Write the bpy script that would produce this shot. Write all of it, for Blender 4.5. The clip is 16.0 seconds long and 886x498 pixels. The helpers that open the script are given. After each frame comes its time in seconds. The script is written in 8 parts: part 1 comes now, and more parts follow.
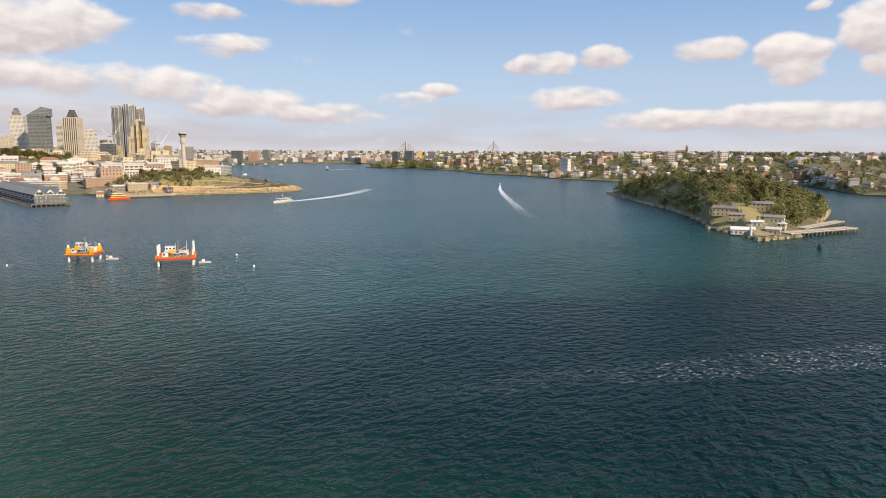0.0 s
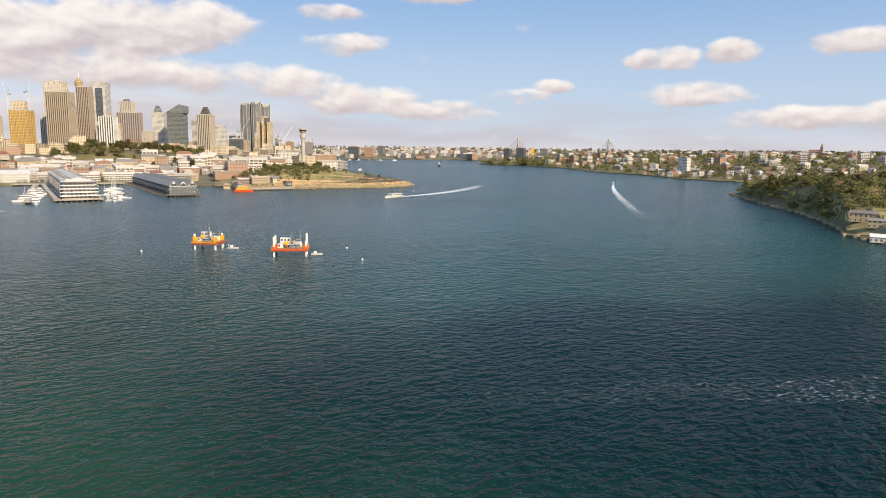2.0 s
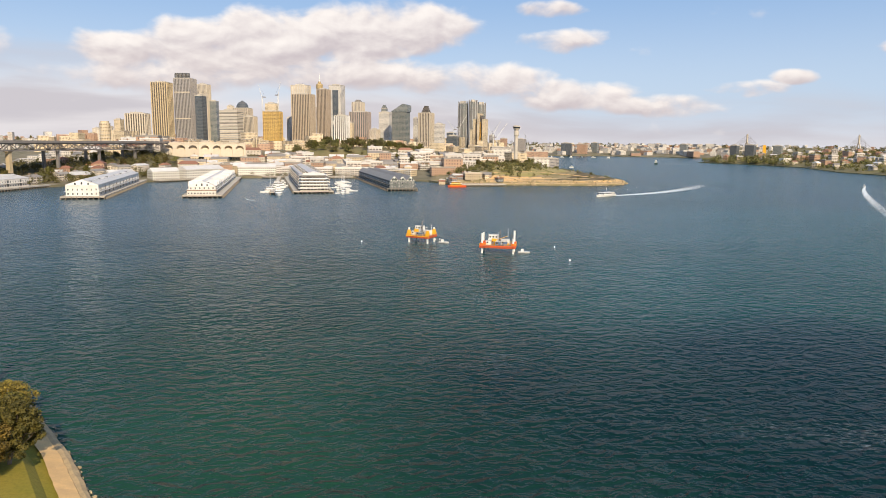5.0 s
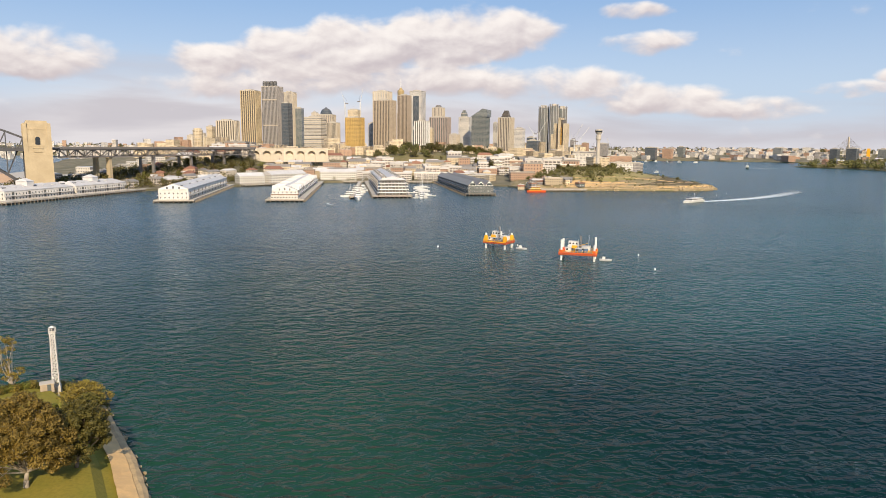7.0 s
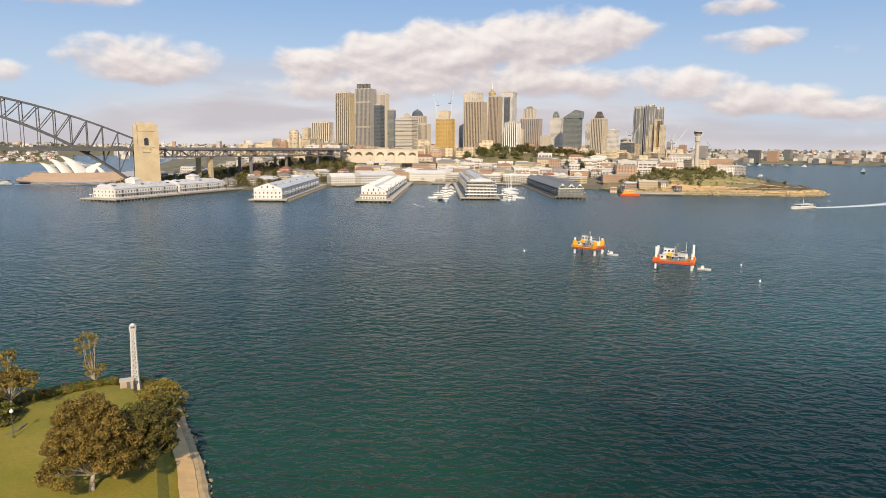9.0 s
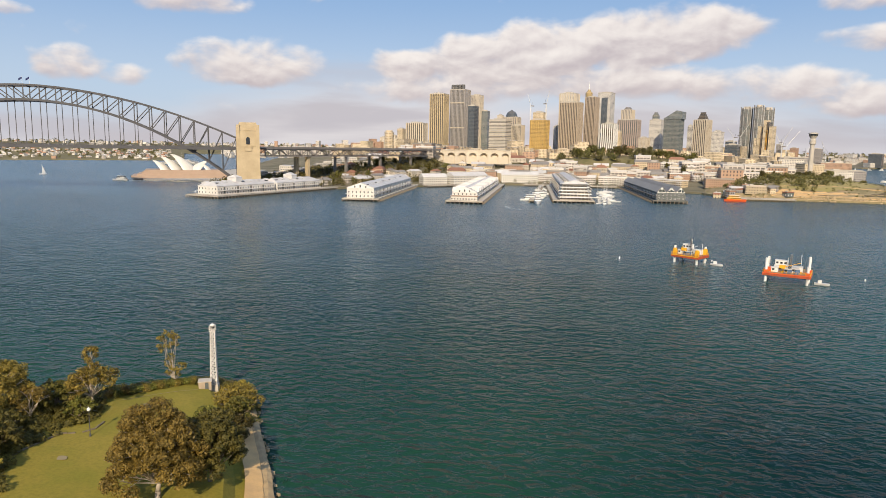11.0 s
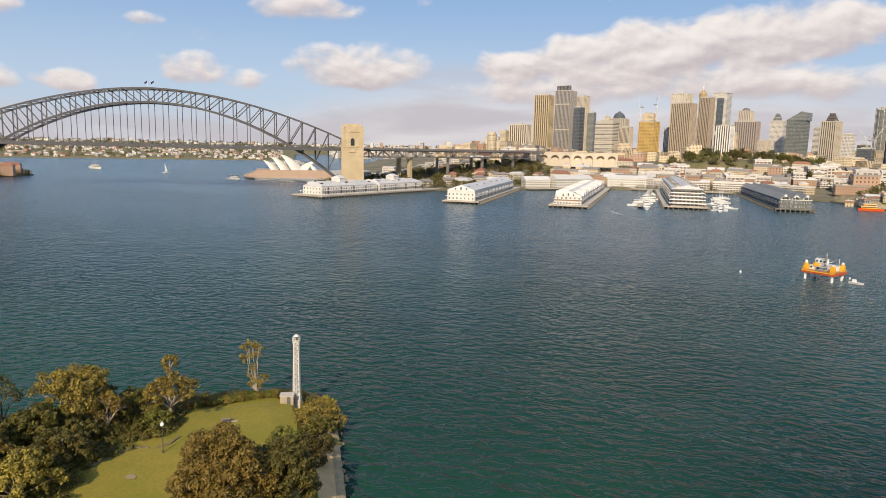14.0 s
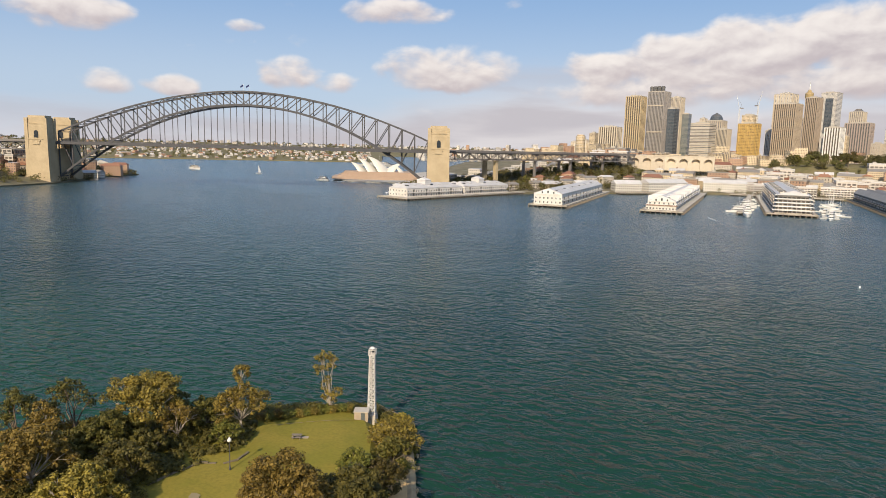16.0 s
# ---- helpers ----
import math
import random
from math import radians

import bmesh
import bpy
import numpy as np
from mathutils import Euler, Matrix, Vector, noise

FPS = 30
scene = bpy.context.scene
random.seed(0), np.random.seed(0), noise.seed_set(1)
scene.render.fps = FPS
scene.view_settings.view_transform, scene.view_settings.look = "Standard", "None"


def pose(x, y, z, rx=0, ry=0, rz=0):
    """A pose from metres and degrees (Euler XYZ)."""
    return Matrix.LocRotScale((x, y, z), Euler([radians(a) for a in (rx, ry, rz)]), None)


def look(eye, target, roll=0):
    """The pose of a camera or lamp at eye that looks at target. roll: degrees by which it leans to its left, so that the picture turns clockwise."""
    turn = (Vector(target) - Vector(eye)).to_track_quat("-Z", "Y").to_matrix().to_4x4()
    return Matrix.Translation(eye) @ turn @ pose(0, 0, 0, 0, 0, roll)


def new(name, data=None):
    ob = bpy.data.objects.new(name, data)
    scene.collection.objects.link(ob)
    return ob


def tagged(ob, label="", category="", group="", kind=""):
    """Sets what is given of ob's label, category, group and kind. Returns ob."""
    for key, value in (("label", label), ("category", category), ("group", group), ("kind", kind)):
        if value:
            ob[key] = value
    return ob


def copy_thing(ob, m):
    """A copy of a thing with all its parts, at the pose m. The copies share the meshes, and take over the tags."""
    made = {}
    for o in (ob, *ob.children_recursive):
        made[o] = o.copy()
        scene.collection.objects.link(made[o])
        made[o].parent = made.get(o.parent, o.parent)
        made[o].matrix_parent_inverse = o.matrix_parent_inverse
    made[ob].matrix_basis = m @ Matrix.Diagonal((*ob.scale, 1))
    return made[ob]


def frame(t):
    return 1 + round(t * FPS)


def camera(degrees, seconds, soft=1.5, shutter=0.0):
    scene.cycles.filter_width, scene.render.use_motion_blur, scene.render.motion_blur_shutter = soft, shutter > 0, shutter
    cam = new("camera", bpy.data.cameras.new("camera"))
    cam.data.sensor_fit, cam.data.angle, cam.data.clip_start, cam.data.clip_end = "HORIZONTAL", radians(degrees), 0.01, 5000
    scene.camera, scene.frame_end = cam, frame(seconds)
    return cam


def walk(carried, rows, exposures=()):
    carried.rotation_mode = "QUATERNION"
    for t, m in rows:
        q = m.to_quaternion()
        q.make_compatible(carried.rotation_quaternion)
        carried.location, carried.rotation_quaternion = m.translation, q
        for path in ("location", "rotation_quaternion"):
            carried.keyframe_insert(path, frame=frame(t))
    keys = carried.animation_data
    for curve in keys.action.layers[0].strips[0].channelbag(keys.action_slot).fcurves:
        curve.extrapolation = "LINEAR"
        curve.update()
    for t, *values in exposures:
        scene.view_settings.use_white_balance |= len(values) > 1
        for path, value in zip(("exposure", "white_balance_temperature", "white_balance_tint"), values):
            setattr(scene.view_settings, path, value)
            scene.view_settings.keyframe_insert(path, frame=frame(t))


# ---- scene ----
from mathutils.bvhtree import BVHTree
from mathutils.geometry import tessellate_polygon

# ---------------------------------------------------------------- camera
cam = camera(66.3, 16.0, soft=0.6)
PATH = [
    (0, (1.00, 4.66, 63.29), (-58.07, -74.76, 49.04), 0.25),
    (0.5, (0.13, 4.19, 63.36), (-56.06, -77.28, 49.01), 0.38),
    (1, (-0.76, 3.73, 63.39), (-53.82, -79.80, 48.97), 0.52),
    (1.5, (-1.56, 3.32, 63.43), (-51.20, -82.25, 48.81), 0.60),
    (2, (-2.25, 2.97, 63.43), (-47.70, -84.86, 48.60), 0.71),
    (2.5, (-2.77, 2.64, 63.44), (-42.92, -87.70, 48.39), 0.67),
    (3, (-3.30, 2.08, 63.53), (-38.10, -90.42, 48.31), 0.77),
    (3.5, (-3.73, 1.13, 63.65), (-34.23, -92.86, 48.26), 0.80),
    (4, (-4.15, -0.17, 63.76), (-30.43, -95.40, 48.25), 0.69),
    (4.5, (-4.57, -1.93, 63.80), (-26.54, -98.23, 48.19), 0.67),
    (5, (-4.79, -3.88, 63.74), (-21.51, -101.22, 48.07), 0.73),
    (7.5, (-7.54, -14.84, 62.53), (-10.22, -113.68, 47.59), 0.38),
    (8, (-8.11, -17.29, 62.38), (-7.47, -116.18, 47.50), 0.38),
    (8.5, (-8.46, -19.86, 62.32), (-4.32, -118.66, 47.44), 0.46),
    (9, (-8.62, -22.51, 62.25), (-0.89, -121.09, 47.36), 0.60),
    (11.5, (-8.04, -35.97, 61.85), (15.29, -132.06, 46.90), 1.06),
    (12, (-7.55, -38.49, 61.72), (17.40, -134.16, 46.76), 1.09),
    (12.5, (-6.84, -41.03, 61.71), (19.08, -136.46, 46.78), 1.08),
    (13, (-6.06, -43.67, 61.70), (22.57, -138.32, 46.81), 1.17),
    (13.5, (-5.16, -46.36, 61.75), (26.66, -139.98, 46.84), 1.23),
    (14, (-4.16, -49.05, 61.70), (30.89, -141.51, 46.77), 1.31),
    (14.5, (-3.07, -51.66, 61.70), (34.77, -143.00, 46.74), 1.35),
    (15, (-1.86, -54.29, 61.66), (38.61, -144.51, 46.72), 1.40),
    (15.5, (-0.56, -56.99, 61.57), (42.60, -145.96, 46.69), 1.46),
    (16, (0.92, -59.82, 61.33), (47.24, -147.19, 46.47), 1.45),
]
walk(cam, [(t, look(eye, target, roll)) for t, eye, target, roll in PATH], exposures=[(0.0, 0.10), (5.0, 0.14), (8.0, 0.08), (12.0, 0.0), (16.0, 0.0)])

# ---------------------------------------------------------------- light
SUN_AZ, SUN_EL = 350.0, 32.0          # bearing from +y towards +x, height
sun_data = bpy.data.lights.new("sun", "SUN")
sun_data.energy, sun_data.angle, sun_data.color = 5.0, radians(0.6), (1.0, 0.83, 0.60)
sun = new("sun", sun_data)
_d = Vector((math.sin(radians(SUN_AZ)) * math.cos(radians(SUN_EL)), math.cos(radians(SUN_AZ)) * math.cos(radians(SUN_EL)), math.sin(radians(SUN_EL))))
sun.matrix_world = look(tuple(_d * 500), (0, 0, 0))


class Nodes:
    """Short hand for building node trees."""

    def __init__(self, tree):
        self.tree = tree
        tree.nodes.clear()

    def add(self, kind, **values):
        n = self.tree.nodes.new(kind)
        for k, v in values.items():
            n.inputs[k[1:]].default_value = v
        return n

    def link(self, a, b):
        self.tree.links.new(a, b)

    def put(self, socket, v):
        if isinstance(v, (int, float)):
            socket.default_value = v
        elif isinstance(v, (tuple, list)):
            socket.default_value = (*v, 1.0) if len(v) == 3 and len(socket.default_value) == 4 else v
        else:
            self.link(v, socket)

    def math(self, op, a, b=0.0, c=0.0, clamp=False):
        n = self.add("ShaderNodeMath")
        n.operation, n.use_clamp = op, clamp
        for s, v in zip(n.inputs, (a, b, c)):
            self.put(s, v)
        return n.outputs[0]

    def ramp(self, x, lo, hi, a=0.0, b=1.0, smooth=True):
        n = self.add("ShaderNodeMapRange")
        n.interpolation_type = "SMOOTHSTEP" if smooth else "LINEAR"
        for s, v in zip(n.inputs, (x, lo, hi, a, b)):
            self.put(s, v)
        return n.outputs[0]

    def mix(self, f, a, b, blend="MIX"):
        n = self.add("ShaderNodeMix")
        n.data_type, n.blend_type = "RGBA", blend
        self.put(n.inputs[0], f)
        self.put(n.inputs[6], a)
        self.put(n.inputs[7], b)
        return n.outputs[2]

    def noise(self, vec, scale, detail=3.0, rough=0.55, dist=0.0):
        n = self.add("ShaderNodeTexNoise", _Scale=scale, _Detail=detail, _Roughness=rough, _Distortion=dist)
        if vec is not None:
            self.link(vec, n.inputs["Vector"])
        return n.outputs["Fac"]

    def scaled(self, vec, s):
        n = self.add("ShaderNodeMapping")
        n.inputs["Scale"].default_value = s
        self.link(vec, n.inputs["Vector"])
        return n.outputs[0]


# sky: clear air with a bank of cumulus; each cloud is bearing, height, half width, half height (degrees), fullness
CLOUDS = [
    (164.5, 6.4, 3.6, 1.2, 1.0), (170.5, 7.0, 5, 1.9, 1.15), (176, 7.6, 5.5, 2.1, 1.2), (182, 8.2, 5, 2.1, 1.2), (187, 9.0, 5, 1.8, 1.15),
    (168, 4.8, 9, 1.2, .85), (179, 5.4, 11, 1.3, .9),
    (151.8, 6.2, 5.0, 1.6, .95), (139.3, 5.6, 2.8, 1.1, .85), (125.8, 4.2, 2.3, .9, .85), (130.5, 4.2, 1.8, .7, .8), (142.5, 4.9, 2.0, .7, .7),
    (147.4, 10.6, 4.0, 1.0, .9), (124.0, 9.0, 4.0, 1.2, .95), (117, 6.2, 2.0, 1.0, .8), (136, 9.0, 2.0, .5, .6),
    (199.2, 8.1, 3.6, .9, .8), (198.0, 10.4, 3.0, .6, .85), (206, 12.2, 4, .8, .9),
    (225.0, 7.0, 2.5, .9, 1.05), (229.8, 7.5, 2.1, .85, 1.05), (237.0, 7.7, 2.6, .8, 1.05),
    (243.0, 7.3, 2.2, 1.3, 1.15), (243.4, 5.9, 2.0, 1.0, 1.1), (248.5, 8.6, 2.6, 1.6, 1.15), (249.5, 6.2, 2.0, .9, 1.0), (244.6, 10.4, .9, .4, .8),
    (200.0, 3.9, 5.5, 1.1, .9), (207.0, 3.0, 5.0, .8, .9), (216.0, 5.0, 1.6, .5, .85), (227.0, 4.3, 4.0, .9, .9), (213.0, 4.2, 2.5, .6, .7),
    (236.0, 2.4, 7.0, .8, .85), (245.0, 2.6, 7.0, 1.0, 1.0), (192, 5.0, 7, 1.3, .75),
    (300, 16, 30, 6, .9), (20, 18, 26, 7, .9), (70, 12, 16, 4, .9), (275, 9, 12, 3, .9),
]
world = bpy.data.worlds.new("world")
scene.world = world
world.use_nodes = True
W = Nodes(world.node_tree)
sky = W.add("ShaderNodeTexSky")
sky.sky_type, sky.sun_disc, sky.sun_elevation, sky.sun_rotation = "NISHITA", False, radians(SUN_EL), radians(SUN_AZ)
sky.air_density, sky.dust_density, sky.ozone_density = 1.0, 1.2, 1.4
co = W.add("ShaderNodeTexCoord").outputs["Generated"]
sep = W.add("ShaderNodeSeparateXYZ")
W.link(co, sep.inputs[0])
az = W.math("MULTIPLY", W.math("ARCTAN2", sep.outputs[0], sep.outputs[1]), 180 / math.pi)
az = W.math("FLOORED_MODULO", az, 360.0)
el = W.math("MULTIPLY", W.math("ARCSINE", sep.outputs[2]), 180 / math.pi)
# wobble the coordinates so that cloud edges billow
flat = W.add("ShaderNodeCombineXYZ")
W.link(az, flat.inputs[0]), W.link(W.math("MULTIPLY", el, 1.7), flat.inputs[1])
n_big = W.noise(flat.outputs[0], 0.16, 2.0)
n_mid = W.noise(flat.outputs[0], 0.27, 4.0, 0.50, 0.2)
raised = W.add("ShaderNodeVectorMath")
W.link(flat.outputs[0], raised.inputs[0])
raised.inputs[1].default_value = (-0.35, 0.75, 0.0)
n_up = W.noise(raised.outputs[0], 0.27, 4.0, 0.50, 0.2)
azw = W.math("ADD", az, W.math("MULTIPLY", W.math("SUBTRACT", n_big, 0.5), 4.0))
dens, num, den = 0.0, 0.0, 0.001
for a0, e0, wa, we, full in CLOUDS:
    da = W.math("DIVIDE", W.math("SUBTRACT", azw, float(a0)), float(wa))
    de = W.math("DIVIDE", W.math("SUBTRACT", el, float(e0)), float(we) * 1.1)
    r2 = W.math("ADD", W.math("MULTIPLY", da, da), W.math("MULTIPLY", de, de))
    one = W.math("MULTIPLY", W.ramp(r2, 0.0, 2.0, 1.0, 0.0), float(full))
    heavy = W.math("POWER", one, 3.0)
    num = W.math("MULTIPLY_ADD", heavy, de, num)
    den = W.math("ADD", den, heavy)
    dens = W.math("MAXIMUM", dens, one)
shade = W.math("DIVIDE", num, den)
dens = W.math("ADD", dens, W.math("MULTIPLY", W.math("SUBTRACT", n_mid, 0.5), 2.0))
cover = W.ramp(dens, 0.26, 0.92)
# tops and shoulders catch the light, the undersides stay mauve grey
lift = W.math("MULTIPLY", W.math("SUBTRACT", n_mid, n_up), 2.3)
lit = W.ramp(W.math("ADD", W.math("MULTIPLY", shade, 0.55), lift), -0.75, 0.75)
cloud = W.mix(lit, (0.62, 0.535, 0.545), (1.05, 0.965, 0.90))
# low veil of haze and far cloud over the horizon, in long soft streaks
streak = W.noise(W.scaled(flat.outputs[0], (0.45, 1.5, 1.0)), 0.16, 4.0, 0.5, 0.3)
low_end = W.ramp(W.math("ABSOLUTE", W.math("SUBTRACT", az, 172.0)), 12.0, 32.0, 0.0, 3.2)
veil = W.math("MULTIPLY", W.ramp(W.math("ADD", W.math("ADD", el, low_end), W.math("MULTIPLY", W.math("SUBTRACT", streak, 0.5), 6.0)), 2.2, 7.6, 1.0, 0.0), 0.93)
grey = W.mix(W.ramp(streak, 0.38, 0.68), (0.625, 0.58, 0.61), (0.83, 0.775, 0.775))
blue = W.mix(W.ramp(el, 3.0, 14.0), (0.50, 0.62, 0.80), (0.255, 0.43, 0.72))
blue = W.mix(0.9, W.mix(1.0, sky.outputs[0], (0.2, 0.2, 0.2), "MULTIPLY"), blue)
col = W.mix(veil, blue, grey)
col = W.mix(W.math("MULTIPLY", cover, 0.93), col, cloud)
# higher up the plain sky takes over
skyc = W.mix(1.0, sky.outputs[0], (0.22, 0.22, 0.22), "MULTIPLY")
col = W.mix(W.ramp(el, 24.0, 55.0), col, skyc)
bg = W.add("ShaderNodeBackground", _Strength=0.92)
W.link(col, bg.inputs["Color"])
W.link(bg.outputs[0], W.add("ShaderNodeOutputWorld").inputs["Surface"])
world.cycles.sampling_method = "MANUAL"
world.cycles.sample_map_resolution = 512


# ---------------------------------------------------------------- materials
def material(name, color, rough=0.7, second=None, scale=0.2, amount=0.35, bump=0.0, bump_scale=2.0, metal=0.0, each=0.0, fine=None, stretch=(1, 1, 1)):
    """Paint or stone: colour that drifts at two scales, a little relief, and a change of tone from piece to piece."""
    m = bpy.data.materials.new(name)
    m.use_nodes = True
    N = Nodes(m.node_tree)
    co = N.scaled(N.add("ShaderNodeTexCoord").outputs["Object"], stretch)
    second = second or tuple(c * 0.6 for c in color)
    f = N.ramp(N.noise(co, scale, 4.0, 0.6), 0.3, 0.72)
    c = N.mix(N.math("MULTIPLY", f, amount), color, second)
    g = N.ramp(N.noise(co, fine or scale * 9, 3.0), 0.35, 0.75)
    c = N.mix(N.math("MULTIPLY", g, amount * 0.5), c, tuple(v * 0.7 for v in color))
    if each:
        rnd = N.add("ShaderNodeObjectInfo").outputs["Random"]
        hsv = N.add("ShaderNodeHueSaturation")
        N.link(c, hsv.inputs["Color"])
        N.link(N.ramp(rnd, 0, 1, 1 - each, 1 + each, False), hsv.inputs["Value"])
        N.link(N.ramp(rnd, 0, 1, 0.5 - each * 0.03, 0.5 + each * 0.03, False), hsv.inputs["Hue"])
        c = hsv.outputs[0]
    b = N.add("ShaderNodeBsdfPrincipled", _Roughness=rough, _Metallic=metal)
    N.link(c, b.inputs["Base Color"])
    if bump:
        bn = N.add("ShaderNodeBump", _Strength=bump, _Distance=0.1)
        N.link(N.noise(co, bump_scale, 4.0), bn.inputs["Height"])
        N.link(bn.outputs[0], b.inputs["Normal"])
    N.link(b.outputs[0], N.add("ShaderNodeOutputMaterial").inputs[0])
    return m


def facade(name, wall, glass, wu, wv, fu, fv, rough=0.6, glass_rough=0.15, each=0.12, ou=0.0, ov=0.0, metal=0.0):
    """A wall with a regular grid of windows: wu x wv metres a bay, of which fu x fv is glass."""
    m = bpy.data.materials.new(name)
    m.use_nodes = True
    N = Nodes(m.node_tree)
    uv = N.add("ShaderNodeUVMap").outputs[0]
    s = N.add("ShaderNodeSeparateXYZ")
    N.link(uv, s.inputs[0])
    u = N.math("FRACT", N.math("ADD", N.math("DIVIDE", s.outputs[0], wu), ou + 500.0))
    v = N.math("FRACT", N.math("ADD", N.math("DIVIDE", s.outputs[1], wv), ov))
    mu = N.math("LESS_THAN", N.math("ABSOLUTE", N.math("SUBTRACT", u, 0.5)), fu / 2)
    mv = N.math("LESS_THAN", N.math("ABSOLUTE", N.math("SUBTRACT", v, 0.5)), fv / 2)
    mask = N.math("MULTIPLY", mu, mv)
    # each window has its own tone
    cell = N.add("ShaderNodeCombineXYZ")
    N.link(N.math("FLOOR", N.math("ADD", N.math("DIVIDE", s.outputs[0], wu), ou)), cell.inputs[0])
    N.link(N.math("FLOOR", N.math("ADD", N.math("DIVIDE", s.outputs[1], wv), ov)), cell.inputs[1])
    wn = N.add("ShaderNodeTexWhiteNoise")
    wn.noise_dimensions = "2D"
    N.link(cell.outputs[0], wn.inputs["Vector"])
    gl = N.mix(N.math("MULTIPLY", wn.outputs["Value"], 0.65), glass, tuple(min(1, g * 2.6 + 0.02) for g in glass))
    co = N.add("ShaderNodeTexCoord").outputs["Object"]
    dirt = N.ramp(N.noise(N.scaled(co, (1, 1, 0.3)), 0.09, 4.0), 0.3, 0.75)
    wl = N.mix(N.math("MULTIPLY", dirt, 0.35), wall, tuple(c * 0.66 for c in wall))
    rnd = N.add("ShaderNodeObjectInfo").outputs["Random"]
    hsv = N.add("ShaderNodeHueSaturation")
    N.link(wl, hsv.inputs["Color"])
    N.link(N.ramp(rnd, 0, 1, 1 - each, 1 + each, False), hsv.inputs["Value"])
    b = N.add("ShaderNodeBsdfPrincipled", _Metallic=metal)
    N.link(N.mix(mask, hsv.outputs[0], gl), b.inputs["Base Color"])
    N.link(N.ramp(mask, 0, 1, rough, glass_rough, False), b.inputs["Roughness"])
    N.link(b.outputs[0], N.add("ShaderNodeOutputMaterial").inputs[0])
    return m


def leafy(name, dark, light, scale=0.8):
    """Foliage: tone changes from clump to clump and with each leaf."""
    m = bpy.data.materials.new(name)
    m.use_nodes = True
    N = Nodes(m.node_tree)
    geo = N.add("ShaderNodeNewGeometry")
    co = N.add("ShaderNodeTexCoord").outputs["Object"]
    f = N.math("ADD", N.math("MULTIPLY", geo.outputs["Random Per Island"], 0.55), N.math("MULTIPLY", N.ramp(N.noise(co, scale, 2.0), 0.3, 0.7), 0.45))
    c = N.mix(f, dark, light)
    hsv = N.add("ShaderNodeHueSaturation")
    N.link(c, hsv.inputs["Color"])
    rnd = N.add("ShaderNodeObjectInfo").outputs["Random"]
    N.link(N.ramp(rnd, 0, 1, 0.75, 1.25, False), hsv.inputs["Value"])
    N.link(N.ramp(rnd, 0, 1, 0.485, 0.515, False), hsv.inputs["Hue"])
    b = N.add("ShaderNodeBsdfPrincipled", _Roughness=0.6)
    b.inputs["Specular IOR Level"].default_value = 0.3
    N.link(hsv.outputs[0], b.inputs["Base Color"])
    tr = N.add("ShaderNodeBsdfTranslucent")
    N.link(hsv.outputs[0], tr.inputs[0])
    mixs = N.add("ShaderNodeMixShader", _Fac=0.22)
    N.link(b.outputs[0], mixs.inputs[1]), N.link(tr.outputs[0], mixs.inputs[2])
    N.link(mixs.outputs[0], N.add("ShaderNodeOutputMaterial").inputs[0])
    return m


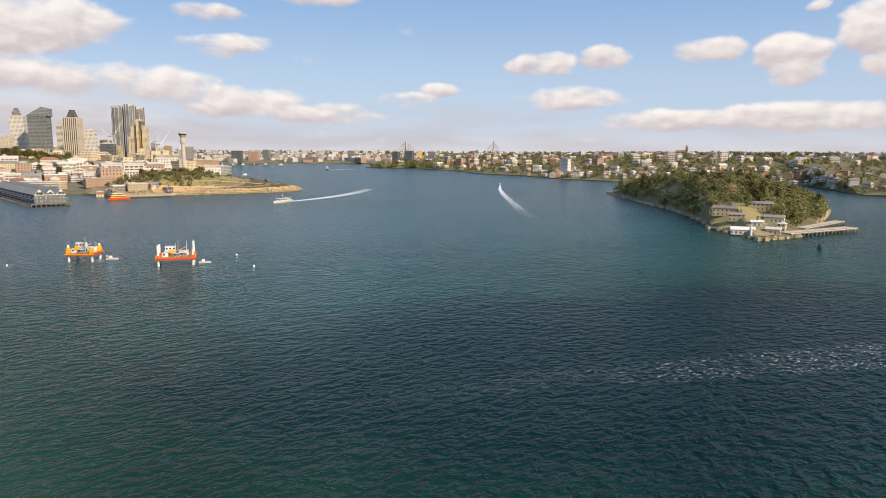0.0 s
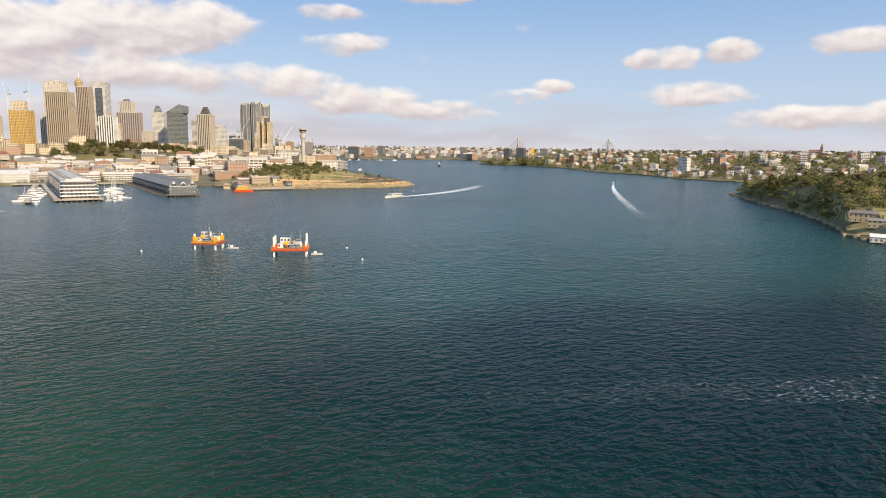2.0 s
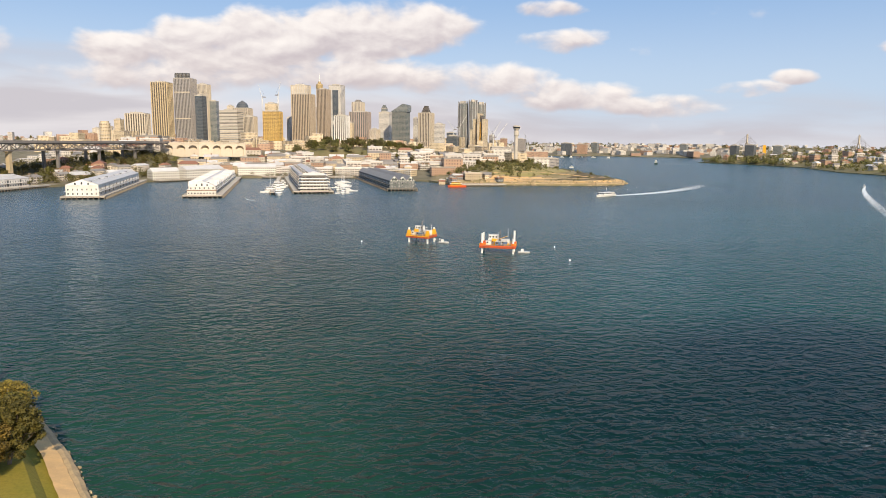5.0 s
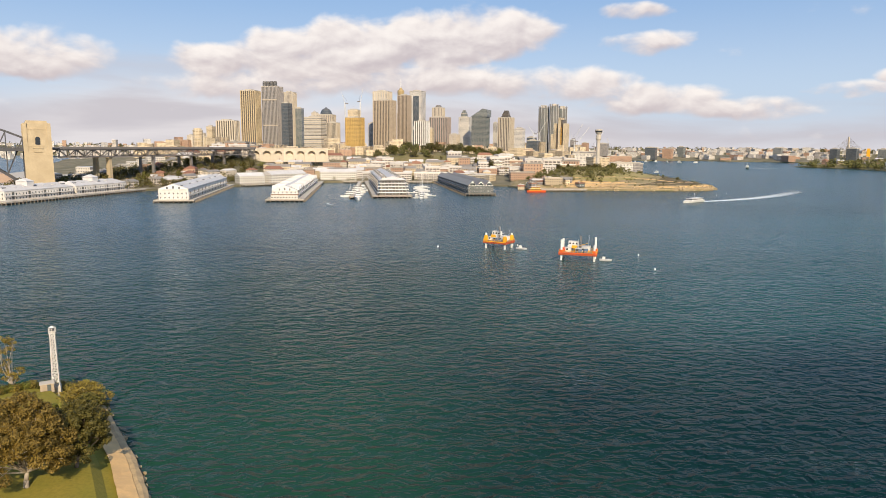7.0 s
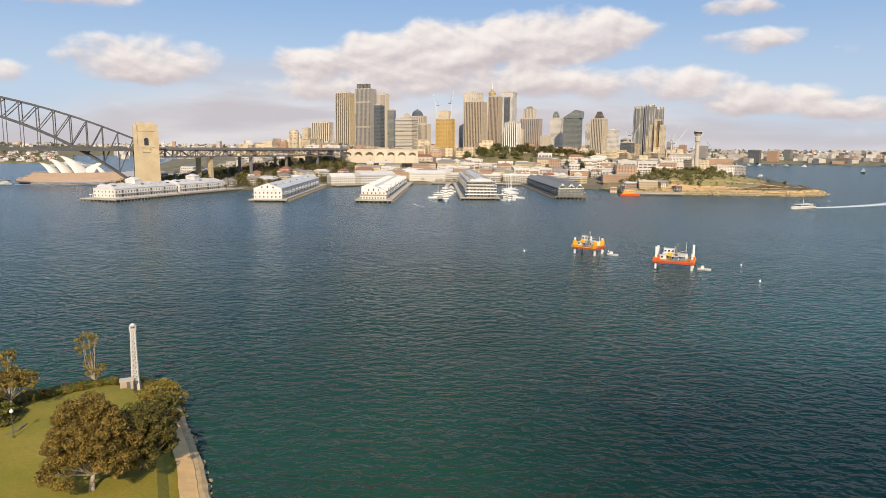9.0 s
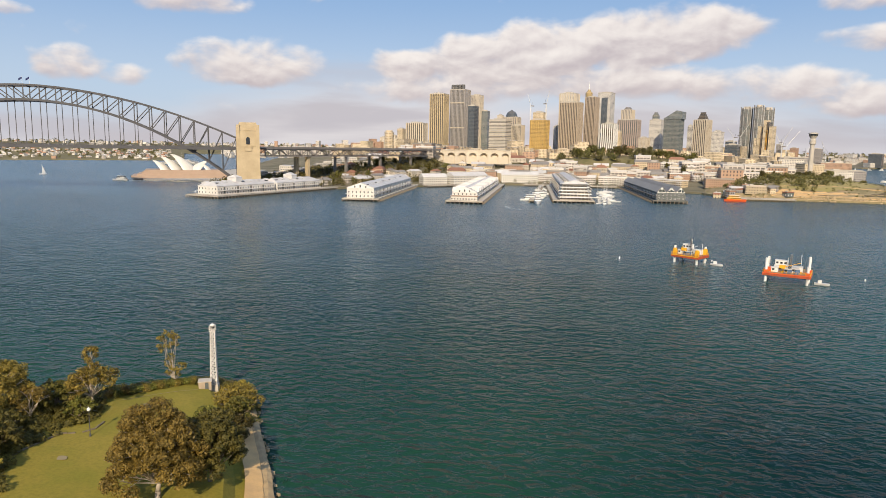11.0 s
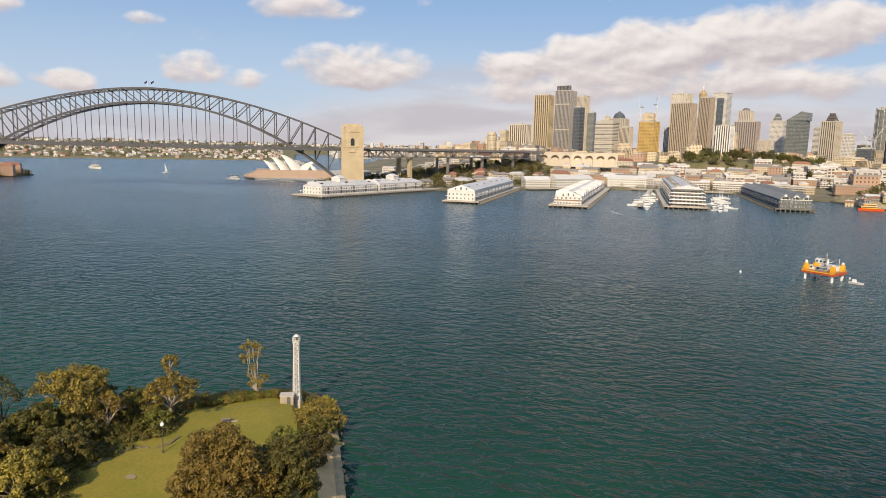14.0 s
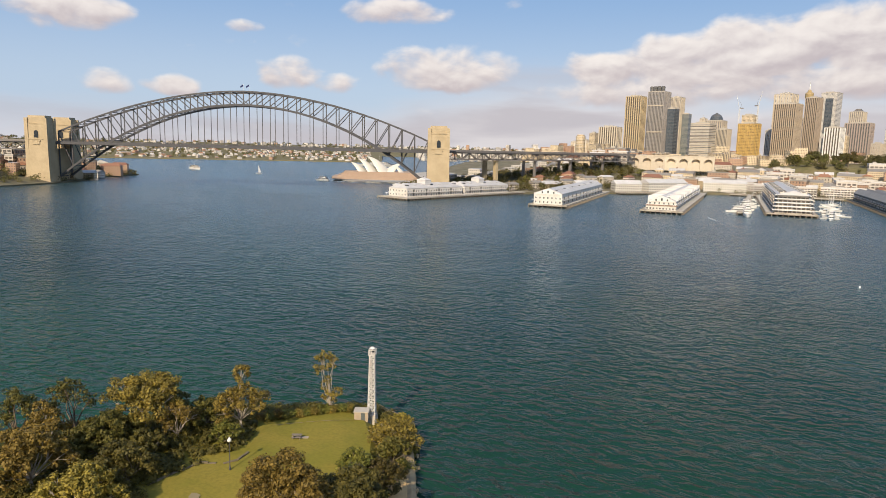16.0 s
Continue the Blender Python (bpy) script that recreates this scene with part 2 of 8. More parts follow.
def water_material():
    """Harbour water: a green body broken by short wind waves; its sky reflection towards the horizon is painted in by
    position.
    """
    m = bpy.data.materials.new("harbour_water")
    m.use_nodes = True
    N = Nodes(m.node_tree)
    co = N.add("ShaderNodeTexCoord").outputs["Object"]
    turn = N.add("ShaderNodeMapping")
    turn.inputs["Rotation"].default_value = (0, 0, radians(-22))
    turn.inputs["Scale"].default_value = (0.66, 1.0, 1.0)
    N.link(co, turn.inputs["Vector"])
    long = turn.outputs[0]
    cross = N.add("ShaderNodeMapping")
    cross.inputs["Rotation"].default_value = (0, 0, radians(14))
    cross.inputs["Scale"].default_value = (0.62, 1.0, 1.0)
    N.link(co, cross.inputs["Vector"])
    chop = N.noise(long, 0.33, 2.0, 0.5, 0.6)
    second = N.noise(cross.outputs[0], 0.55, 2.0, 0.5, 0.5)
    ripple = N.noise(long, 1.3, 2.0, 0.55, 0.3)
    swell = N.noise(long, 0.05, 2.0, 0.5)
    # sharpen the crests
    crest = N.math("POWER", N.ramp(chop, 0.25, 0.75, 0.0, 1.0, False), 1.6)
    h = N.math("ADD", N.math("MULTIPLY", crest, 1.5), N.math("MULTIPLY", second, 0.75))
    h = N.math("ADD", h, N.math("ADD", N.math("MULTIPLY", ripple, 0.16), N.math("MULTIPLY", swell, 2.0)))
    # wind: patches and streaks where the water is rougher
    wind = N.ramp(N.noise(N.scaled(co, (0.8, 1.6, 1.0)), 0.006, 4.0, 0.6, 0.6), 0.35, 0.68)
    bn = N.add("ShaderNodeBump", _Distance=0.85)
    N.link(N.ramp(wind, 0, 1, 0.65, 1.0, False), bn.inputs["Strength"])
    N.link(h, bn.inputs["Height"])
    s = N.add("ShaderNodeSeparateXYZ")
    N.link(co, s.inputs[0])
    deep = N.ramp(N.noise(co, 0.0045, 3.0, 0.5, 0.4), 0.38, 0.66)
    c = N.mix(deep, (0.008, 0.040, 0.028), (0.006, 0.033, 0.030))
    # green shallows off the near point
    shal = N.math("MULTIPLY", N.ramp(s.outputs[0], -170.0, 20.0), N.ramp(s.outputs[1], -300.0, -130.0))
    c = N.mix(N.math("MULTIPLY", shal, 0.7), c, (0.015, 0.058, 0.031))
    # clearer teal water over the middle of the bay
    tx = N.math("DIVIDE", N.math("ADD", s.outputs[0], 330.0), 330.0)
    ty = N.math("DIVIDE", N.math("ADD", s.outputs[1], 420.0), 260.0)
    t2 = N.math("ADD", N.math("MULTIPLY", tx, tx), N.math("MULTIPLY", ty, ty))
    t2 = N.ramp(N.math("ADD", t2, N.math("MULTIPLY", N.math("SUBTRACT", N.noise(N.scaled(co, (0.6, 1.4, 1.0)), 0.007, 4.0), 0.5), 1.5)), 0.1, 1.5, 1.0, 0.0)
    c = N.mix(N.math("MULTIPLY", t2, 0.8), c, (0.004, 0.056, 0.051))
    # sky reflection painted into the body colour: far water turns pale blue-grey
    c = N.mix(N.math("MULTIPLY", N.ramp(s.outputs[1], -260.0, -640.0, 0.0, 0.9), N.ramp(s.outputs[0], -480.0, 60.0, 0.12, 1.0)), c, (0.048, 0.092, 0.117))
    # a ragged oval of darker, less glossy water over the channel
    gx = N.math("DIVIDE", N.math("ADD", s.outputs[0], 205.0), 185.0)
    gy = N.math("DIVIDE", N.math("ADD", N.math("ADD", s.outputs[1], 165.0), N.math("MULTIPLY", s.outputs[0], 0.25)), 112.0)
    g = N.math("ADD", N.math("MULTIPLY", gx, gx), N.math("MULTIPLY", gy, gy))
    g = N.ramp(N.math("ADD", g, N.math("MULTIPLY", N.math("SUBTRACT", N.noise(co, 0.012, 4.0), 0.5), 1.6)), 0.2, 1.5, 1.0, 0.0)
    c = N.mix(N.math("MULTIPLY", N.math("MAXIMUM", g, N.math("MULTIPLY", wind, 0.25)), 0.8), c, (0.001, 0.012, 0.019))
    b = N.add("ShaderNodeBsdfPrincipled", _Roughness=0.21, _IOR=1.33)
    # sky sheen painted by position: specular rises to the south and east, tinted blue
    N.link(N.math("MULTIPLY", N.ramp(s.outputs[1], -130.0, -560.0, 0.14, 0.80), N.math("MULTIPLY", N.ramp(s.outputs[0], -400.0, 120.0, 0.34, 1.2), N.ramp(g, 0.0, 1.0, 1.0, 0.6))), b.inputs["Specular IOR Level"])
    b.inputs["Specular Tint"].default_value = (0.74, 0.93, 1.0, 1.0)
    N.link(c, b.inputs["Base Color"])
    N.link(bn.outputs[0], b.inputs["Normal"])
    N.link(b.outputs[0], N.add("ShaderNodeOutputMaterial").inputs[0])
    return m


def foam_material(name="foam", specks=False):
    """Foam that thins out along a wake; specks: only scattered flecks are left of it."""
    m = bpy.data.materials.new(name)
    m.use_nodes = True
    N = Nodes(m.node_tree)
    uv = N.add("ShaderNodeUVMap").outputs[0]
    s = N.add("ShaderNodeSeparateXYZ")
    N.link(uv, s.inputs[0])
    co = N.add("ShaderNodeTexCoord").outputs["Object"]
    # v runs 0..1 over the width, u 0 at the stern to 1 where the wake dies out
    edge = N.math("SUBTRACT", 1.0, N.math("POWER", N.math("ABSOLUTE", N.math("SUBTRACT", N.math("MULTIPLY", s.outputs[1], 2.0), 1.0)), 2.5))
    fade = N.math("SUBTRACT", 1.0, s.outputs[0], clamp=True)
    n = N.noise(co, 0.35, 5.0, 0.7)
    a = N.math("ADD", N.math("MULTIPLY", edge, N.math("ADD", N.math("MULTIPLY", fade, 0.75), 0.25)), N.math("MULTIPLY", N.math("SUBTRACT", n, 0.5), 1.1))
    a = N.math("MULTIPLY", N.ramp(a, 0.18, 0.9), N.math("MULTIPLY", N.ramp(edge, 0.0, 0.5), N.ramp(fade, 0.0, 0.25)))
    if specks:
        fleck = N.ramp(N.noise(N.scaled(co, (0.6, 1.0, 1.0)), 0.85, 4.0, 0.65), 0.52, 0.70)
        patch = N.ramp(N.noise(co, 0.05, 3.0), 0.30, 0.56)
        a = N.math("MULTIPLY", N.math("MULTIPLY", fleck, patch), N.math("MULTIPLY", N.ramp(edge, 0.0, 0.9), N.ramp(fade, 0.0, 0.9, 0.05, 0.75)))
    b = N.add("ShaderNodeBsdfPrincipled", _Roughness=0.9)
    b.inputs["Base Color"].default_value = (0.72, 0.78, 0.80, 1)
    t = N.add("ShaderNodeBsdfTransparent")
    x = N.add("ShaderNodeMixShader")
    N.link(a, x.inputs[0]), N.link(t.outputs[0], x.inputs[1]), N.link(b.outputs[0], x.inputs[2])
    N.link(x.outputs[0], N.add("ShaderNodeOutputMaterial").inputs[0])
    return m


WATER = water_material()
FOAM = foam_material()
FLECKS = foam_material("foam_flecks", True)
STEEL = material("bridge_grey_steel", (0.060, 0.060, 0.068), 0.55, (0.105, 0.10, 0.10), 0.05, 0.5)
STEEL_LIGHT = material("viaduct_steel", (0.22, 0.20, 0.185), 0.6, (0.14, 0.13, 0.12), 0.08, 0.5)
GRANITE = material("granite_blocks", (0.50, 0.40, 0.255), 0.85, (0.36, 0.28, 0.17), 0.08, 0.6, 0.3, 0.6)
SANDSTONE = material("sandstone", (0.50, 0.38, 0.22), 0.9, (0.30, 0.22, 0.13), 0.12, 0.7, 0.5, 0.8)
CONCRETE = material("concrete", (0.52, 0.47, 0.40), 0.85, (0.38, 0.35, 0.30), 0.1, 0.6, 0.2, 1.5)
ASPHALT = material("asphalt", (0.06, 0.06, 0.065), 0.9, (0.10, 0.10, 0.10), 0.2, 0.5)
WHITE = material("white_paint", (0.78, 0.77, 0.74), 0.55, (0.55, 0.53, 0.50), 0.15, 0.45, each=0.05)
CREAM = material("cream_paint", (0.58, 0.50, 0.39), 0.7, (0.48, 0.42, 0.32), 0.15, 0.5, each=0.12)
ROOF_LIGHT = material("pale_iron_roof", (0.62, 0.60, 0.58), 0.5, (0.44, 0.42, 0.40), 0.12, 0.6, each=0.12)
ROOF_GREY = material("grey_iron_roof", (0.235, 0.215, 0.19), 0.5, (0.35, 0.32, 0.28), 0.1, 0.6, each=0.15)
ROOF_RED = material("terracotta_tiles", (0.30, 0.145, 0.09), 0.8, (0.20, 0.10, 0.07), 0.4, 0.6, each=0.2)
BRICK = material("red_brick", (0.30, 0.19, 0.13), 0.85, (0.21, 0.135, 0.095), 0.3, 0.6, each=0.15)
TIMBER = material("weathered_piles", (0.20, 0.165, 0.125), 0.9, (0.34, 0.28, 0.21), 0.4, 0.6)
DARK_TIMBER = material("grey_green_weatherboard", (0.085, 0.10, 0.10), 0.8, (0.15, 0.16, 0.15), 0.3, 0.5)
GLASS_DARK = material("dark_glass", (0.025, 0.03, 0.035), 0.12, (0.06, 0.07, 0.08), 0.2, 0.4)
ORANGE = material("orange_paint", (0.72, 0.105, 0.018), 0.45, (0.45, 0.08, 0.03), 0.4, 0.4)
YELLOW = material("yellow_paint", (0.80, 0.42, 0.02), 0.45, (0.6, 0.3, 0.03), 0.4, 0.4)
GRASS = material("mown_grass", (0.205, 0.183, 0.013), 0.95, (0.295, 0.220, 0.028), 0.09, 0.9, 0.5, 3.0, fine=1.6)
SCRUB = material("hill_scrub", (0.13, 0.118, 0.048), 0.95, (0.24, 0.195, 0.10), 0.03, 0.8, 0.4, 0.5, fine=0.25)
EARTH = material("bare_earth_and_paths", (0.36, 0.28, 0.16), 0.95, (0.17, 0.15, 0.062), 0.035, 0.9, 0.4, 0.5, fine=0.2)
URBAN = material("town_ground", (0.22, 0.185, 0.12), 0.95, (0.075, 0.08, 0.035), 0.025, 0.9, 0.2, 0.5, fine=0.1)
HEAD_LAWN = material("dry_lawn", (0.30, 0.26, 0.085), 0.95, (0.36, 0.28, 0.14), 0.05, 0.8, 0.3, 1.0, fine=0.4)
DARK_MULCH = material("dark_mulch", (0.10, 0.075, 0.045), 0.95, (0.17, 0.14, 0.06), 0.08, 0.8, 0.4, 1.0, fine=0.5)
PATH_SAND = material("sandy_gravel", (0.69, 0.44, 0.19), 0.95, (0.46, 0.31, 0.16), 0.3, 0.6, 0.3, 3.0)
WALL_STONE = material("pale_seawall_stone", (0.50, 0.36, 0.19), 0.9, (0.26, 0.19, 0.11), 0.5, 0.7, 0.5, 1.5)
HUT = material("weathered_render", (0.44, 0.35, 0.25), 0.9, (0.30, 0.24, 0.18), 0.6, 0.6)
BARK = material("grey_bark", (0.20, 0.155, 0.11), 0.9, (0.10, 0.08, 0.06), 0.8, 0.6, 0.5, 3.0)
LEAF_OLIVE = leafy("olive_leaves", (0.056, 0.045, 0.010), (0.385, 0.275, 0.052))
LEAF_GREEN = leafy("fig_leaves", (0.036, 0.038, 0.009), (0.175, 0.140, 0.030))
LEAF_FAR = leafy("bush_leaves", (0.058, 0.062, 0.021), (0.245, 0.215, 0.070), 0.15)


# ---------------------------------------------------------------- building blocks
def box(bm, x, y, z, sx, sy, sz, rz=0.0, taper=1.0, m=None):
    """A box on the plane z, centred on x, y."""
    c, s = math.cos(rz), math.sin(rz)
    vs = []
    for k, f in ((0, 1.0), (sz, taper)):
        for a, b in ((-1, -1), (1, -1), (1, 1), (-1, 1)):
            px, py = a * sx / 2 * f, b * sy / 2 * f
            v = Vector((x + px * c - py * s, y + px * s + py * c, z + k))
            vs.append(bm.verts.new(m @ v if m else v))
    for q in ((3, 2, 1, 0), (4, 5, 6, 7), (0, 1, 5, 4), (1, 2, 6, 5), (2, 3, 7, 6), (3, 0, 4, 7)):
        bm.faces.new([vs[i] for i in q])


def beam(bm, a, b, w, h=None, up=(0, 0, 1)):
    """A bar of section w x h from a to b."""
    a, b, h = Vector(a), Vector(b), h or w
    d = (b - a).normalized()
    side = d.cross(Vector(up))
    side = side.normalized() if side.length > 1e-4 else Vector((1, 0, 0))
    top = side.cross(d)
    vs = [bm.verts.new(p + side * i * w / 2 + top * j * h / 2) for p in (a, b) for i, j in ((-1, -1), (1, -1), (1, 1), (-1, 1))]
    for q in ((3, 2, 1, 0), (4, 5, 6, 7), (0, 1, 5, 4), (1, 2, 6, 5), (2, 3, 7, 6), (3, 0, 4, 7)):
        bm.faces.new([vs[i] for i in q])


def tube(bm, a, b, r0, r1=None, n=8, caps=True):
    a, b, r1 = Vector(a), Vector(b), r0 if r1 is None else r1
    d = (b - a).normalized()
    u = d.orthogonal().normalized()
    v = d.cross(u)
    rings = [[bm.verts.new(p + (u * math.cos(k * math.tau / n) + v * math.sin(k * math.tau / n)) * r) for k in range(n)] for p, r in ((a, r0), (b, max(r1, 0.01)))]
    for k in range(n):
        bm.faces.new((rings[0][k], rings[0][(k + 1) % n], rings[1][(k + 1) % n], rings[1][k]))
    if caps:
        bm.faces.new(rings[0][::-1]), bm.faces.new(rings[1])


def gable(bm, x0, x1, y0, y1, z, h, over=0.5, hip=0.0):
    """A pitched roof with its ridge along y; hip: how far the ridge ends are pulled in."""
    x0, x1, y0, y1 = x0 - over, x1 + over, y0 - over, y1 + over
    xm = (x0 + x1) / 2
    t = 0.25
    lo = [bm.verts.new((x, y, z)) for x, y in ((x0, y0), (x1, y0), (x1, y1), (x0, y1))]
    hi = [bm.verts.new((x, y, z + t)) for x, y in ((x0, y0), (x1, y0), (x1, y1), (x0, y1))]
    r = [bm.verts.new((xm, y0 + hip, z + t + h)), bm.verts.new((xm, y1 - hip, z + t + h))]
    bm.faces.new(lo[::-1])
    for i in range(4):
        bm.faces.new((lo[i], lo[(i + 1) % 4], hi[(i + 1) % 4], hi[i]))
    bm.faces.new((hi[0], hi[1], r[0])), bm.faces.new((hi[2], hi[3], r[1]))
    bm.faces.new((hi[1], hi[2], r[1], r[0])), bm.faces.new((hi[3], hi[0], r[0], r[1]))


def lathe(bm, profile, n=16, x=0.0, y=0.0):
    rings = [[bm.verts.new((x + r * math.cos(k * math.tau / n), y + r * math.sin(k * math.tau / n), z)) for k in range(n)] for r, z in profile]
    for a, b in zip(rings, rings[1:]):
        for k in range(n):
            bm.faces.new((a[k], a[(k + 1) % n], b[(k + 1) % n], b[k]))
    bm.faces.new(rings[0][::-1]), bm.faces.new(rings[-1])


def mesh_of(name, bm, mat, smooth=False):
    """The mesh of a bmesh, with wall coordinates in metres as its UV map."""
    uv = bm.loops.layers.uv.get("UVMap") or bm.loops.layers.uv.new("UVMap")
    for f in bm.faces:
        f.normal_update()
        n = f.normal
        f.smooth = smooth
        side = abs(n.z) < 0.6
        tx, ty = (-n.y, n.x) if side else (0, 0)
        l = math.hypot(tx, ty) or 1
        for lp in f.loops:
            p = lp.vert.co
            lp[uv].uv = ((p.x * tx + p.y * ty) / l, p.z) if side else (0.0, 0.0)
    me = bpy.data.meshes.new(name)
    bm.to_mesh(me)
    bm.free()
    me.materials.append(mat)
    return me


def part(name, bm, mat, parent, label="", smooth=False):
    ob = new(name, mesh_of(name, bm, mat, smooth) if isinstance(bm, bmesh.types.BMesh) else bm)
    ob.parent = parent
    return tagged(ob, label) if label else ob


def thing(name, x, y, z=0.0, rz=0.0, label="", category="", group="", kind=""):
    """An Empty at the base of a thing; rz in degrees."""
    ob = new(name)
    ob.empty_display_size = 1
    ob.matrix_basis = pose(x, y, z, 0, 0, rz)
    return tagged(ob, label, category, group, kind)


def single(name, bm, mat, label, category, kind="", smooth=False):
    return tagged(new(name, mesh_of(name, bm, mat, smooth)), label, category, "", kind)


LANDS = []


def land(name, outline, rings, mat, label, centre=None, rough=0.0, edge=None, step=14.0):
    """Ground inside an outline, rising by rings of (share of the way to the shore, height)."""
    pts = []
    for (ax, ay), (bx, by) in zip(outline, outline[1:] + outline[:1]):
        n = max(1, int(math.hypot(bx - ax, by - ay) / step))
        pts += [(ax + (bx - ax) * k / n, ay + (by - ay) * k / n) for k in range(n)]
    cx, cy = centre or (sum(p[0] for p in pts) / len(pts), sum(p[1] for p in pts) / len(pts))
    verts, faces, n = [], [], len(pts)
    for s, z in rings:
        for x, y in pts:
            px, py = cx + (x - cx) * s, cy + (y - cy) * s
            wob = rough * (noise.noise((px * 0.02, py * 0.02, 3.1)) + 0.5 * noise.noise((px * 0.07, py * 0.07, 1.7))) if z > 2.5 else 0
            verts.append((px, py, z + wob))
    for r in range(len(rings) - 1):
        for k in range(n):
            a, b = r * n + k, r * n + (k + 1) % n
            faces.append((a, b, b + n, a + n))
    top = (len(rings) - 1) * n
    faces.append(tuple(range(top, top + n)))
    area = sum(p[0] * q[1] - q[0] * p[1] for p, q in zip(pts, pts[1:] + pts[:1]))
    if area < 0:
        faces = [f[::-1] for f in faces]
    me = bpy.data.meshes.new(name)
    me.from_pydata(verts, [], faces)
    me.materials.append(mat)
    me.update()
    ob = new(name, me)
    LANDS.append(BVHTree.FromPolygons(verts, faces))
    return tagged(ob, label, "ground", "", "structure")


def ground_z(x, y, low=0.0):
    best = low
    for tree in LANDS:
        hit = tree.ray_cast(Vector((x, y, 400)), Vector((0, 0, -1)))
        if hit[0] is not None:
            best = max(best, hit[0].z)
    return best


def inside(x, y, poly):
    odd = False
    for (ax, ay), (bx, by) in zip(poly, poly[1:] + poly[:1]):
        if (ay > y) != (by > y) and x < (bx - ax) * (y - ay) / (by - ay) + ax:
            odd = not odd
    return odd


def drape(name, poly, mat, label, step=6.0, lift=.3, category="ground"):
    """A patch of other ground laid over the land inside an outline, with a ragged edge."""
    xs, ys = [p[0] for p in poly], [p[1] for p in poly]
    nx, ny = int((max(xs) - min(xs)) / step) + 1, int((max(ys) - min(ys)) / step) + 1
    index, verts, faces = {}, [], []

    def at(i, j):
        if (i, j) not in index:
            x, y = min(xs) + i * step, min(ys) + j * step
            x, y = x + step * .4 * noise.noise((x * .07, y * .07, 2.0)), y + step * .4 * noise.noise((x * .07, y * .07, 7.0))
            index[i, j] = len(verts)
            verts.append((x, y, ground_z(x, y) + lift))
        return index[i, j]

    for i in range(nx):
        for j in range(ny):
            x, y = min(xs) + (i + .5) * step, min(ys) + (j + .5) * step
            if inside(x + 5 * noise.noise((x * .05, y * .05, 4.0)), y + 5 * noise.noise((x * .05, y * .05, 9.0)), poly):
                faces.append((at(i, j), at(i + 1, j), at(i + 1, j + 1), at(i, j + 1)))
    me = bpy.data.meshes.new(name)
    me.from_pydata(verts, [], faces)
    me.materials.append(mat)
    return tagged(new(name, me), label, category, "", "structure")


def ribbon(name, pts, width, mat, label, lift=.35):
    """A path of even width laid over the land along a line."""
    line = fine_line(pts, 5.0)
    verts, faces = [], []
    for i, (x, y) in enumerate(line):
        a, b = line[max(0, i - 1)], line[min(len(line) - 1, i + 1)]
        d = Vector((b[0] - a[0], b[1] - a[1], 0)).normalized()
        for k in (-1, 1):
            px, py = x - d.y * k * width / 2, y + d.x * k * width / 2
            verts.append((px, py, ground_z(px, py) + lift))
    for i in range(len(line) - 1):
        faces.append((2 * i, 2 * i + 2, 2 * i + 3, 2 * i + 1))
    me = bpy.data.meshes.new(name)
    me.from_pydata(verts, [], faces)
    me.materials.append(mat)
    return tagged(new(name, me), label, "path", "", "structure")


# ---------------------------------------------------------------- water and land
def strip(name, az0, az1, profile, mat, label, rough=6.0, step=1.2, centre=(0.0, -40.0)):
    """Far country as a band round the place: profile of (distance, height)."""
    n = int((az1 - az0) / step) + 1
    verts, faces = [], []
    for i in range(n):
        a = radians(az0 + (az1 - az0) * i / (n - 1))
        for r, z in profile:
            x, y = centre[0] + math.sin(a) * r, centre[1] + math.cos(a) * r
            verts.append((x, y, z if z < 3 else z + rough * noise.noise((x * 0.003, y * 0.003, 0.5)) + rough * 0.4 * noise.noise((x * 0.012, y * 0.012, 0.9))))
    k = len(profile)
    for i in range(n - 1):
        for j in range(k - 1):
            a = i * k + j
            faces.append((a, a + 1, a + k + 1, a + k))
    me = bpy.data.meshes.new(name)
    me.from_pydata(verts, [], faces)
    me.materials.append(mat)
    LANDS.append(BVHTree.FromPolygons(verts, faces))
    return tagged(new(name, me), label, "ground", "", "structure")


_bm = bmesh.new()
bmesh.ops.create_grid(_bm, x_segments=24, y_segments=24, size=9000)
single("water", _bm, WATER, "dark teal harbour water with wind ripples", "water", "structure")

CITY = [(500, -862), (440, -852), (375, -890), (335, -945), (305, -1000), (262, -1035), (221, -1062), (145, -1155), (98, -1170), (-61, -1172), (-150, -1085), (-190, -1062), (-260, -1150), (-470, -1300), (-520, -1700), (-640, -2300), (-1000, -3100), (-900, -4300), (1500, -4300), (1250, -2600), (800, -1500), (560, -1260), (500, -1120), (545, -960), (530, -890)]
land("ground_city", CITY, [(1, -4), (1, 2.6), (0.985, 3.0), (0.945, 5), (0.88, 14), (0.82, 24), (0.74, 38), (0.62, 40), (0.3, 32)], URBAN, "built-up harbour shore rising behind the wharves", centre=(-20, -2600), rough=2.0)
HILL = [(75, -1500), (40, -1450), (-60, -1435), (-170, -1450), (-215, -1510), (-200, -1620), (-60, -1660), (60, -1610)]
land("ground_hill", HILL, [(1, 8), (0.9, 32), (0.7, 43), (0.4, 48), (0.1, 49)], SCRUB, "grassy hill park with old trees", centre=(-60, -1540), rough=1.5)
HEAD = [(-165, -1075), (-188, -1000), (-250, -990), (-296, -992), (-354, -985), (-410, -985), (-455, -1000), (-482, -1035), (-495, -1100), (-480, -1240), (-440, -1380), (-180, -1320)]
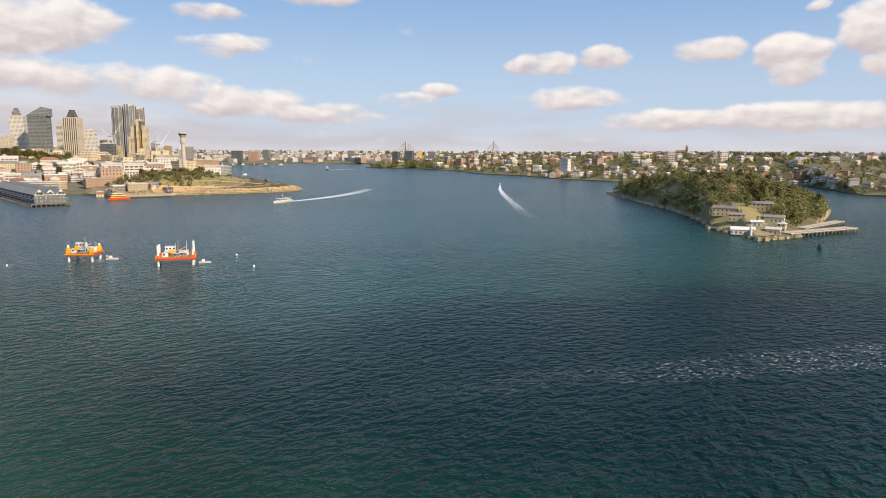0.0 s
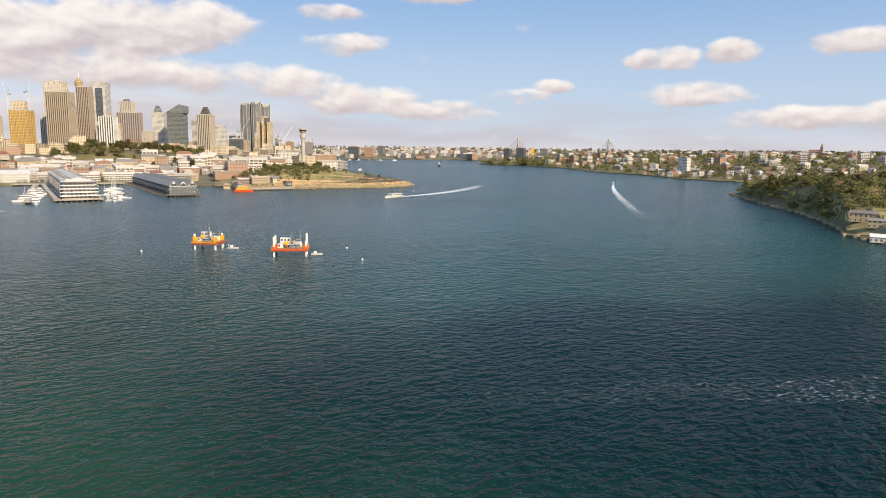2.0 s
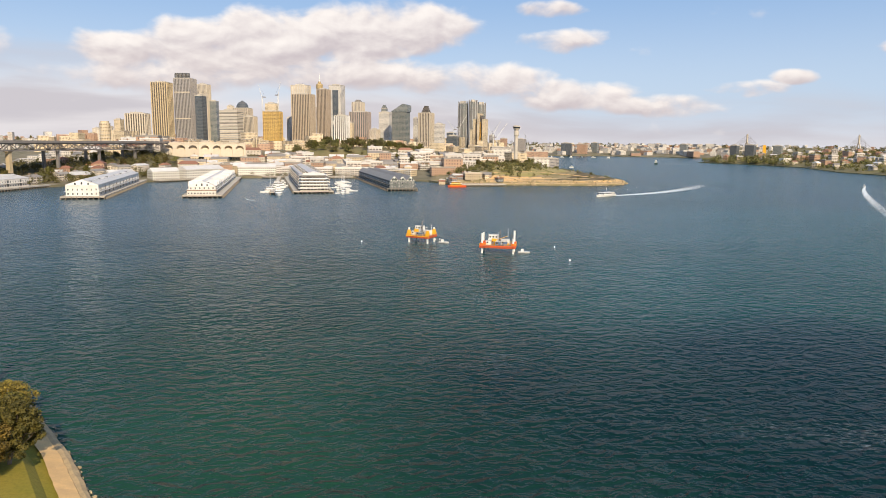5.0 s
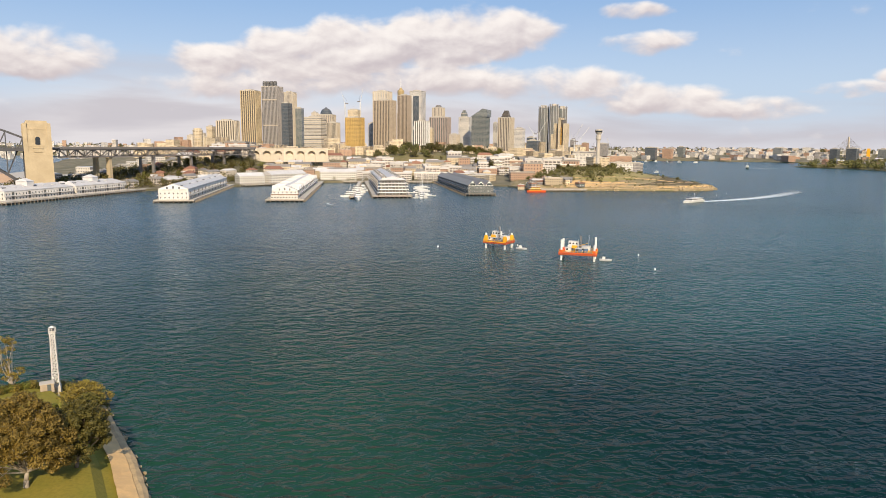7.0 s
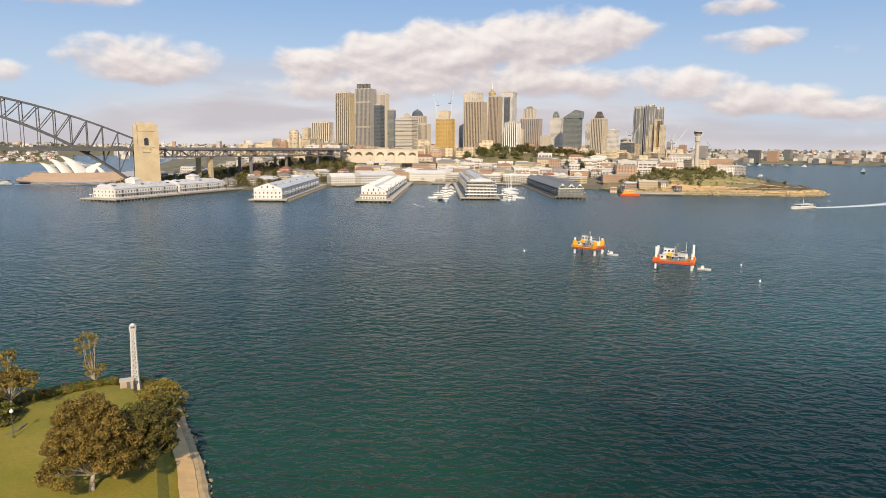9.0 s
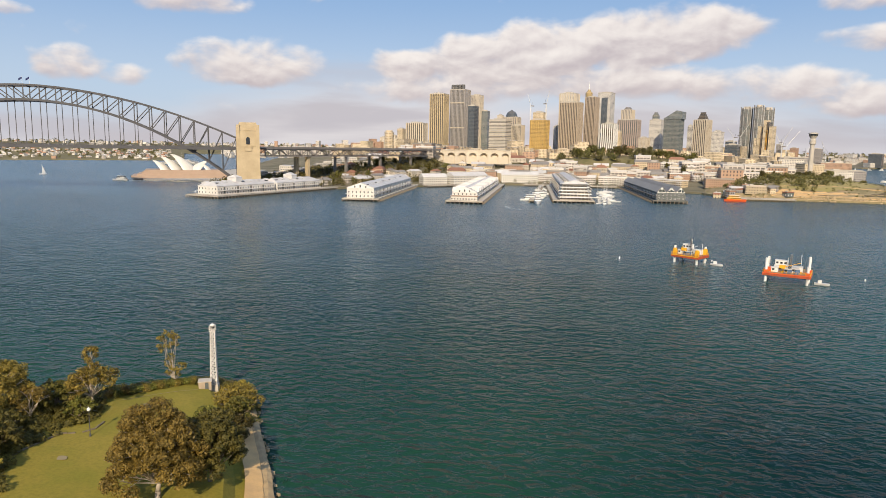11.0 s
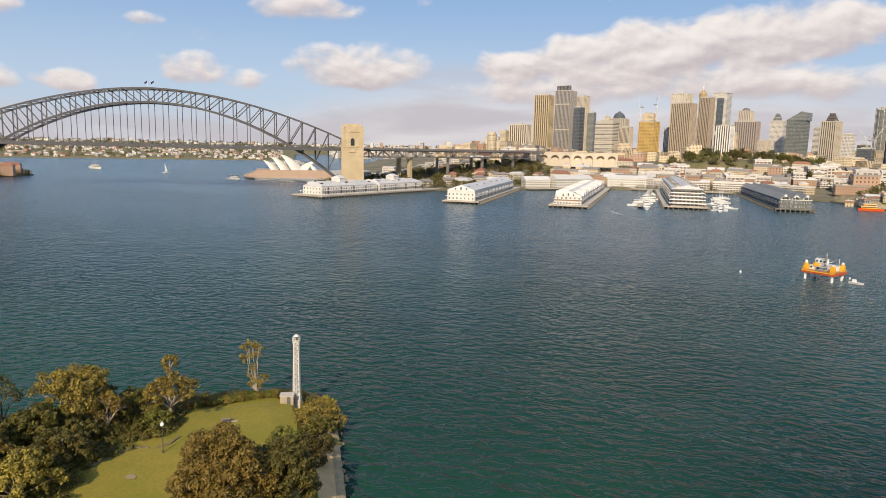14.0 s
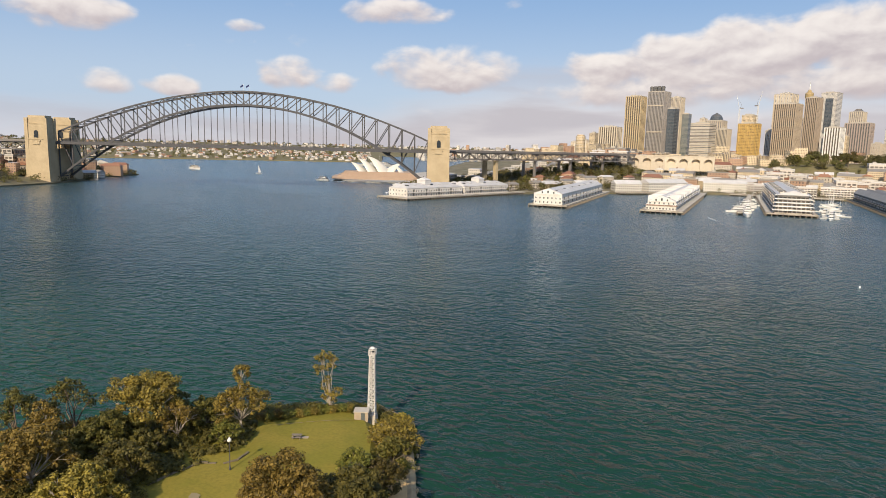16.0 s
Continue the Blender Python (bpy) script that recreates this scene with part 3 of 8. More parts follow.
land("ground_headland", HEAD, [(1, -3), (1, 2.2), (0.97, 2.6), (0.93, 6.0), (0.8, 9), (0.6, 16), (0.35, 21), (0.12, 23)], EARTH, "terraced sandstone headland park with bare earth and paths", centre=(-322, -1150), rough=2.0)
GOAT = [(-835, -690), (-726, -552), (-645, -440), (-605, -395), (-560, -350), (-512, -312), (-500, -280), (-472, -249), (-515, -244), (-560, -258), (-640, -285), (-760, -330), (-900, -400), (-985, -500), (-950, -640)]
land("ground_island", GOAT, [(1, -3), (1, 1.4), (0.96, 2.2), (0.88, 6), (0.7, 17), (0.4, 25), (0.15, 27)], SCRUB, "low wooded harbour island with rocky shore", centre=(-720, -455), rough=2.5)
BALMAIN = [(-1331, -2290), (-1400, -2120), (-1387, -1812), (-1248, -1497), (-1237, -1299), (-1165, -1091), (-1175, -959), (-1290, -760), (-1330, -610), (-1120, -440), (-1130, -370), (-1300, -250), (-1500, 60), (-3300, 100), (-3700, -2300), (-2600, -3300), (-1750, -2800)]
land("ground_suburb", BALMAIN, [(1, -3), (1, 1.5), (0.985, 3), (0.94, 10), (0.84, 22), (0.7, 36), (0.45, 50), (0.2, 54)], SCRUB, "suburban hillside of houses and trees above the shore", centre=(-2300, -1300), rough=6.0, step=30)
NORTH = [(780, -330), (858, -520), (882, -612), (925, -690), (985, -742), (1030, -860), (1095, -870), (1330, -640), (1500, -200), (1000, -50), (800, -200)]
land("ground_north_shore", NORTH, [(1, -3), (1, 1.8), (0.97, 2.6), (0.9, 6), (0.7, 16), (0.4, 26), (0.15, 28)], URBAN, "north shore point under the bridge with houses and trees", centre=(1080, -480), rough=2.0)
OPERA_PT = [(560, -1068), (585, -1005), (640, -985), (700, -1005), (735, -1075), (740, -1200), (800, -1500), (600, -1420), (575, -1200)]
land("ground_point", OPERA_PT, [(1, -3), (1, 2.6), (0.95, 3.0)], CONCRETE, "paved harbour point below the concert hall", centre=(650, -1180))
PYRMONT = [(-1000, -3300), (-1123, -3230), (-1415, -3300), (-1500, -3150), (-1663, -3120), (-1740, -2960), (-1900, -2950), (-2500, -3500), (-2200, -4300), (-1100, -4200)]
land("ground_peninsula", PYRMONT, [(1, -3), (1, 2.5), (0.97, 4), (0.7, 14), (0.3, 24)], URBAN, "far built-up peninsula with wharves", centre=(-1600, -3650), rough=3.0, step=40)
strip("ground_far_hills", 100, 262, [(3900, -3), (3920, 2), (4100, 18), (4350, 40), (4650, 52), (4900, 48)], SCRUB, "hazy wooded hills on the horizon")
strip("ground_east_shore", 112, 147, [(2450, -3), (2455, 2), (2600, 8), (2850, 17), (3250, 25), (3900, 22)], SCRUB, "far eastern harbour shore with houses and trees", rough=8.0)
BLUES = [(14, -88), (34, -117), (47, -141), (60.5, -162), (69, -175.5), (76, -183), (84, -186), (97, -178), (110, -167), (124, -152), (142, -128), (168, -92), (190, -30), (150, 20), (40, 20), (0, -40)]
land("ground_blues_point", BLUES, [(1, -3), (1, 1.3), (0.99, 1.6), (0.965, 1.9), (0.905, 2.3), (0.875, 4.3), (0.8, 5.0), (0.5, 6.0), (0.2, 7.5)], GRASS, "mown grass on a sandstone harbour point", centre=(92, -95), rough=0.25, step=3.0)

# sandy shore path and stone seawall along the near point
def along(line, widths, z0, z1):
    """A low bank along a line, its cross section given as (offset to the left, height)."""
    bm = bmesh.new()
    rows = []
    for i, (x, y) in enumerate(line):
        a, b = line[max(0, i - 1)], line[min(len(line) - 1, i + 1)]
        d = Vector((b[0] - a[0], b[1] - a[1], 0)).normalized()
        nrm = Vector((-d.y, d.x, 0))
        rows.append([bm.verts.new(Vector((x, y, 0)) + nrm * (o + 0.25 * noise.noise((x * 0.3, y * 0.3, o))) + Vector((0, 0, z + 0.12 * noise.noise((x * 0.5, y * 0.5, o * 2))))) for o, z in widths])
    for r0, r1 in zip(rows, rows[1:]):
        for a, b, c, d in zip(r0, r0[1:], r1[1:], r1):
            bm.faces.new((a, b, c, d))
    return bm


def fine_line(pts, step):
    out = []
    for (ax, ay), (bx, by) in zip(pts, pts[1:]):
        n = max(1, int(math.hypot(bx - ax, by - ay) / step))
        out += [(ax + (bx - ax) * k / n, ay + (by - ay) * k / n) for k in range(n)]
    return out + [pts[-1]]


SHORE = fine_line([(14, -88), (34, -117), (47, -141), (60.5, -162), (69, -175.5), (76, -183.5), (84, -186.5), (97, -178.5)], 1.5)
single("shore_path", along(SHORE, [(0.9, 1.5), (1.2, 2.05), (2.8, 2.4), (4.3, 2.8)], 0, 0), PATH_SAND, "sandy gravel path along the shore", "path", "structure")
single("seawall", along(SHORE, [(-0.9, -1.0), (-0.55, 1.5), (0.3, 1.9), (1.2, 1.75)], 0, 0), WALL_STONE, "weathered sandstone seawall at the water", "seawall", "structure")

# ---------------------------------------------------------------- harbour bridge
BR_S, BR_N = Vector((445.0, -877.0, 0)), Vector((908.0, -616.0, 0))
BR_U = (BR_N - BR_S).normalized()
BR_ANG = math.degrees(math.atan2(BR_U.y, BR_U.x))
BR_V = Vector((-BR_U.y, BR_U.x, 0))
BR_O = BR_S - BR_V * 31
BR_L = (BR_N - BR_S).length
TOP_END, TOP_MID, LOW_END, LOW_MID, DECK = 69.0, 129.0, 9.0, 111.0, 55.0


def bent(bm, pts, w, h):
    """One bar of section w x h bent through a row of points in an upright plane."""
    pts = [Vector(p) for p in pts]
    rings = []
    for i, p in enumerate(pts):
        d = (pts[min(i + 1, len(pts) - 1)] - pts[max(i - 1, 0)]).normalized()
        side = d.cross(Vector((0, 0, 1))).normalized()
        up = side.cross(d)
        rings.append([bm.verts.new(p + side * a * w / 2 + up * b * h / 2) for a, b in ((-1, -1), (1, -1), (1, 1), (-1, 1))])
    for r0, r1 in zip(rings, rings[1:]):
        for k in range(4):
            bm.faces.new((r0[k], r0[(k + 1) % 4], r1[(k + 1) % 4], r1[k]))
    bm.faces.new(rings[0][::-1]), bm.faces.new(rings[-1])


def build_bridge():
    br = thing("harbour_bridge", BR_O.x, BR_O.y, 0, BR_ANG, "grey steel arch bridge with granite pylons across the harbour", "bridge")
    x0, x1, n = 15.0, BR_L - 15.0, 28
    xs = [x0 + (x1 - x0) * k / n for k in range(n + 1)]
    q = lambda x: abs(2 * (x - x0) / (x1 - x0) - 1)
    top = lambda x: TOP_END + (TOP_MID - TOP_END) * (1 - q(x) ** 1.85)
    low = lambda x: LOW_END + (LOW_MID - LOW_END) * (1 - q(x) ** 2)
    for v in (15.0, -15.0):
        bm = bmesh.new()
        bent(bm, [(x, v, low(x)) for x in xs], 1.7, 2.7)
        truss = part("arch_rib", bm, STEEL, br)
        bm = bmesh.new()
        bent(bm, [(x, v, top(x)) for x in xs], 1.5, 2.1)
        part("top_chord", bm, STEEL, truss)
        for k, x in enumerate(xs):
            bm = bmesh.new()
            beam(bm, (x, v, low(x) + 1.3), (x, v, top(x) - 1), 1.0 if 0 < k < n else 1.8, 1.2, up=(1, 0, 0))
            part("vertical", bm, STEEL, truss)
            if k < n:
                a, b = (x, xs[k + 1]) if k < n // 2 else (xs[k + 1], x)
                bm = bmesh.new()
                beam(bm, (a, v, top(a) - 1), (b, v, low(b) + 1.2), 0.85, 1.1)
                part("diagonal", bm, STEEL, truss)
            bm = bmesh.new()
            if low(x) > DECK + 4:
                beam(bm, (x, v, low(x) - 1), (x, v, DECK), 0.5, 0.8, up=(1, 0, 0))
                part("hanger", bm, STEEL, truss)
            elif low(x) < DECK - 6:
                beam(bm, (x, v, low(x)), (x, v, DECK - 3), 0.9, 1.1, up=(1, 0, 0))
                part("column", bm, STEEL, truss)
            else:
                bm.free()
    bm = bmesh.new()
    for k, x in enumerate(xs):
        for f in (top, low):
            beam(bm, (x, -15, f(x)), (x, 15, f(x)), 0.8, 1.0)
        if k < n:
            for s in (1, -1):
                beam(bm, (x, -15 * s, top(x)), (xs[k + 1], 15 * s, top(xs[k + 1])), 0.5, 0.6)
                beam(bm, (x, -15 * s, low(x)), (xs[k + 1], 15 * s, low(xs[k + 1])), 0.5, 0.6)
    part("cross_bracing", bm, STEEL, br)
    # deck with side girders, cross girders and rails
    bm = bmesh.new()
    box(bm, BR_L / 2, 0, DECK - 0.4, BR_L, 46, 1.6)
    for v in (-23, 23, -15, 15):
        box(bm, BR_L / 2, v, DECK - 2.6, BR_L, 0.8, 2.4)
    for x in xs:
        box(bm, x, 0, DECK - 3.0, 0.9, 46, 2.6)
    deck = part("deck", bm, STEEL, br)
    for v in (-23, 23):
        bm = bmesh.new()
        box(bm, BR_L / 2, v, DECK + 2.5, BR_L, 0.25, 0.3), box(bm, BR_L / 2, v, DECK + 1.7, BR_L, 0.15, 0.2)
        for i in range(int(BR_L / 5)):
            box(bm, 2.5 + i * 5, v, DECK + 1.2, 0.2, 0.2, 1.4)
        part("railing", bm, STEEL, deck)
    bm = bmesh.new()
    box(bm, BR_L / 2, 0, DECK + 1.22, BR_L, 30, 0.05)
    part("roadway", bm, ASPHALT, deck)
    # pylons with a setback crown, an arched look-out and a string course
    for x, inner in ((0.0, 1), (BR_L, -1)):
        for v in (31.0, -31.0):
            bm = bmesh.new()
            box(bm, x, v, 12, 31, 24, 46, 0, .90)
            py = part("pylon", bm, GRANITE, br, "tan granite bridge pylon with a stepped crown")
            for nm, z, sx, sy, h, tp in (("plinth", 0, 33, 26, 12, .965), ("string_course", 58, 29.2, 22.8, 1.5, 1), ("upper_stage", 59.2, 27.4, 21, 19, .955), ("cornice", 78.2, 27.4, 21.2, 1.4, 1), ("attic", 79.4, 25.0, 19, 7.4, .96), ("cap", 86.8, 22.5, 16.6, 2.4, .97)):
                bm = bmesh.new()
                box(bm, x, v, z, sx, sy, h, 0, tp)
                part(nm, bm, GRANITE, py)
            for s in (-1, 1):
                for t in (-1, 1):
                    bm = bmesh.new()
                    box(bm, x + s * 12.6, v + t * 9.4, 12, 4.6, 4.2, 74, 0, .93)
                    part("buttress", bm, GRANITE, py)
            for face in (1, -1):
                yy = v + face * (11.0 if abs(v) else 0)
                bm = bmesh.new()
                w, h = 5.0, 7.0
                pts = [(-w / 2, 0), (w / 2, 0), (w / 2, h)] + [(w / 2 * math.cos(a * math.pi / 8), h + w / 2 * math.sin(a * math.pi / 8)) for a in range(1, 8)] + [(-w / 2, h)]
                f0 = [bm.verts.new((x + px, yy - 0.9, 60.5 + pz)) for px, pz in pts]
                f1 = [bm.verts.new((x + px, yy + 0.35, 60.5 + pz)) for px, pz in pts]
                bm.faces.new(f0), bm.faces.new(f1[::-1])
                for i in range(len(pts)):
                    bm.faces.new((f0[i], f1[i], f1[(i + 1) % len(pts)], f0[(i + 1) % len(pts)]))
                part("arched_opening", bm, GLASS_DARK, py, "dark arched opening")
                bm = bmesh.new()
                box(bm, x, yy + face * 0.25, 51.5, 9, 1.2, 4.5), box(bm, x, yy + face * 0.5, 56, 11, 1.6, .9)
                part("balcony", bm, GRANITE, py)
        # abutment wall between the two pylons
        bm = bmesh.new()
        box(bm, x, 0, 0, 26, 40, 46)
        part("abutment", bm, GRANITE, br)
    # flags and the two gantries on the crown
    for x in (BR_L / 2 - 4, BR_L / 2 + 4):
        bm = bmesh.new()
        tube(bm, (x, 0, TOP_MID), (x, 0, TOP_MID + 11), 0.18, 0.1)
        pole = part("flagpole", bm, WHITE, br)
        bm = bmesh.new()
        cols = [[bm.verts.new((x + .2 + i * .62, .35 * math.sin(i * 1.3), TOP_MID + 10.6 - j * 2.6 - .38 * i)) for j in (0, 1)] for i in range(7)]
        for c0, c1 in zip(cols, cols[1:]):
            bm.faces.new((c0[0], c0[1], c1[1], c1[0]))
        part("flag", bm, material("navy_flag", (0.02, 0.03, 0.12), .8), pole)
    return br


build_bridge()


def approach(x, y, tx, ty, spans, label):
    """Deck spans on pairs of steel trusses and granite piers, from x, y towards tx, ty."""
    rz = math.degrees(math.atan2(ty - y, tx - x))
    length = math.hypot(tx - x, ty - y) / spans
    ob = thing("approach_viaduct", x, y, 0, rz, label, "viaduct")
    for k in range(spans):
        a, b = k * length, (k + 1) * length
        bm = bmesh.new()
        box(bm, (a + b) / 2, 0, DECK - .4, length - .1, 40, 1.6)
        span = part("deck_span", bm, STEEL_LIGHT, ob)
        for v in (20, -20):
            bm = bmesh.new()
            box(bm, (a + b) / 2, v, DECK + 1.2, length, .3, 1.5)
            part("parapet", bm, STEEL_LIGHT, span)
        px = [a + length * i / 6 for i in range(7)]
        for v in (17.0, -17.0):
            for z, h in ((DECK - 10.5, 1.3), (DECK - 1.2, 1.3)):
                bm = bmesh.new()
                beam(bm, (a, v, z), (b, v, z), 1.0, h)
                part("truss_chord", bm, STEEL_LIGHT, span)
            for i in range(7):
                bm = bmesh.new()
                beam(bm, (px[i], v, DECK - 10.5), (px[i], v, DECK - 1), .7, .8, up=(1, 0, 0))
                part("truss_post", bm, STEEL_LIGHT, span)
                if i < 6:
                    zz = (DECK - 10.5, DECK - 1.2) if i % 2 else (DECK - 1.2, DECK - 10.5)
                    bm = bmesh.new()
                    beam(bm, (px[i], v, zz[0]), (px[i + 1], v, zz[1]), .8, 1.0)
                    part("truss_diagonal", bm, STEEL_LIGHT, span)
        if k < spans - 1:
            for v in (12.0, -12.0):
                bm = bmesh.new()
                box(bm, b, v, 0, *((5.2, 6.6) if k == 0 else (3.2, 4.4)), DECK - 12.5, 0, .86)
                pier = part("granite_pier" if k == 0 else "steel_pier", bm, GRANITE if k == 0 else STEEL_LIGHT, ob)
                bm = bmesh.new()
                box(bm, b, v, DECK - 12.5, *((6.2, 8.6) if k == 0 else (4.0, 6.0)), 1.6)
                part("pier_cap", bm, GRANITE if k == 0 else STEEL_LIGHT, pier)
    return ob


_s, _n = BR_O - BR_U * 13, BR_O + BR_U * (BR_L + 13)
approach(_s.x, _s.y, 288, -1292, 5, "grey steel truss viaduct on granite piers leading to the bridge")
approach(_n.x, _n.y, _n.x + 150, _n.y + 120, 3, "steel truss viaduct on granite piers at the far end")


def arcade(name, x, y, rz, bays, pitch, height, mat, label):
    """A stone viaduct: piers, round arches between them and a parapet."""
    ob = thing(name, x, y, ground_z(x, y) - 4, rz, label, "viaduct")
    r, thick = pitch * 0.33, 9.0
    for k in range(bays):
        bm = bmesh.new()
        cx = k * pitch
        for s in (-1, 1):
            box(bm, cx + s * (pitch / 2 + r) / 2, 0, 0, pitch / 2 - r, thick, height)
        arch = [(cx + r * math.cos(math.pi * i / 10), height * .62 + r * .8 * math.sin(math.pi * i / 10)) for i in range(11)]
        for (ax, az_), (bx, bz) in zip(arch, arch[1:]):
            vs = [bm.verts.new(p) for p in ((ax, -thick / 2, az_), (bx, -thick / 2, bz), (bx, -thick / 2, height), (ax, -thick / 2, height), (ax, thick / 2, az_), (bx, thick / 2, bz), (bx, thick / 2, height), (ax, thick / 2, height))]
            for q in ((0, 1, 2, 3), (7, 6, 5, 4), (0, 4, 5, 1), (3, 2, 6, 7)):
                bm.faces.new([vs[i] for i in q])
        box(bm, cx, 1.2, 0, r * 2, thick - 2.4, height * .56)
        box(bm, cx, thick * .36, height * .5, r * 2, 1.0, height * .5)
        box(bm, cx, 0, height, pitch, thick + 1, 1.6)
        bmesh.ops.remove_doubles(bm, verts=bm.verts, dist=.01)
        part("arch_bay", bm, mat, ob)
    return ob


arcade("stone_viaduct", 276, -1302, 200, 7, 21.0, DECK - ground_z(276, -1302) + 4, CREAM, "cream stone viaduct with round arches carrying the bridge approach")


# ---------------------------------------------------------------- facades
F_TAN = facade("tan_ribbed_facade", (0.46, 0.37, 0.25), (0.05, 0.045, 0.04), 3.4, 3.6, .42, .86)
F_GREY = facade("grey_panel_facade", (0.33, 0.30, 0.275), (0.07, 0.07, 0.075), 3.0, 3.7, .62, .55)
F_DARK = facade("dark_glass_facade", (0.13, 0.13, 0.13), (0.045, 0.055, 0.065), 1.6, 3.8, .86, .8, .35, .08)
F_SLATE = facade("slate_glass_facade", (0.26, 0.255, 0.235), (0.06, 0.075, 0.075), 2.4, 3.6, .7, .7, .4, .1)
F_BAND = facade("pale_banded_facade", (0.60, 0.55, 0.47), (0.10, 0.095, 0.09), 400, 3.6, 1.0, .45)
F_WHITE = facade("white_facade", (0.66, 0.61, 0.54), (0.12, 0.12, 0.12), 3.2, 3.5, .5, .5)
F_CREAM = facade("cream_facade", (0.62, 0.505, 0.34), (0.10, 0.08, 0.06), 3.2, 3.4, .46, .5)
F_GOLD = facade("gold_facade", (0.58, 0.39, 0.13), (0.14, 0.10, 0.05), 3.0, 3.6, .5, .6)
F_BRICK = facade("brick_facade", (0.42, 0.265, 0.175), (0.07, 0.06, 0.055), 3.0, 3.3, .38, .5)
F_SHED = facade("white_wharf_wall", (0.62, 0.59, 0.53), (0.075, 0.075, 0.075), 3.2, 3.6, .5, .46, ov=.1)
F_TIMBER = facade("dark_wharf_wall", (0.12, 0.135, 0.13), (0.42, 0.42, 0.40), 4.4, 5.0, .26, .42)
F_FLATS = facade("balcony_facade", (0.62, 0.56, 0.49), (0.10, 0.088, 0.078), 4.2, 3.3, .76, .56)
F_HOUSE = facade("house_wall", (0.60, 0.53, 0.43), (0.07, 0.065, 0.06), 2.8, 3.0, .4, .45, each=.3)
F_STONE = facade("stone_house_wall", (0.48, 0.385, 0.25), (0.06, 0.055, 0.05), 3.4, 3.4, .34, .45)
F_GABLE = facade("arched_gable", (0.70, 0.69, 0.63), (0.06, 0.075, 0.07), 4.4, 4.6, .6, .7)


F_BRONZE = facade("bronze_window_strips", (0.17, 0.135, 0.10), (0.045, 0.04, 0.035), 1.7, 3.6, .8, .7, .4, .15)
F_SMOKE = facade("smoke_window_strips", (0.19, 0.18, 0.17), (0.06, 0.06, 0.06), 1.7, 3.7, .8, .7, .4, .15)


def bearing(x, y):
    return math.degrees(math.atan2(x + 6, y + 30)) % 360


# ---------------------------------------------------------------- towers of the city
def tower(name, x, y, w, top, fac, label, depth=None, turn=10.0, ribs=0, bands=0, crown=None, rib_mat=None, base=None):
    z = ground_z(x, y) if base is None else base
    h, d = top - z, (depth or min(w, 34)) * .88
    w, turn = w * .84, -abs(turn) - 14
    ob = thing(name, x, y, z - 1, 180 - bearing(x, y) + turn, label, "skyscraper" if h > 60 else "building", "city towers")
    bm = bmesh.new()
    box(bm, 0, 0, 0, w, d, h + 1)
    body = part("facade", bm, fac, ob)
    if ribs:
        bm = bmesh.new()
        for k in range(ribs + 1):
            u = -w / 2 + w * k / ribs
            box(bm, u, d / 2 + .35, 0, w / ribs * .46, 1.2, h + 1), box(bm, u, -d / 2 - .35, 0, w / ribs * .46, 1.2, h + 1)
        m = max(3, int(ribs * d / w))
        for k in range(m + 1):
            v = -d / 2 + d * k / m
            box(bm, w / 2 + .35, v, 0, 1.2, d / m * .46, h + 1), box(bm, -w / 2 - .35, v, 0, 1.2, d / m * .46, h + 1)
        part("ribs", bm, rib_mat or CREAM, body)
    if bands:
        for k in range(1, bands + 1):
            bm = bmesh.new()
            box(bm, 0, 0, (h + 1) * k / bands - 1.4, w + 1.2, d + 1.2, 1.4)
            part("floor_band", bm, rib_mat or CREAM, body)
    # parapet and rooftop plant
    bm = bmesh.new()
    for sx, sy, px, py in ((w + .6, .6, 0, d / 2), (w + .6, .6, 0, -d / 2), (.6, d, w / 2, 0), (.6, d, -w / 2, 0)):
        box(bm, px, py, h + .6, sx, sy, 2.0)
    part("parapet", bm, CONCRETE, ob)
    bm = bmesh.new()
    box(bm, w * .08, 0, h + 1, w * .45, d * .5, 4.5), box(bm, -w * .25, d * .1, h + 1, w * .2, d * .3, 3)
    tube(bm, (w * .1, 0, h + 5), (w * .1, 0, h + 13), .3, .1, 6)
    part("plant_room", bm, CONCRETE, ob)
    if crown:
        cw, ch = crown
        bm = bmesh.new()
        for k in range(4):
            box(bm, 0, 0, h + 1 + ch * k / 4, w * cw * (1 - .16 * k), d * cw * (1 - .16 * k), ch / 4)
        part("crown", bm, fac, ob)
    return ob


def round_tower(name, x, y, w, top, fac, label):
    z = ground_z(x, y)
    ob = thing(name, x, y, z - 1, 0, label, "skyscraper", "city towers")
    bm = bmesh.new()
    lathe(bm, [(w / 2, 0), (w / 2, top - z - 4), (w / 2 * .8, top - z - 4), (w / 2 * .8, top - z), (w * .2, top - z)], 20)
    part("facade", bm, fac, ob)
    for k in range(int((top - z) / 7)):
        bm = bmesh.new()
        lathe(bm, [(w / 2 + .7, k * 7 + 3), (w / 2 + .7, k * 7 + 4.3)], 20)
        part("balcony_ring", bm, CREAM, ob)
    return ob


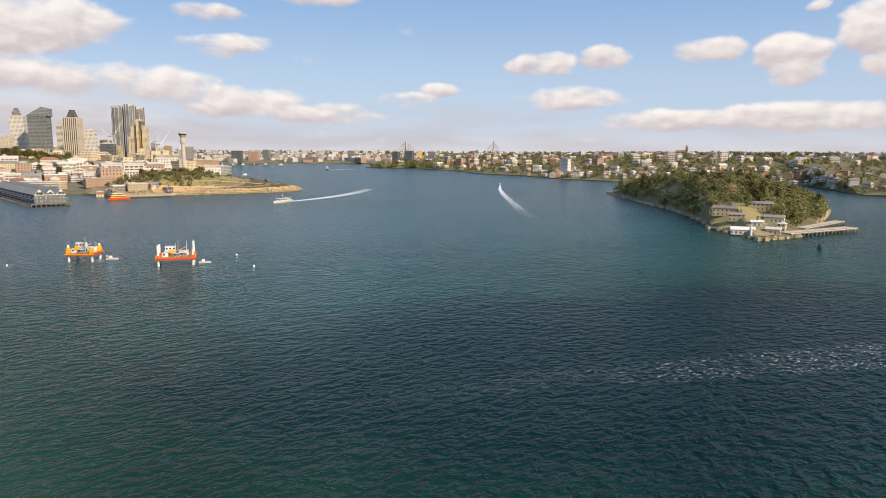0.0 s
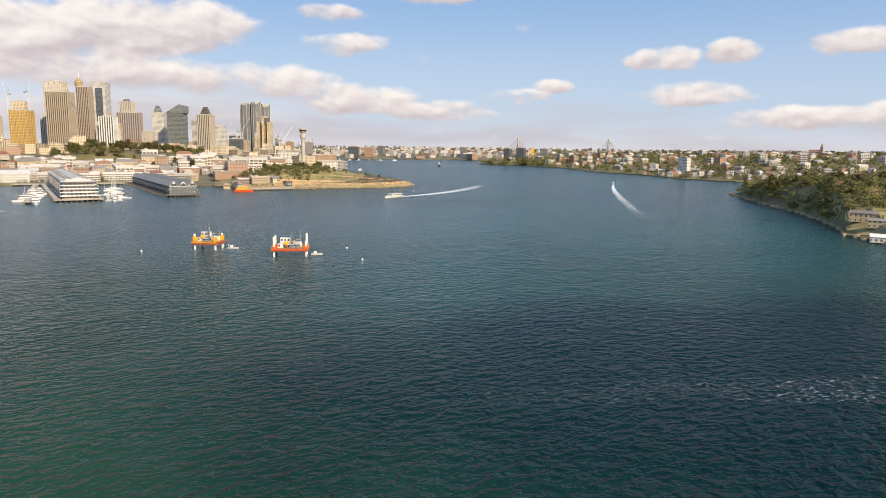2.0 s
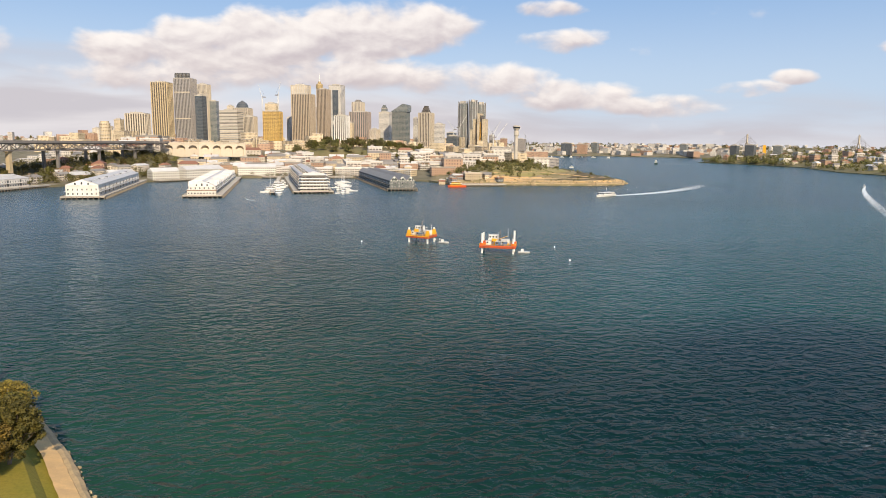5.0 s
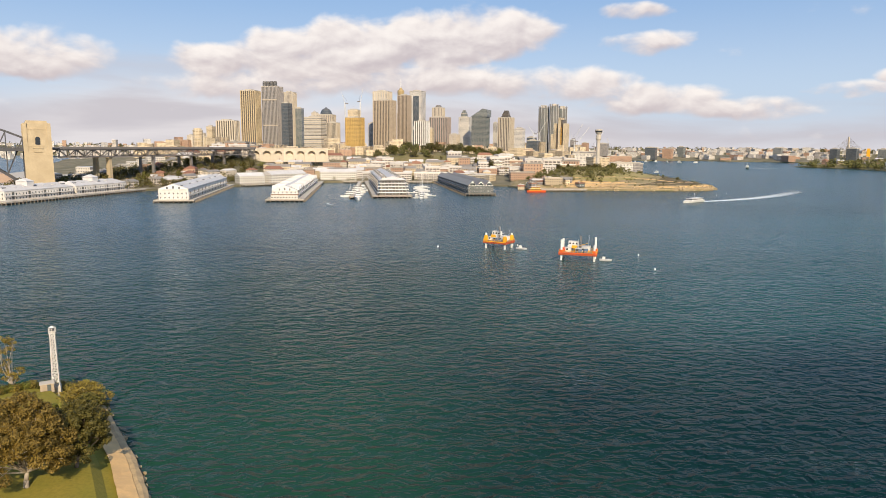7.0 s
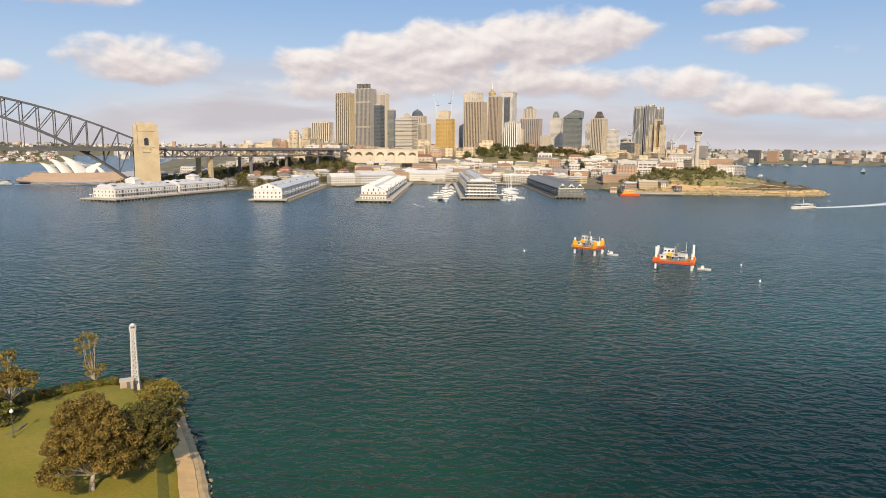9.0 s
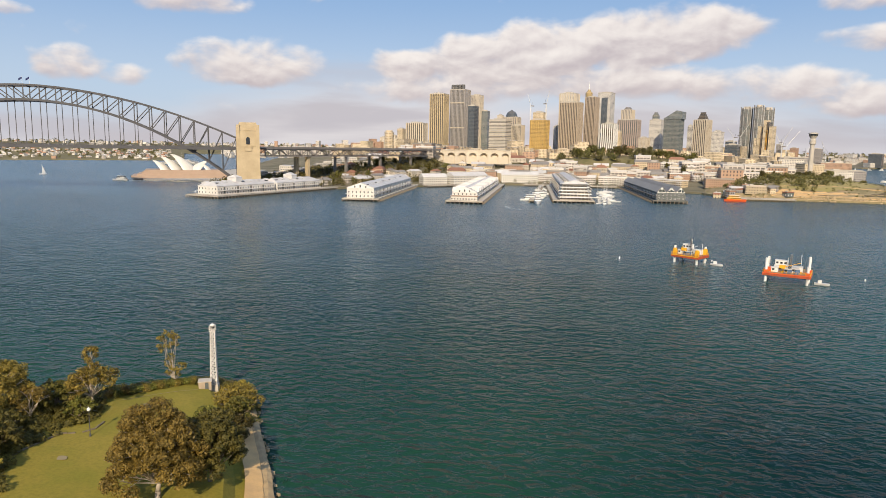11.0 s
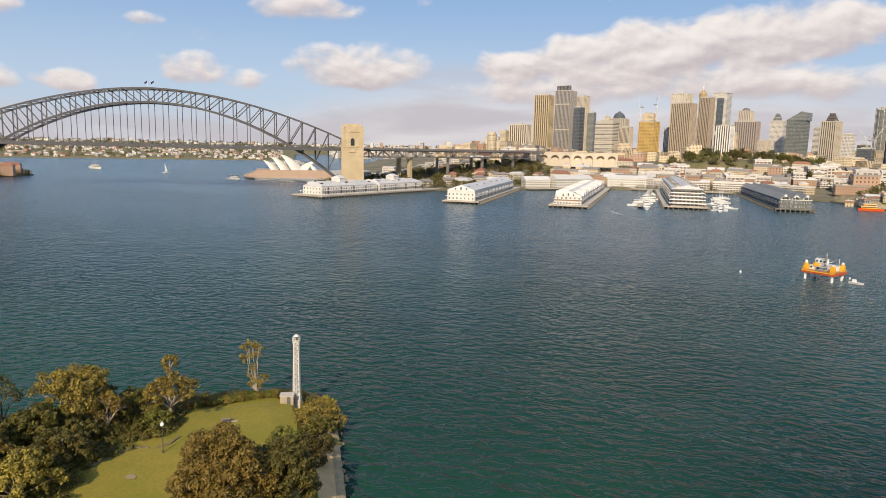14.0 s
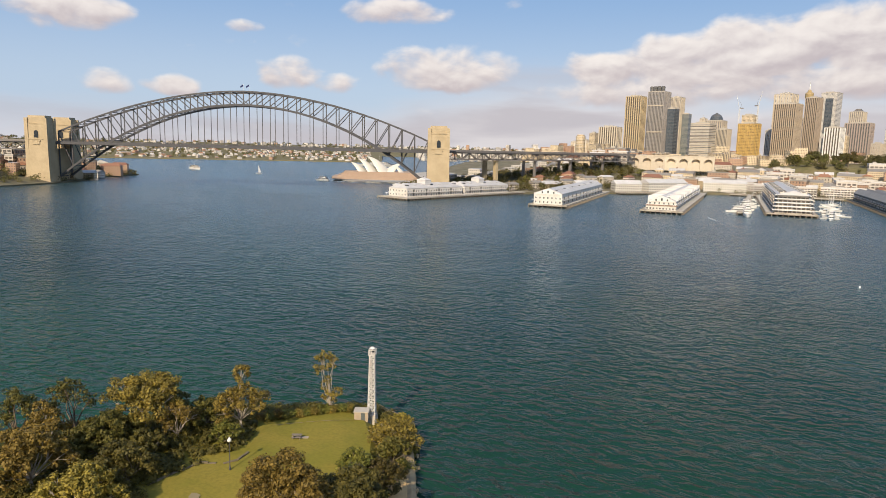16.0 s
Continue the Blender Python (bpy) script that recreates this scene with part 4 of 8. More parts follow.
round_tower("round_tower", 540, -1841, 25, 104, F_CREAM, "cream round apartment tower with balcony rings")
tower("office_tower", 562, -2043, 22, 112, F_CREAM, "slim cream apartment tower", turn=18)
tower("office_tower", 442, -1765, 57, 120, F_BRONZE, "broad tan tower with pale vertical ribs", 30, 14, 8)
tower("office_tower", 419, -1925, 49, 206, F_BRONZE, "tall gold-tan tower with vertical ribs", 40, 10, 7, rib_mat=material("gold_tan_ribs", (0.52, 0.41, 0.25), .7))
tall = tower("office_tower", 381, -2035, 55, 226, F_SMOKE, "tallest grey stone tower crowned with rounded bays", 46, 12, 11, rib_mat=material("grey_ribs", (0.36, 0.33, 0.31), .7))
_h = 226 - ground_z(381, -2035)
for _k in range(4):
    _bm = bmesh.new()
    lathe(_bm, [(5.4, _h + 1), (5.4, _h + 14), (4.6, _h + 14), (4.4, _h + 16)], 16, -16.5 + _k * 11, 15)
    part("rounded_bay", _bm, F_SMOKE, tall)
_bm = bmesh.new()
box(_bm, 0, 20.6, _h * .42, 47, 2.4, 3), box(_bm, 0, 20.6, _h * .80, 47, 2.4, 3)
part("string_band", _bm, CREAM, tall)
tower("glass_tower", 331, -1974, 24, 177, F_DARK, "dark glass tower beside the grey one", 30, 12)
tower("office_tower", 366, -2240, 38, 226, F_GREY, "slim grey tower behind a taller one", 30, 12, 8, rib_mat=CREAM)
tower("office_tower", 338, -2245, 26, 177, F_SLATE, "slate-grey tower with flat top", 26, 5)
tower("office_block", 237, -1856, 60, 134, F_BAND, "pale office block with horizontal window bands", 34, 16, 0, 20)
domed = tower("office_tower", 243, -2158, 56, 154, F_GREY, "grey tower under a dark domed roof", 40, 8, 8)
_bm = bmesh.new()
lathe(_bm, [(18 * math.cos(a * math.pi / 14), 154 - ground_z(243, -2158) + 2 + 20 * math.sin(a * math.pi / 14)) for a in range(8)][:-1] + [(2, 178 - ground_z(243, -2158))], 16)
part("dome", _bm, F_DARK, domed, "dark domed roof")
tower("office_block", 195, -1912, 33, 122, F_SMOKE, "white office block with ribs", 26, 10, 8)
tower("gold_tower", 137, -1917, 48, 137, F_GOLD, "golden yellow tower under construction", 34, 14, 6, rib_mat=F_GOLD)
tower("concrete_core", 146, -2016, 38, 162, F_CREAM, "pale concrete core of a tower being built", 24, 10)
tower("office_tower", 58, -2021, 64, 190, F_BRONZE, "broad brown tower with pale vertical ribs", 44, 10, 11, rib_mat=material("brown_ribs", (0.47, 0.38, 0.28), .7))
tower("office_tower", 70, -2171, 56, 226, F_WHITE, "tall pale tower with an open frame crown", 40, 10, 6, crown=(.7, 6))
tower("office_tower", 2, -2172, 38, 216, F_BRONZE, "slim brown ribbed tower", 34, 10, 7, rib_mat=material("umber_ribs", (0.42, 0.34, 0.26), .7))
framed = tower("office_tower", -42, -2372, 52, 244, F_WHITE, "white-framed tower with a tall dark glass panel", 44, 8)
_h = 244 - ground_z(-42, -2372)
for _z0, _z1 in ((.10, .40), (.46, .93)):
    _bm = bmesh.new()
    box(_bm, -2, 19.6, _h * _z0, 21, .8, _h * (_z1 - _z0)), box(_bm, 22.1, 0, _h * _z0, .8, 8, _h * (_z1 - _z0))
    part("glass_panel", _bm, F_DARK, framed, "dark glass panel")
tower("office_tower", -52, -2122, 45, 136, F_BRONZE, "cream lower tower with white ribs", 32, 8, 6, rib_mat=WHITE)
tower("office_tower", -120, -2520, 44, 198, F_GREY, "grey-brown tower with stepped top", 36, 4, 7, crown=(.7, 10))
tower("office_block", -119, -2370, 78, 158, F_SMOKE, "broad grey block of offices", 36, 4, 10, rib_mat=material("pink_grey_ribs", (0.40, 0.33, 0.29), .7))
tower("office_block", -192, -2215, 42, 152, F_WHITE, "bright white office block", 30, 6)
spire = tower("glass_tower", -196, -2300, 20, 168, F_SLATE, "dark tower with a pointed top behind a white block", 20, 6, crown=(.9, 12))
slant = tower("glass_tower", -231, -2111, 54, 152, F_SLATE, "dark grey-green tower with a raking top", 36, 6, 14, rib_mat=F_SLATE)
_bm = bmesh.new()
_h = 152 - ground_z(-231, -2111)
vs = [_bm.verts.new(p) for p in ((-27, -18, _h), (27, -18, _h), (27, 18, _h), (-27, 18, _h), (-27, -18, _h + 20), (-27, 18, _h + 20), (-12, -18, _h + 24), (-12, 18, _h + 24))]
for q in ((0, 3, 5, 4), (4, 5, 7, 6), (6, 7, 2, 1), (0, 4, 6, 1), (3, 2, 7, 5)):
    _bm.faces.new([vs[i] for i in q])
part("raking_top", _bm, F_SLATE, slant)
tower("office_tower", -315, -2403, 17, 142, F_BAND, "slim pale office tower", 17, 6)
stepped = tower("apartment_tower", -279, -1903, 40, 140, F_BRONZE, "sunlit cream tower with a stepped spire", 34, 12, 7, crown=(.6, 20))
tower("office_block", -332, -1996, 32, 112, F_WHITE, "white block with a curved roof", 26, 8, crown=(.8, 6))
tower("office_block", -372, -1989, 38, 79, F_DARK, "low dark blue glass block", 30, 4)
def fin_tower(x, y, wide, deep, top, turn, seed, label):
    """A glass tower of oval plan, with floor edges, upright fins and a ragged unfinished top."""
    rnd = random.Random(seed)
    z = ground_z(x, y)
    h = top - z
    ob = thing("glass_tower", x, y, z - 1, 180 - bearing(x, y) + turn, label, "skyscraper", "city towers")
    bm = bmesh.new()
    lathe(bm, [(1, 0), (1, h - 6)], 28)
    bmesh.ops.scale(bm, verts=bm.verts, vec=(wide / 2, deep / 2, 1))
    body = part("facade", bm, F_SLATE, ob)
    for k in range(28):
        a = k * math.tau / 28
        up = h - 6 + rnd.uniform(1, 9)
        bm = bmesh.new()
        box(bm, wide / 2 * math.cos(a), deep / 2 * math.sin(a), 0, 1.5, .9, up, a)
        part("fin", bm, STEEL_LIGHT if k % 3 else ROOF_LIGHT, body)
    for k in range(1, 6):
        bm = bmesh.new()
        lathe(bm, [(1.035, h * k / 6), (1.035, h * k / 6 + 2.2)], 28)
        bmesh.ops.scale(bm, verts=bm.verts, vec=(wide / 2, deep / 2, 1))
        part("floor_edge", bm, STEEL_LIGHT, body)
    bm = bmesh.new()
    box(bm, 0, 0, h - 6, wide * .5, deep * .5, 9)
    part("lift_core", bm, CONCRETE, ob)
    return ob


fin_tower(-486, -2420, 36, 28, 204, -20, 1, "grey oval glass tower being finished")
fin_tower(-516, -2392, 30, 26, 208, 10, 2, "glass tower striped with pale fins")
fin_tower(-558, -2458, 40, 30, 204, 25, 3, "grey curved glass tower with fins")
_z = ground_z(-480, -2222)
front = thing("apartment_tower", -500, -2222, _z - 1, 180 - bearing(-500, -2222) - 22, "sunlit cream tower of stepped slabs with deep dark slots", "skyscraper", "city towers")
for _u, _w, _d, _top, _m in ((-22, 9, 30, 138, F_CREAM), (-12, 5, 26, 150, F_BRONZE), (-5, 8, 32, 156, F_CREAM), (3.5, 5, 26, 122, F_BRONZE), (10.5, 8, 31, 138, F_CREAM), (20, 8, 27, 104, F_CREAM)):
    _bm = bmesh.new()
    box(_bm, _u, 0, 0, _w, _d, _top - _z)
    part("slab", _bm, _m, front)
_bm = bmesh.new()
for _k in range(24):
    box(_bm, -12, 15, 4 * _k, 3, 3, .5)
for _a in (-13.3, -10.7):
    box(_bm, _a, 16, 0, .5, .5, 98)
part("hoist", _bm, YELLOW, front, "yellow builder's hoist")
# thinner towers seen between the others
for _x, _y, _w, _t, _f, _lab in ((300, -2330, 18, 168, F_WHITE, "slim white tower between taller ones"), (268, -2420, 16, 150, F_SLATE, "slim grey tower far back"), (392, -2420, 16, 186, F_CREAM, "slim pale tower behind the grey one"), (18, -2480, 22, 176, F_GREY, "grey tower behind ribbed neighbours"), (-84, -2300, 20, 120, F_CREAM, "cream mid-rise on the ridge"), (-150, -2090, 26, 96, F_FLATS, "pale apartment block on the ridge"), (-262, -2330, 18, 116, F_WHITE, "slim white tower by a dark one"), (-352, -2240, 20, 108, F_BAND, "pale banded block beside a spire"), (-420, -2280, 30, 92, F_DARK, "dark glass block below the glass towers"), (-400, -2140, 22, 74, F_WHITE, "white office block near the site"), (100, -2130, 20, 128, F_GREY, "grey block beside the gold tower"), (500, -1960, 20, 92, F_FLATS, "pale flats beyond the bridge approach"), (600, -2150, 26, 84, F_CREAM, "cream flats far beyond the approach"), (650, -2250, 22, 96, F_WHITE, "white flats on the far ridge"), (700, -2350, 30, 88, F_WHITE, "pale towers on the far ridge"), (760, -2500, 24, 92, F_FLATS, "pale flats on the skyline")):
    tower("office_tower", _x, _y, _w, _t, _f, _lab, _w, random.uniform(2, 16), random.choice((0, 4, 5)), rib_mat=random.choice((CREAM, ROOF_LIGHT)))

# observation tower with a gold turret
_z = ground_z(21, -3022)
ob = thing("observation_tower", 21, -3022, _z, 0, "slender observation tower with a gold turret", "tower")
_bm = bmesh.new()
lathe(_bm, [(5.5, 0), (5.0, 250)], 12)
part("shaft", _bm, CONCRETE, ob)
_bm = bmesh.new()
lathe(_bm, [(6, 232), (11, 240), (14.5, 249), (15, 262), (13, 266), (8, 270), (4, 278)], 20)
part("turret", _bm, material("dull_gold", (0.42, 0.31, 0.15), .4, (0.26, 0.19, 0.09), .2), ob, "dull gold turret")
_bm = bmesh.new()
tube(_bm, (0, 0, 276), (0, 0, 312), 2.2, .5)
part("spire", _bm, WHITE, ob)

# harbour control tower: a concrete column with a flared head
ob = thing("control_tower", -362, -1274, ground_z(-362, -1274) - 1, 0, "concrete harbour control tower with a flared head", "tower")
_t = 96 - ground_z(-362, -1274)
_bm = bmesh.new()
lathe(_bm, [(3.9, 0), (3.3, _t - 14)], 16)
part("shaft", _bm, CONCRETE, ob)
_bm = bmesh.new()
lathe(_bm, [(3.4, _t - 20), (4.9, _t - 18), (4.9, _t - 11), (3.6, _t - 9.5), (5.2, _t - 7), (6.6, _t - 5)], 20)
part("head", _bm, CONCRETE, ob)
_bm = bmesh.new()
lathe(_bm, [(6.5, _t - 5), (6.8, _t - 2.2)], 20)
part("window_band", _bm, GLASS_DARK, ob, "dark band of windows")
_bm = bmesh.new()
lathe(_bm, [(7.4, _t - 2.2), (7.4, _t - .6), (4, _t + .6)], 20)
part("roof", _bm, CONCRETE, ob)


def crane(x, y, z, mast, jib, lean, turn):
    ob = thing("tower_crane", x, y, z, turn, "white luffing tower crane above a building site", "crane", "building cranes")
    bm = bmesh.new()
    for a, b in ((-1, -1), (1, -1), (1, 1), (-1, 1)):
        beam(bm, (a * 1.1, b * 1.1, 0), (a * 1.1, b * 1.1, mast), .45)
    for k in range(int(mast / 5)):
        for a, b in (((-1.1, -1.1), (1.1, -1.1)), ((1.1, -1.1), (1.1, 1.1)), ((1.1, 1.1), (-1.1, 1.1)), ((-1.1, 1.1), (-1.1, -1.1))):
            beam(bm, (*a, k * 5), (*b, k * 5 + 5), .28)
    part("mast", bm, WHITE, ob)
    tip = (jib * math.cos(radians(lean)), 0, mast + jib * math.sin(radians(lean)))
    bm = bmesh.new()
    beam(bm, (1, .7, mast + 1), tip, .55), beam(bm, (1, -.7, mast + 1), tip, .55), beam(bm, (1, 0, mast + 2.6), tip, .5)
    part("jib", bm, WHITE, ob)
    bm = bmesh.new()
    box(bm, -5, 0, mast - .5, 9, 2.6, 2.6), beam(bm, (-2, 0, mast + 2), (-4, 0, mast + 11), .5), beam(bm, (-4, 0, mast + 11), (tip[0] * .8, 0, mast + (tip[2] - mast) * .8), .2)
    part("counterweight", bm, STEEL_LIGHT, ob)
    return ob


for x, y, z, mast, jib, lean, turn in ((172, -2014, 130, 50, 34, 74, 20), (128, -2010, 130, 56, 38, 76, 150), (-560, -2260, 30, 60, 55, 62, 150), (-590, -2330, 30, 50, 60, 55, 170), (-540, -2180, 30, 48, 44, 58, 20), (-450, -2300, 30, 80, 50, 60, 165), (-625, -2250, 20, 44, 56, 62, 160), (-640, -2120, 15, 40, 46, 64, 30), (-390, -2080, 40, 60, 36, 50, 20)):
    crane(x, y, z, mast, jib, lean, turn)


# ---------------------------------------------------------------- wharves
def pile_mesh(h, r=.45):
    bm = bmesh.new()
    tube(bm, (0, 0, -2.5), (0, 0, h), r, r, 6)
    return mesh_of("pile", bm, TIMBER)


PILE = pile_mesh(2.4, .55)


def wharf(x, y, tx, ty, w, label, deck_mat=CONCRETE, every=5.0, deck_h=2.4):
    """A timber finger wharf from its outer end x, y towards tx, ty: a deck on rows of piles. Returns the thing and its length."""
    dx, dy = tx - x, ty - y
    length = math.hypot(dx, dy)
    ob = thing("wharf", x, y, 0, math.degrees(math.atan2(dy, dx)) - 90, label, "wharf", "finger wharves")
    bm = bmesh.new()
    box(bm, 0, length / 2, deck_h, w, length, .7)
    box(bm, 0, length / 2, deck_h - .7, w - 1.2, length - 1.2, .7)
    deck = part("deck", bm, deck_mat, ob)
    n = int(w / every)
    for k in range(n + 1):
        part("pile", PILE, None, ob).location = (-w / 2 + .5 + (w - 1) * k / n, -.3, 0)
    m = min(60, int(length / every))
    for k in range(1, m + 1):
        for s in (-1, 1):
            part("pile", PILE, None, ob).location = (s * (w / 2 + .25), .4 + k * every, 0)
    bm = bmesh.new()
    for s in (-1, 1):
        box(bm, s * (w / 2 - .15), length / 2, deck_h + .7, .3, length, .35)
    box(bm, 0, .15, deck_h + .7, w, .3, .35)
    part("kerb", bm, TIMBER, deck)
    return ob, length


def window_mesh(name, w, h, mat, frame_mat):
    """A framed window on the plane y = 0, its foot at z = 0."""
    bm = bmesh.new()
    box(bm, 0, .04, 0, w, .1, h)
    me = mesh_of(name, bm, mat)
    bm = bmesh.new()
    bm.from_mesh(me)
    n = len(bm.faces)
    for px, pz, sx, sz in ((0, -.14, w + .3, .16), (0, h, w + .3, .14), (-w / 2 - .08, 0, .14, h), (w / 2 + .08, 0, .14, h), (0, h * .5, w, .1)):
        box(bm, px, .1, pz, sx, .22, sz)
    bm.faces.ensure_lookup_table()
    for f in bm.faces[n:]:
        f.material_index = 1
    bm.to_mesh(me)
    bm.free()
    me.materials.append(frame_mat)
    return me


WINDOW = [window_mesh("window", 1.5, 1.8, GLASS_DARK, WHITE), window_mesh("loading_door", 2.6, 2.8, DARK_TIMBER, TIMBER)]
BOARDS = material("white_weatherboards", (0.71, 0.68, 0.63), .7, (0.46, 0.41, 0.35), .12, .55, .3, 1.2)
BOARDS_DARK = material("dark_weatherboards", (0.11, 0.12, 0.115), .8, (0.19, 0.19, 0.175), .15, .6, .3, 1.2)


def shed(x, y, rz, w, length, h, ridge, fac, roof, label, bays=1, off=0.0, name="wharf_shed", z=3.1, front=None, lights=True, hip=0.0):
    """A long two-storey store with pitched roofs, its front at y = 0."""
    ob = thing(name, x, y, z, rz, label, "warehouse", "wharf sheds")
    bm = bmesh.new()
    box(bm, off, length / 2, 0, w, length, h)
    body = part("wall", bm, fac, ob)
    step, rows = (4.4, (1.0, 5.4)) if h > 9 else (4.4, (1.0, 5.0))
    for side in (-1, 1):
        for zz in rows:
            for i in range(int(length / step)):
                wn = part("window", WINDOW[i % 5 == 2], None, body)
                wn.matrix_basis = pose(off + side * (w / 2 + .04), step * (i + .5), zz, 0, 0, -90 * side)
    for zz in rows:
        for i in range(int(w / 4.4)):
            wn = part("window", WINDOW[0], None, body)
            wn.matrix_basis = pose(off - w / 2 + w / int(w / 4.4) * (i + .5), -.04, zz + .4, 0, 0, 180)
    bm = bmesh.new()
    for side in (-1, 1):
        box(bm, off + side * (w / 2 + 1.1), length / 2, 4.35, 2.2, length, .18)
    part("awning", bm, roof, body)
    bw = w / bays
    for k in range(bays):
        xc = off - w / 2 + bw * (k + .5)
        bm = bmesh.new()
        gable(bm, xc - bw / 2, xc + bw / 2, 0, length, h, ridge, .35 if bays == 1 else 0.02, hip)
        rf = part("roof", bm, roof, ob)
        # closed gable ends standing a little proud
        if not hip:
            for yy in (-.5, length + .5):
                bm = bmesh.new()
                vs = [bm.verts.new(p) for p in ((xc - bw / 2 + .2, yy, h - .4), (xc + bw / 2 - .2, yy, h - .4), (xc, yy, h + ridge * .98))]
                vs += [bm.verts.new((v.co.x, v.co.y + .3, v.co.z)) for v in vs]
                for q in ((0, 1, 2), (5, 4, 3), (0, 3, 4, 1), (1, 4, 5, 2), (2, 5, 3, 0)):
                    bm.faces.new([vs[i] for i in q])
                part("gable_end", bm, front or WHITE, ob)
            for sx in (-bw * .2, 0, bw * .2):
                bm = bmesh.new()
                box(bm, xc + sx, -.62, h + (.25 if sx else .5), 1.5, .25, 2.0 if sx else 2.6)
                part("gable_window", bm, GLASS_DARK, ob)
        if lights:
            for i in range(int(length / 14)):
                bm = bmesh.new()
                box(bm, xc + bw * .2, 8 + i * 14, h + ridge * .42, 3.2, 4.5, 1.6)
                part("skylight", bm, GLASS_DARK if i % 3 == 0 else ROOF_LIGHT, rf)
    return ob


# wharf beside the bridge, with a long white two-storey building
w1, L1 = wharf(420, -722, 362, -955, 50, "timber wharf on dark piles below the bridge")
rz1 = math.degrees(w1.matrix_basis.to_euler().z)
s1 = shed(424, -738, rz1, 30, 98, 9.5, 5, BOARDS, ROOF_LIGHT, "long white two-storey wharf hotel with a pale roof", name="wharf_building", hip=8, off=2)
s2 = shed(399, -838, rz1, 30, 92, 9.5, 5, BOARDS, ROOF_LIGHT, "white two-storey wharf building joined to its neighbour", name="wharf_building", hip=8, off=2)
for sx, sy, base in ((424, -738, s1), (399, -838, s2)):
    bm = bmesh.new()
    for k in range(9):
        box(bm, -15.5, 6 + k * 10, 3.4, 3.0, 9.0, .25), tube(bm, (-16.8, 2 + k * 10, 0), (-16.8, 2 + k * 10, 3.4), .15)
    part("awning", bm, WHITE, base, "row of white awnings")
    bm = bmesh.new()
    box(bm, 2, 44, 12, 14, 10, 6), gable(bm, -5, 9, 39, 49, 18, 3, .4, 3)
    part("raised_roof", bm, ROOF_LIGHT, base)
    for k in range(6):
        bm = bmesh.new()
        yy = 10 + k * 14
        box(bm, -10, yy, 9.4, 9, 5.4, 2.6), gable(bm, -14.6, -5.4, yy - 2.9, yy + 2.9, 12.0, 2.0, .3, 0)
        part("dormer", bm, BOARDS if k % 2 else ROOF_LIGHT, base)
    for k in range(12):
        bm = bmesh.new()
        lathe(bm, [(.08, 0), (.08, 2.3), (1.7, 2.3), (.1, 3.3)], 8, -20.5, 3 + k * 7.4)
        part("umbrella", bm, WHITE, base, "white market umbrella")
# finger wharf with a white shed
w2, L2 = wharf(243, -752, 275, -1062, 42, "finger wharf with a timber apron on piles")
rz2 = math.degrees(w2.matrix_basis.to_euler().z)
shed(241, -759, rz2, 31, 262, 11.5, 5.5, BOARDS, ROOF_LIGHT, "long white weatherboard wharf shed with a pale roof", off=-4)
# theatre wharf with white gables
w3, L3 = wharf(128, -768, 152, -1150, 42, "finger wharf with a broad timber apron")
rz3 = math.degrees(w3.matrix_basis.to_euler().z)
shed(127, -786, rz3, 28, 330, 8.5, 5.5, BOARDS, ROOF_LIGHT, "white wharf shed with gables and balconies", off=-4)
s3 = [o for o in bpy.data.objects if o.name.startswith("wharf_shed")][-1]
for k in range(13):
    bm = bmesh.new()
    yy = 14 + k * 24
    for g in (-1, 1):
        vs = [bm.verts.new((-4 + g * 1.0, yy + a, zz)) for a, zz in ((-6, 8.6), (6, 8.6), (0, 13.6))] + [bm.verts.new((-4 + g * 15.4, yy + a, zz)) for a, zz in ((-6, 8.6), (6, 8.6), (0, 13.6))]
        for q in ((0, 1, 2), (5, 4, 3), (0, 3, 4, 1), (1, 4, 5, 2), (2, 5, 3, 0)):
            bm.faces.new([vs[i] for i in q])
    part("cross_gable", bm, ROOF_LIGHT if k % 3 else BOARDS, s3)
ob = thing("wharf_pavilion", 126, -777, 3.1, rz3, "white lower pavilion at the end of the wharf", "building")
bm = bmesh.new()
box(bm, -4, 5, 0, 30, 9, 4.2)
part("wall", bm, F_SHED, ob)
bm = bmesh.new()
box(bm, -4, 5, 4.2, 31, 10.5, .5)
part("roof", bm, BRICK, ob)
bm = bmesh.new()
for k in range(14):
    box(bm, -18.5 + k * 2.25, -.1, 4.7, .15, .15, 1.1)
box(bm, -4, -.1, 5.8, 30, .2, .2)
part("railing", bm, WHITE, ob)
# apartments on a wharf: stepped white balconies
w4, L4 = wharf(11, -830, 42, -1166, 48, "wharf carrying apartments, on dark piles")
rz4 = math.degrees(w4.matrix_basis.to_euler().z)
ob = thing("wharf_apartments", 11, -836, 3.1, rz4, "pale five-storey wharf apartments with deep balconies", "apartments")
for k in range(5):
    bm = bmesh.new()
    box(bm, 1, 150 + k * 3.2, k * 3.6, 34 - k * 1.2, 300 - k * 3, 2.9)
    part("storey", bm, F_FLATS, ob)
    bm = bmesh.new()
    box(bm, 1, 148 + k * 3, k * 3.6 + 2.9, 39 - k * 1.2, 304 - k * 3, .7)
    st = part("balcony_slab", bm, WHITE, ob)
    for s in (-1, 1):
        bm = bmesh.new()
        box(bm, 1 + s * (19.2 - k * .6), 148 + k * 3, k * 3.6 + 3.9, .12, 302 - k * 3, .8)
        part("balustrade", bm, STEEL_LIGHT, st)
bm = bmesh.new()
gable(bm, -14, 16, 12, 300, 18.0, 4.5, .5, 4)
rf = part("roof", bm, ROOF_LIGHT, ob, "pale iron roof")
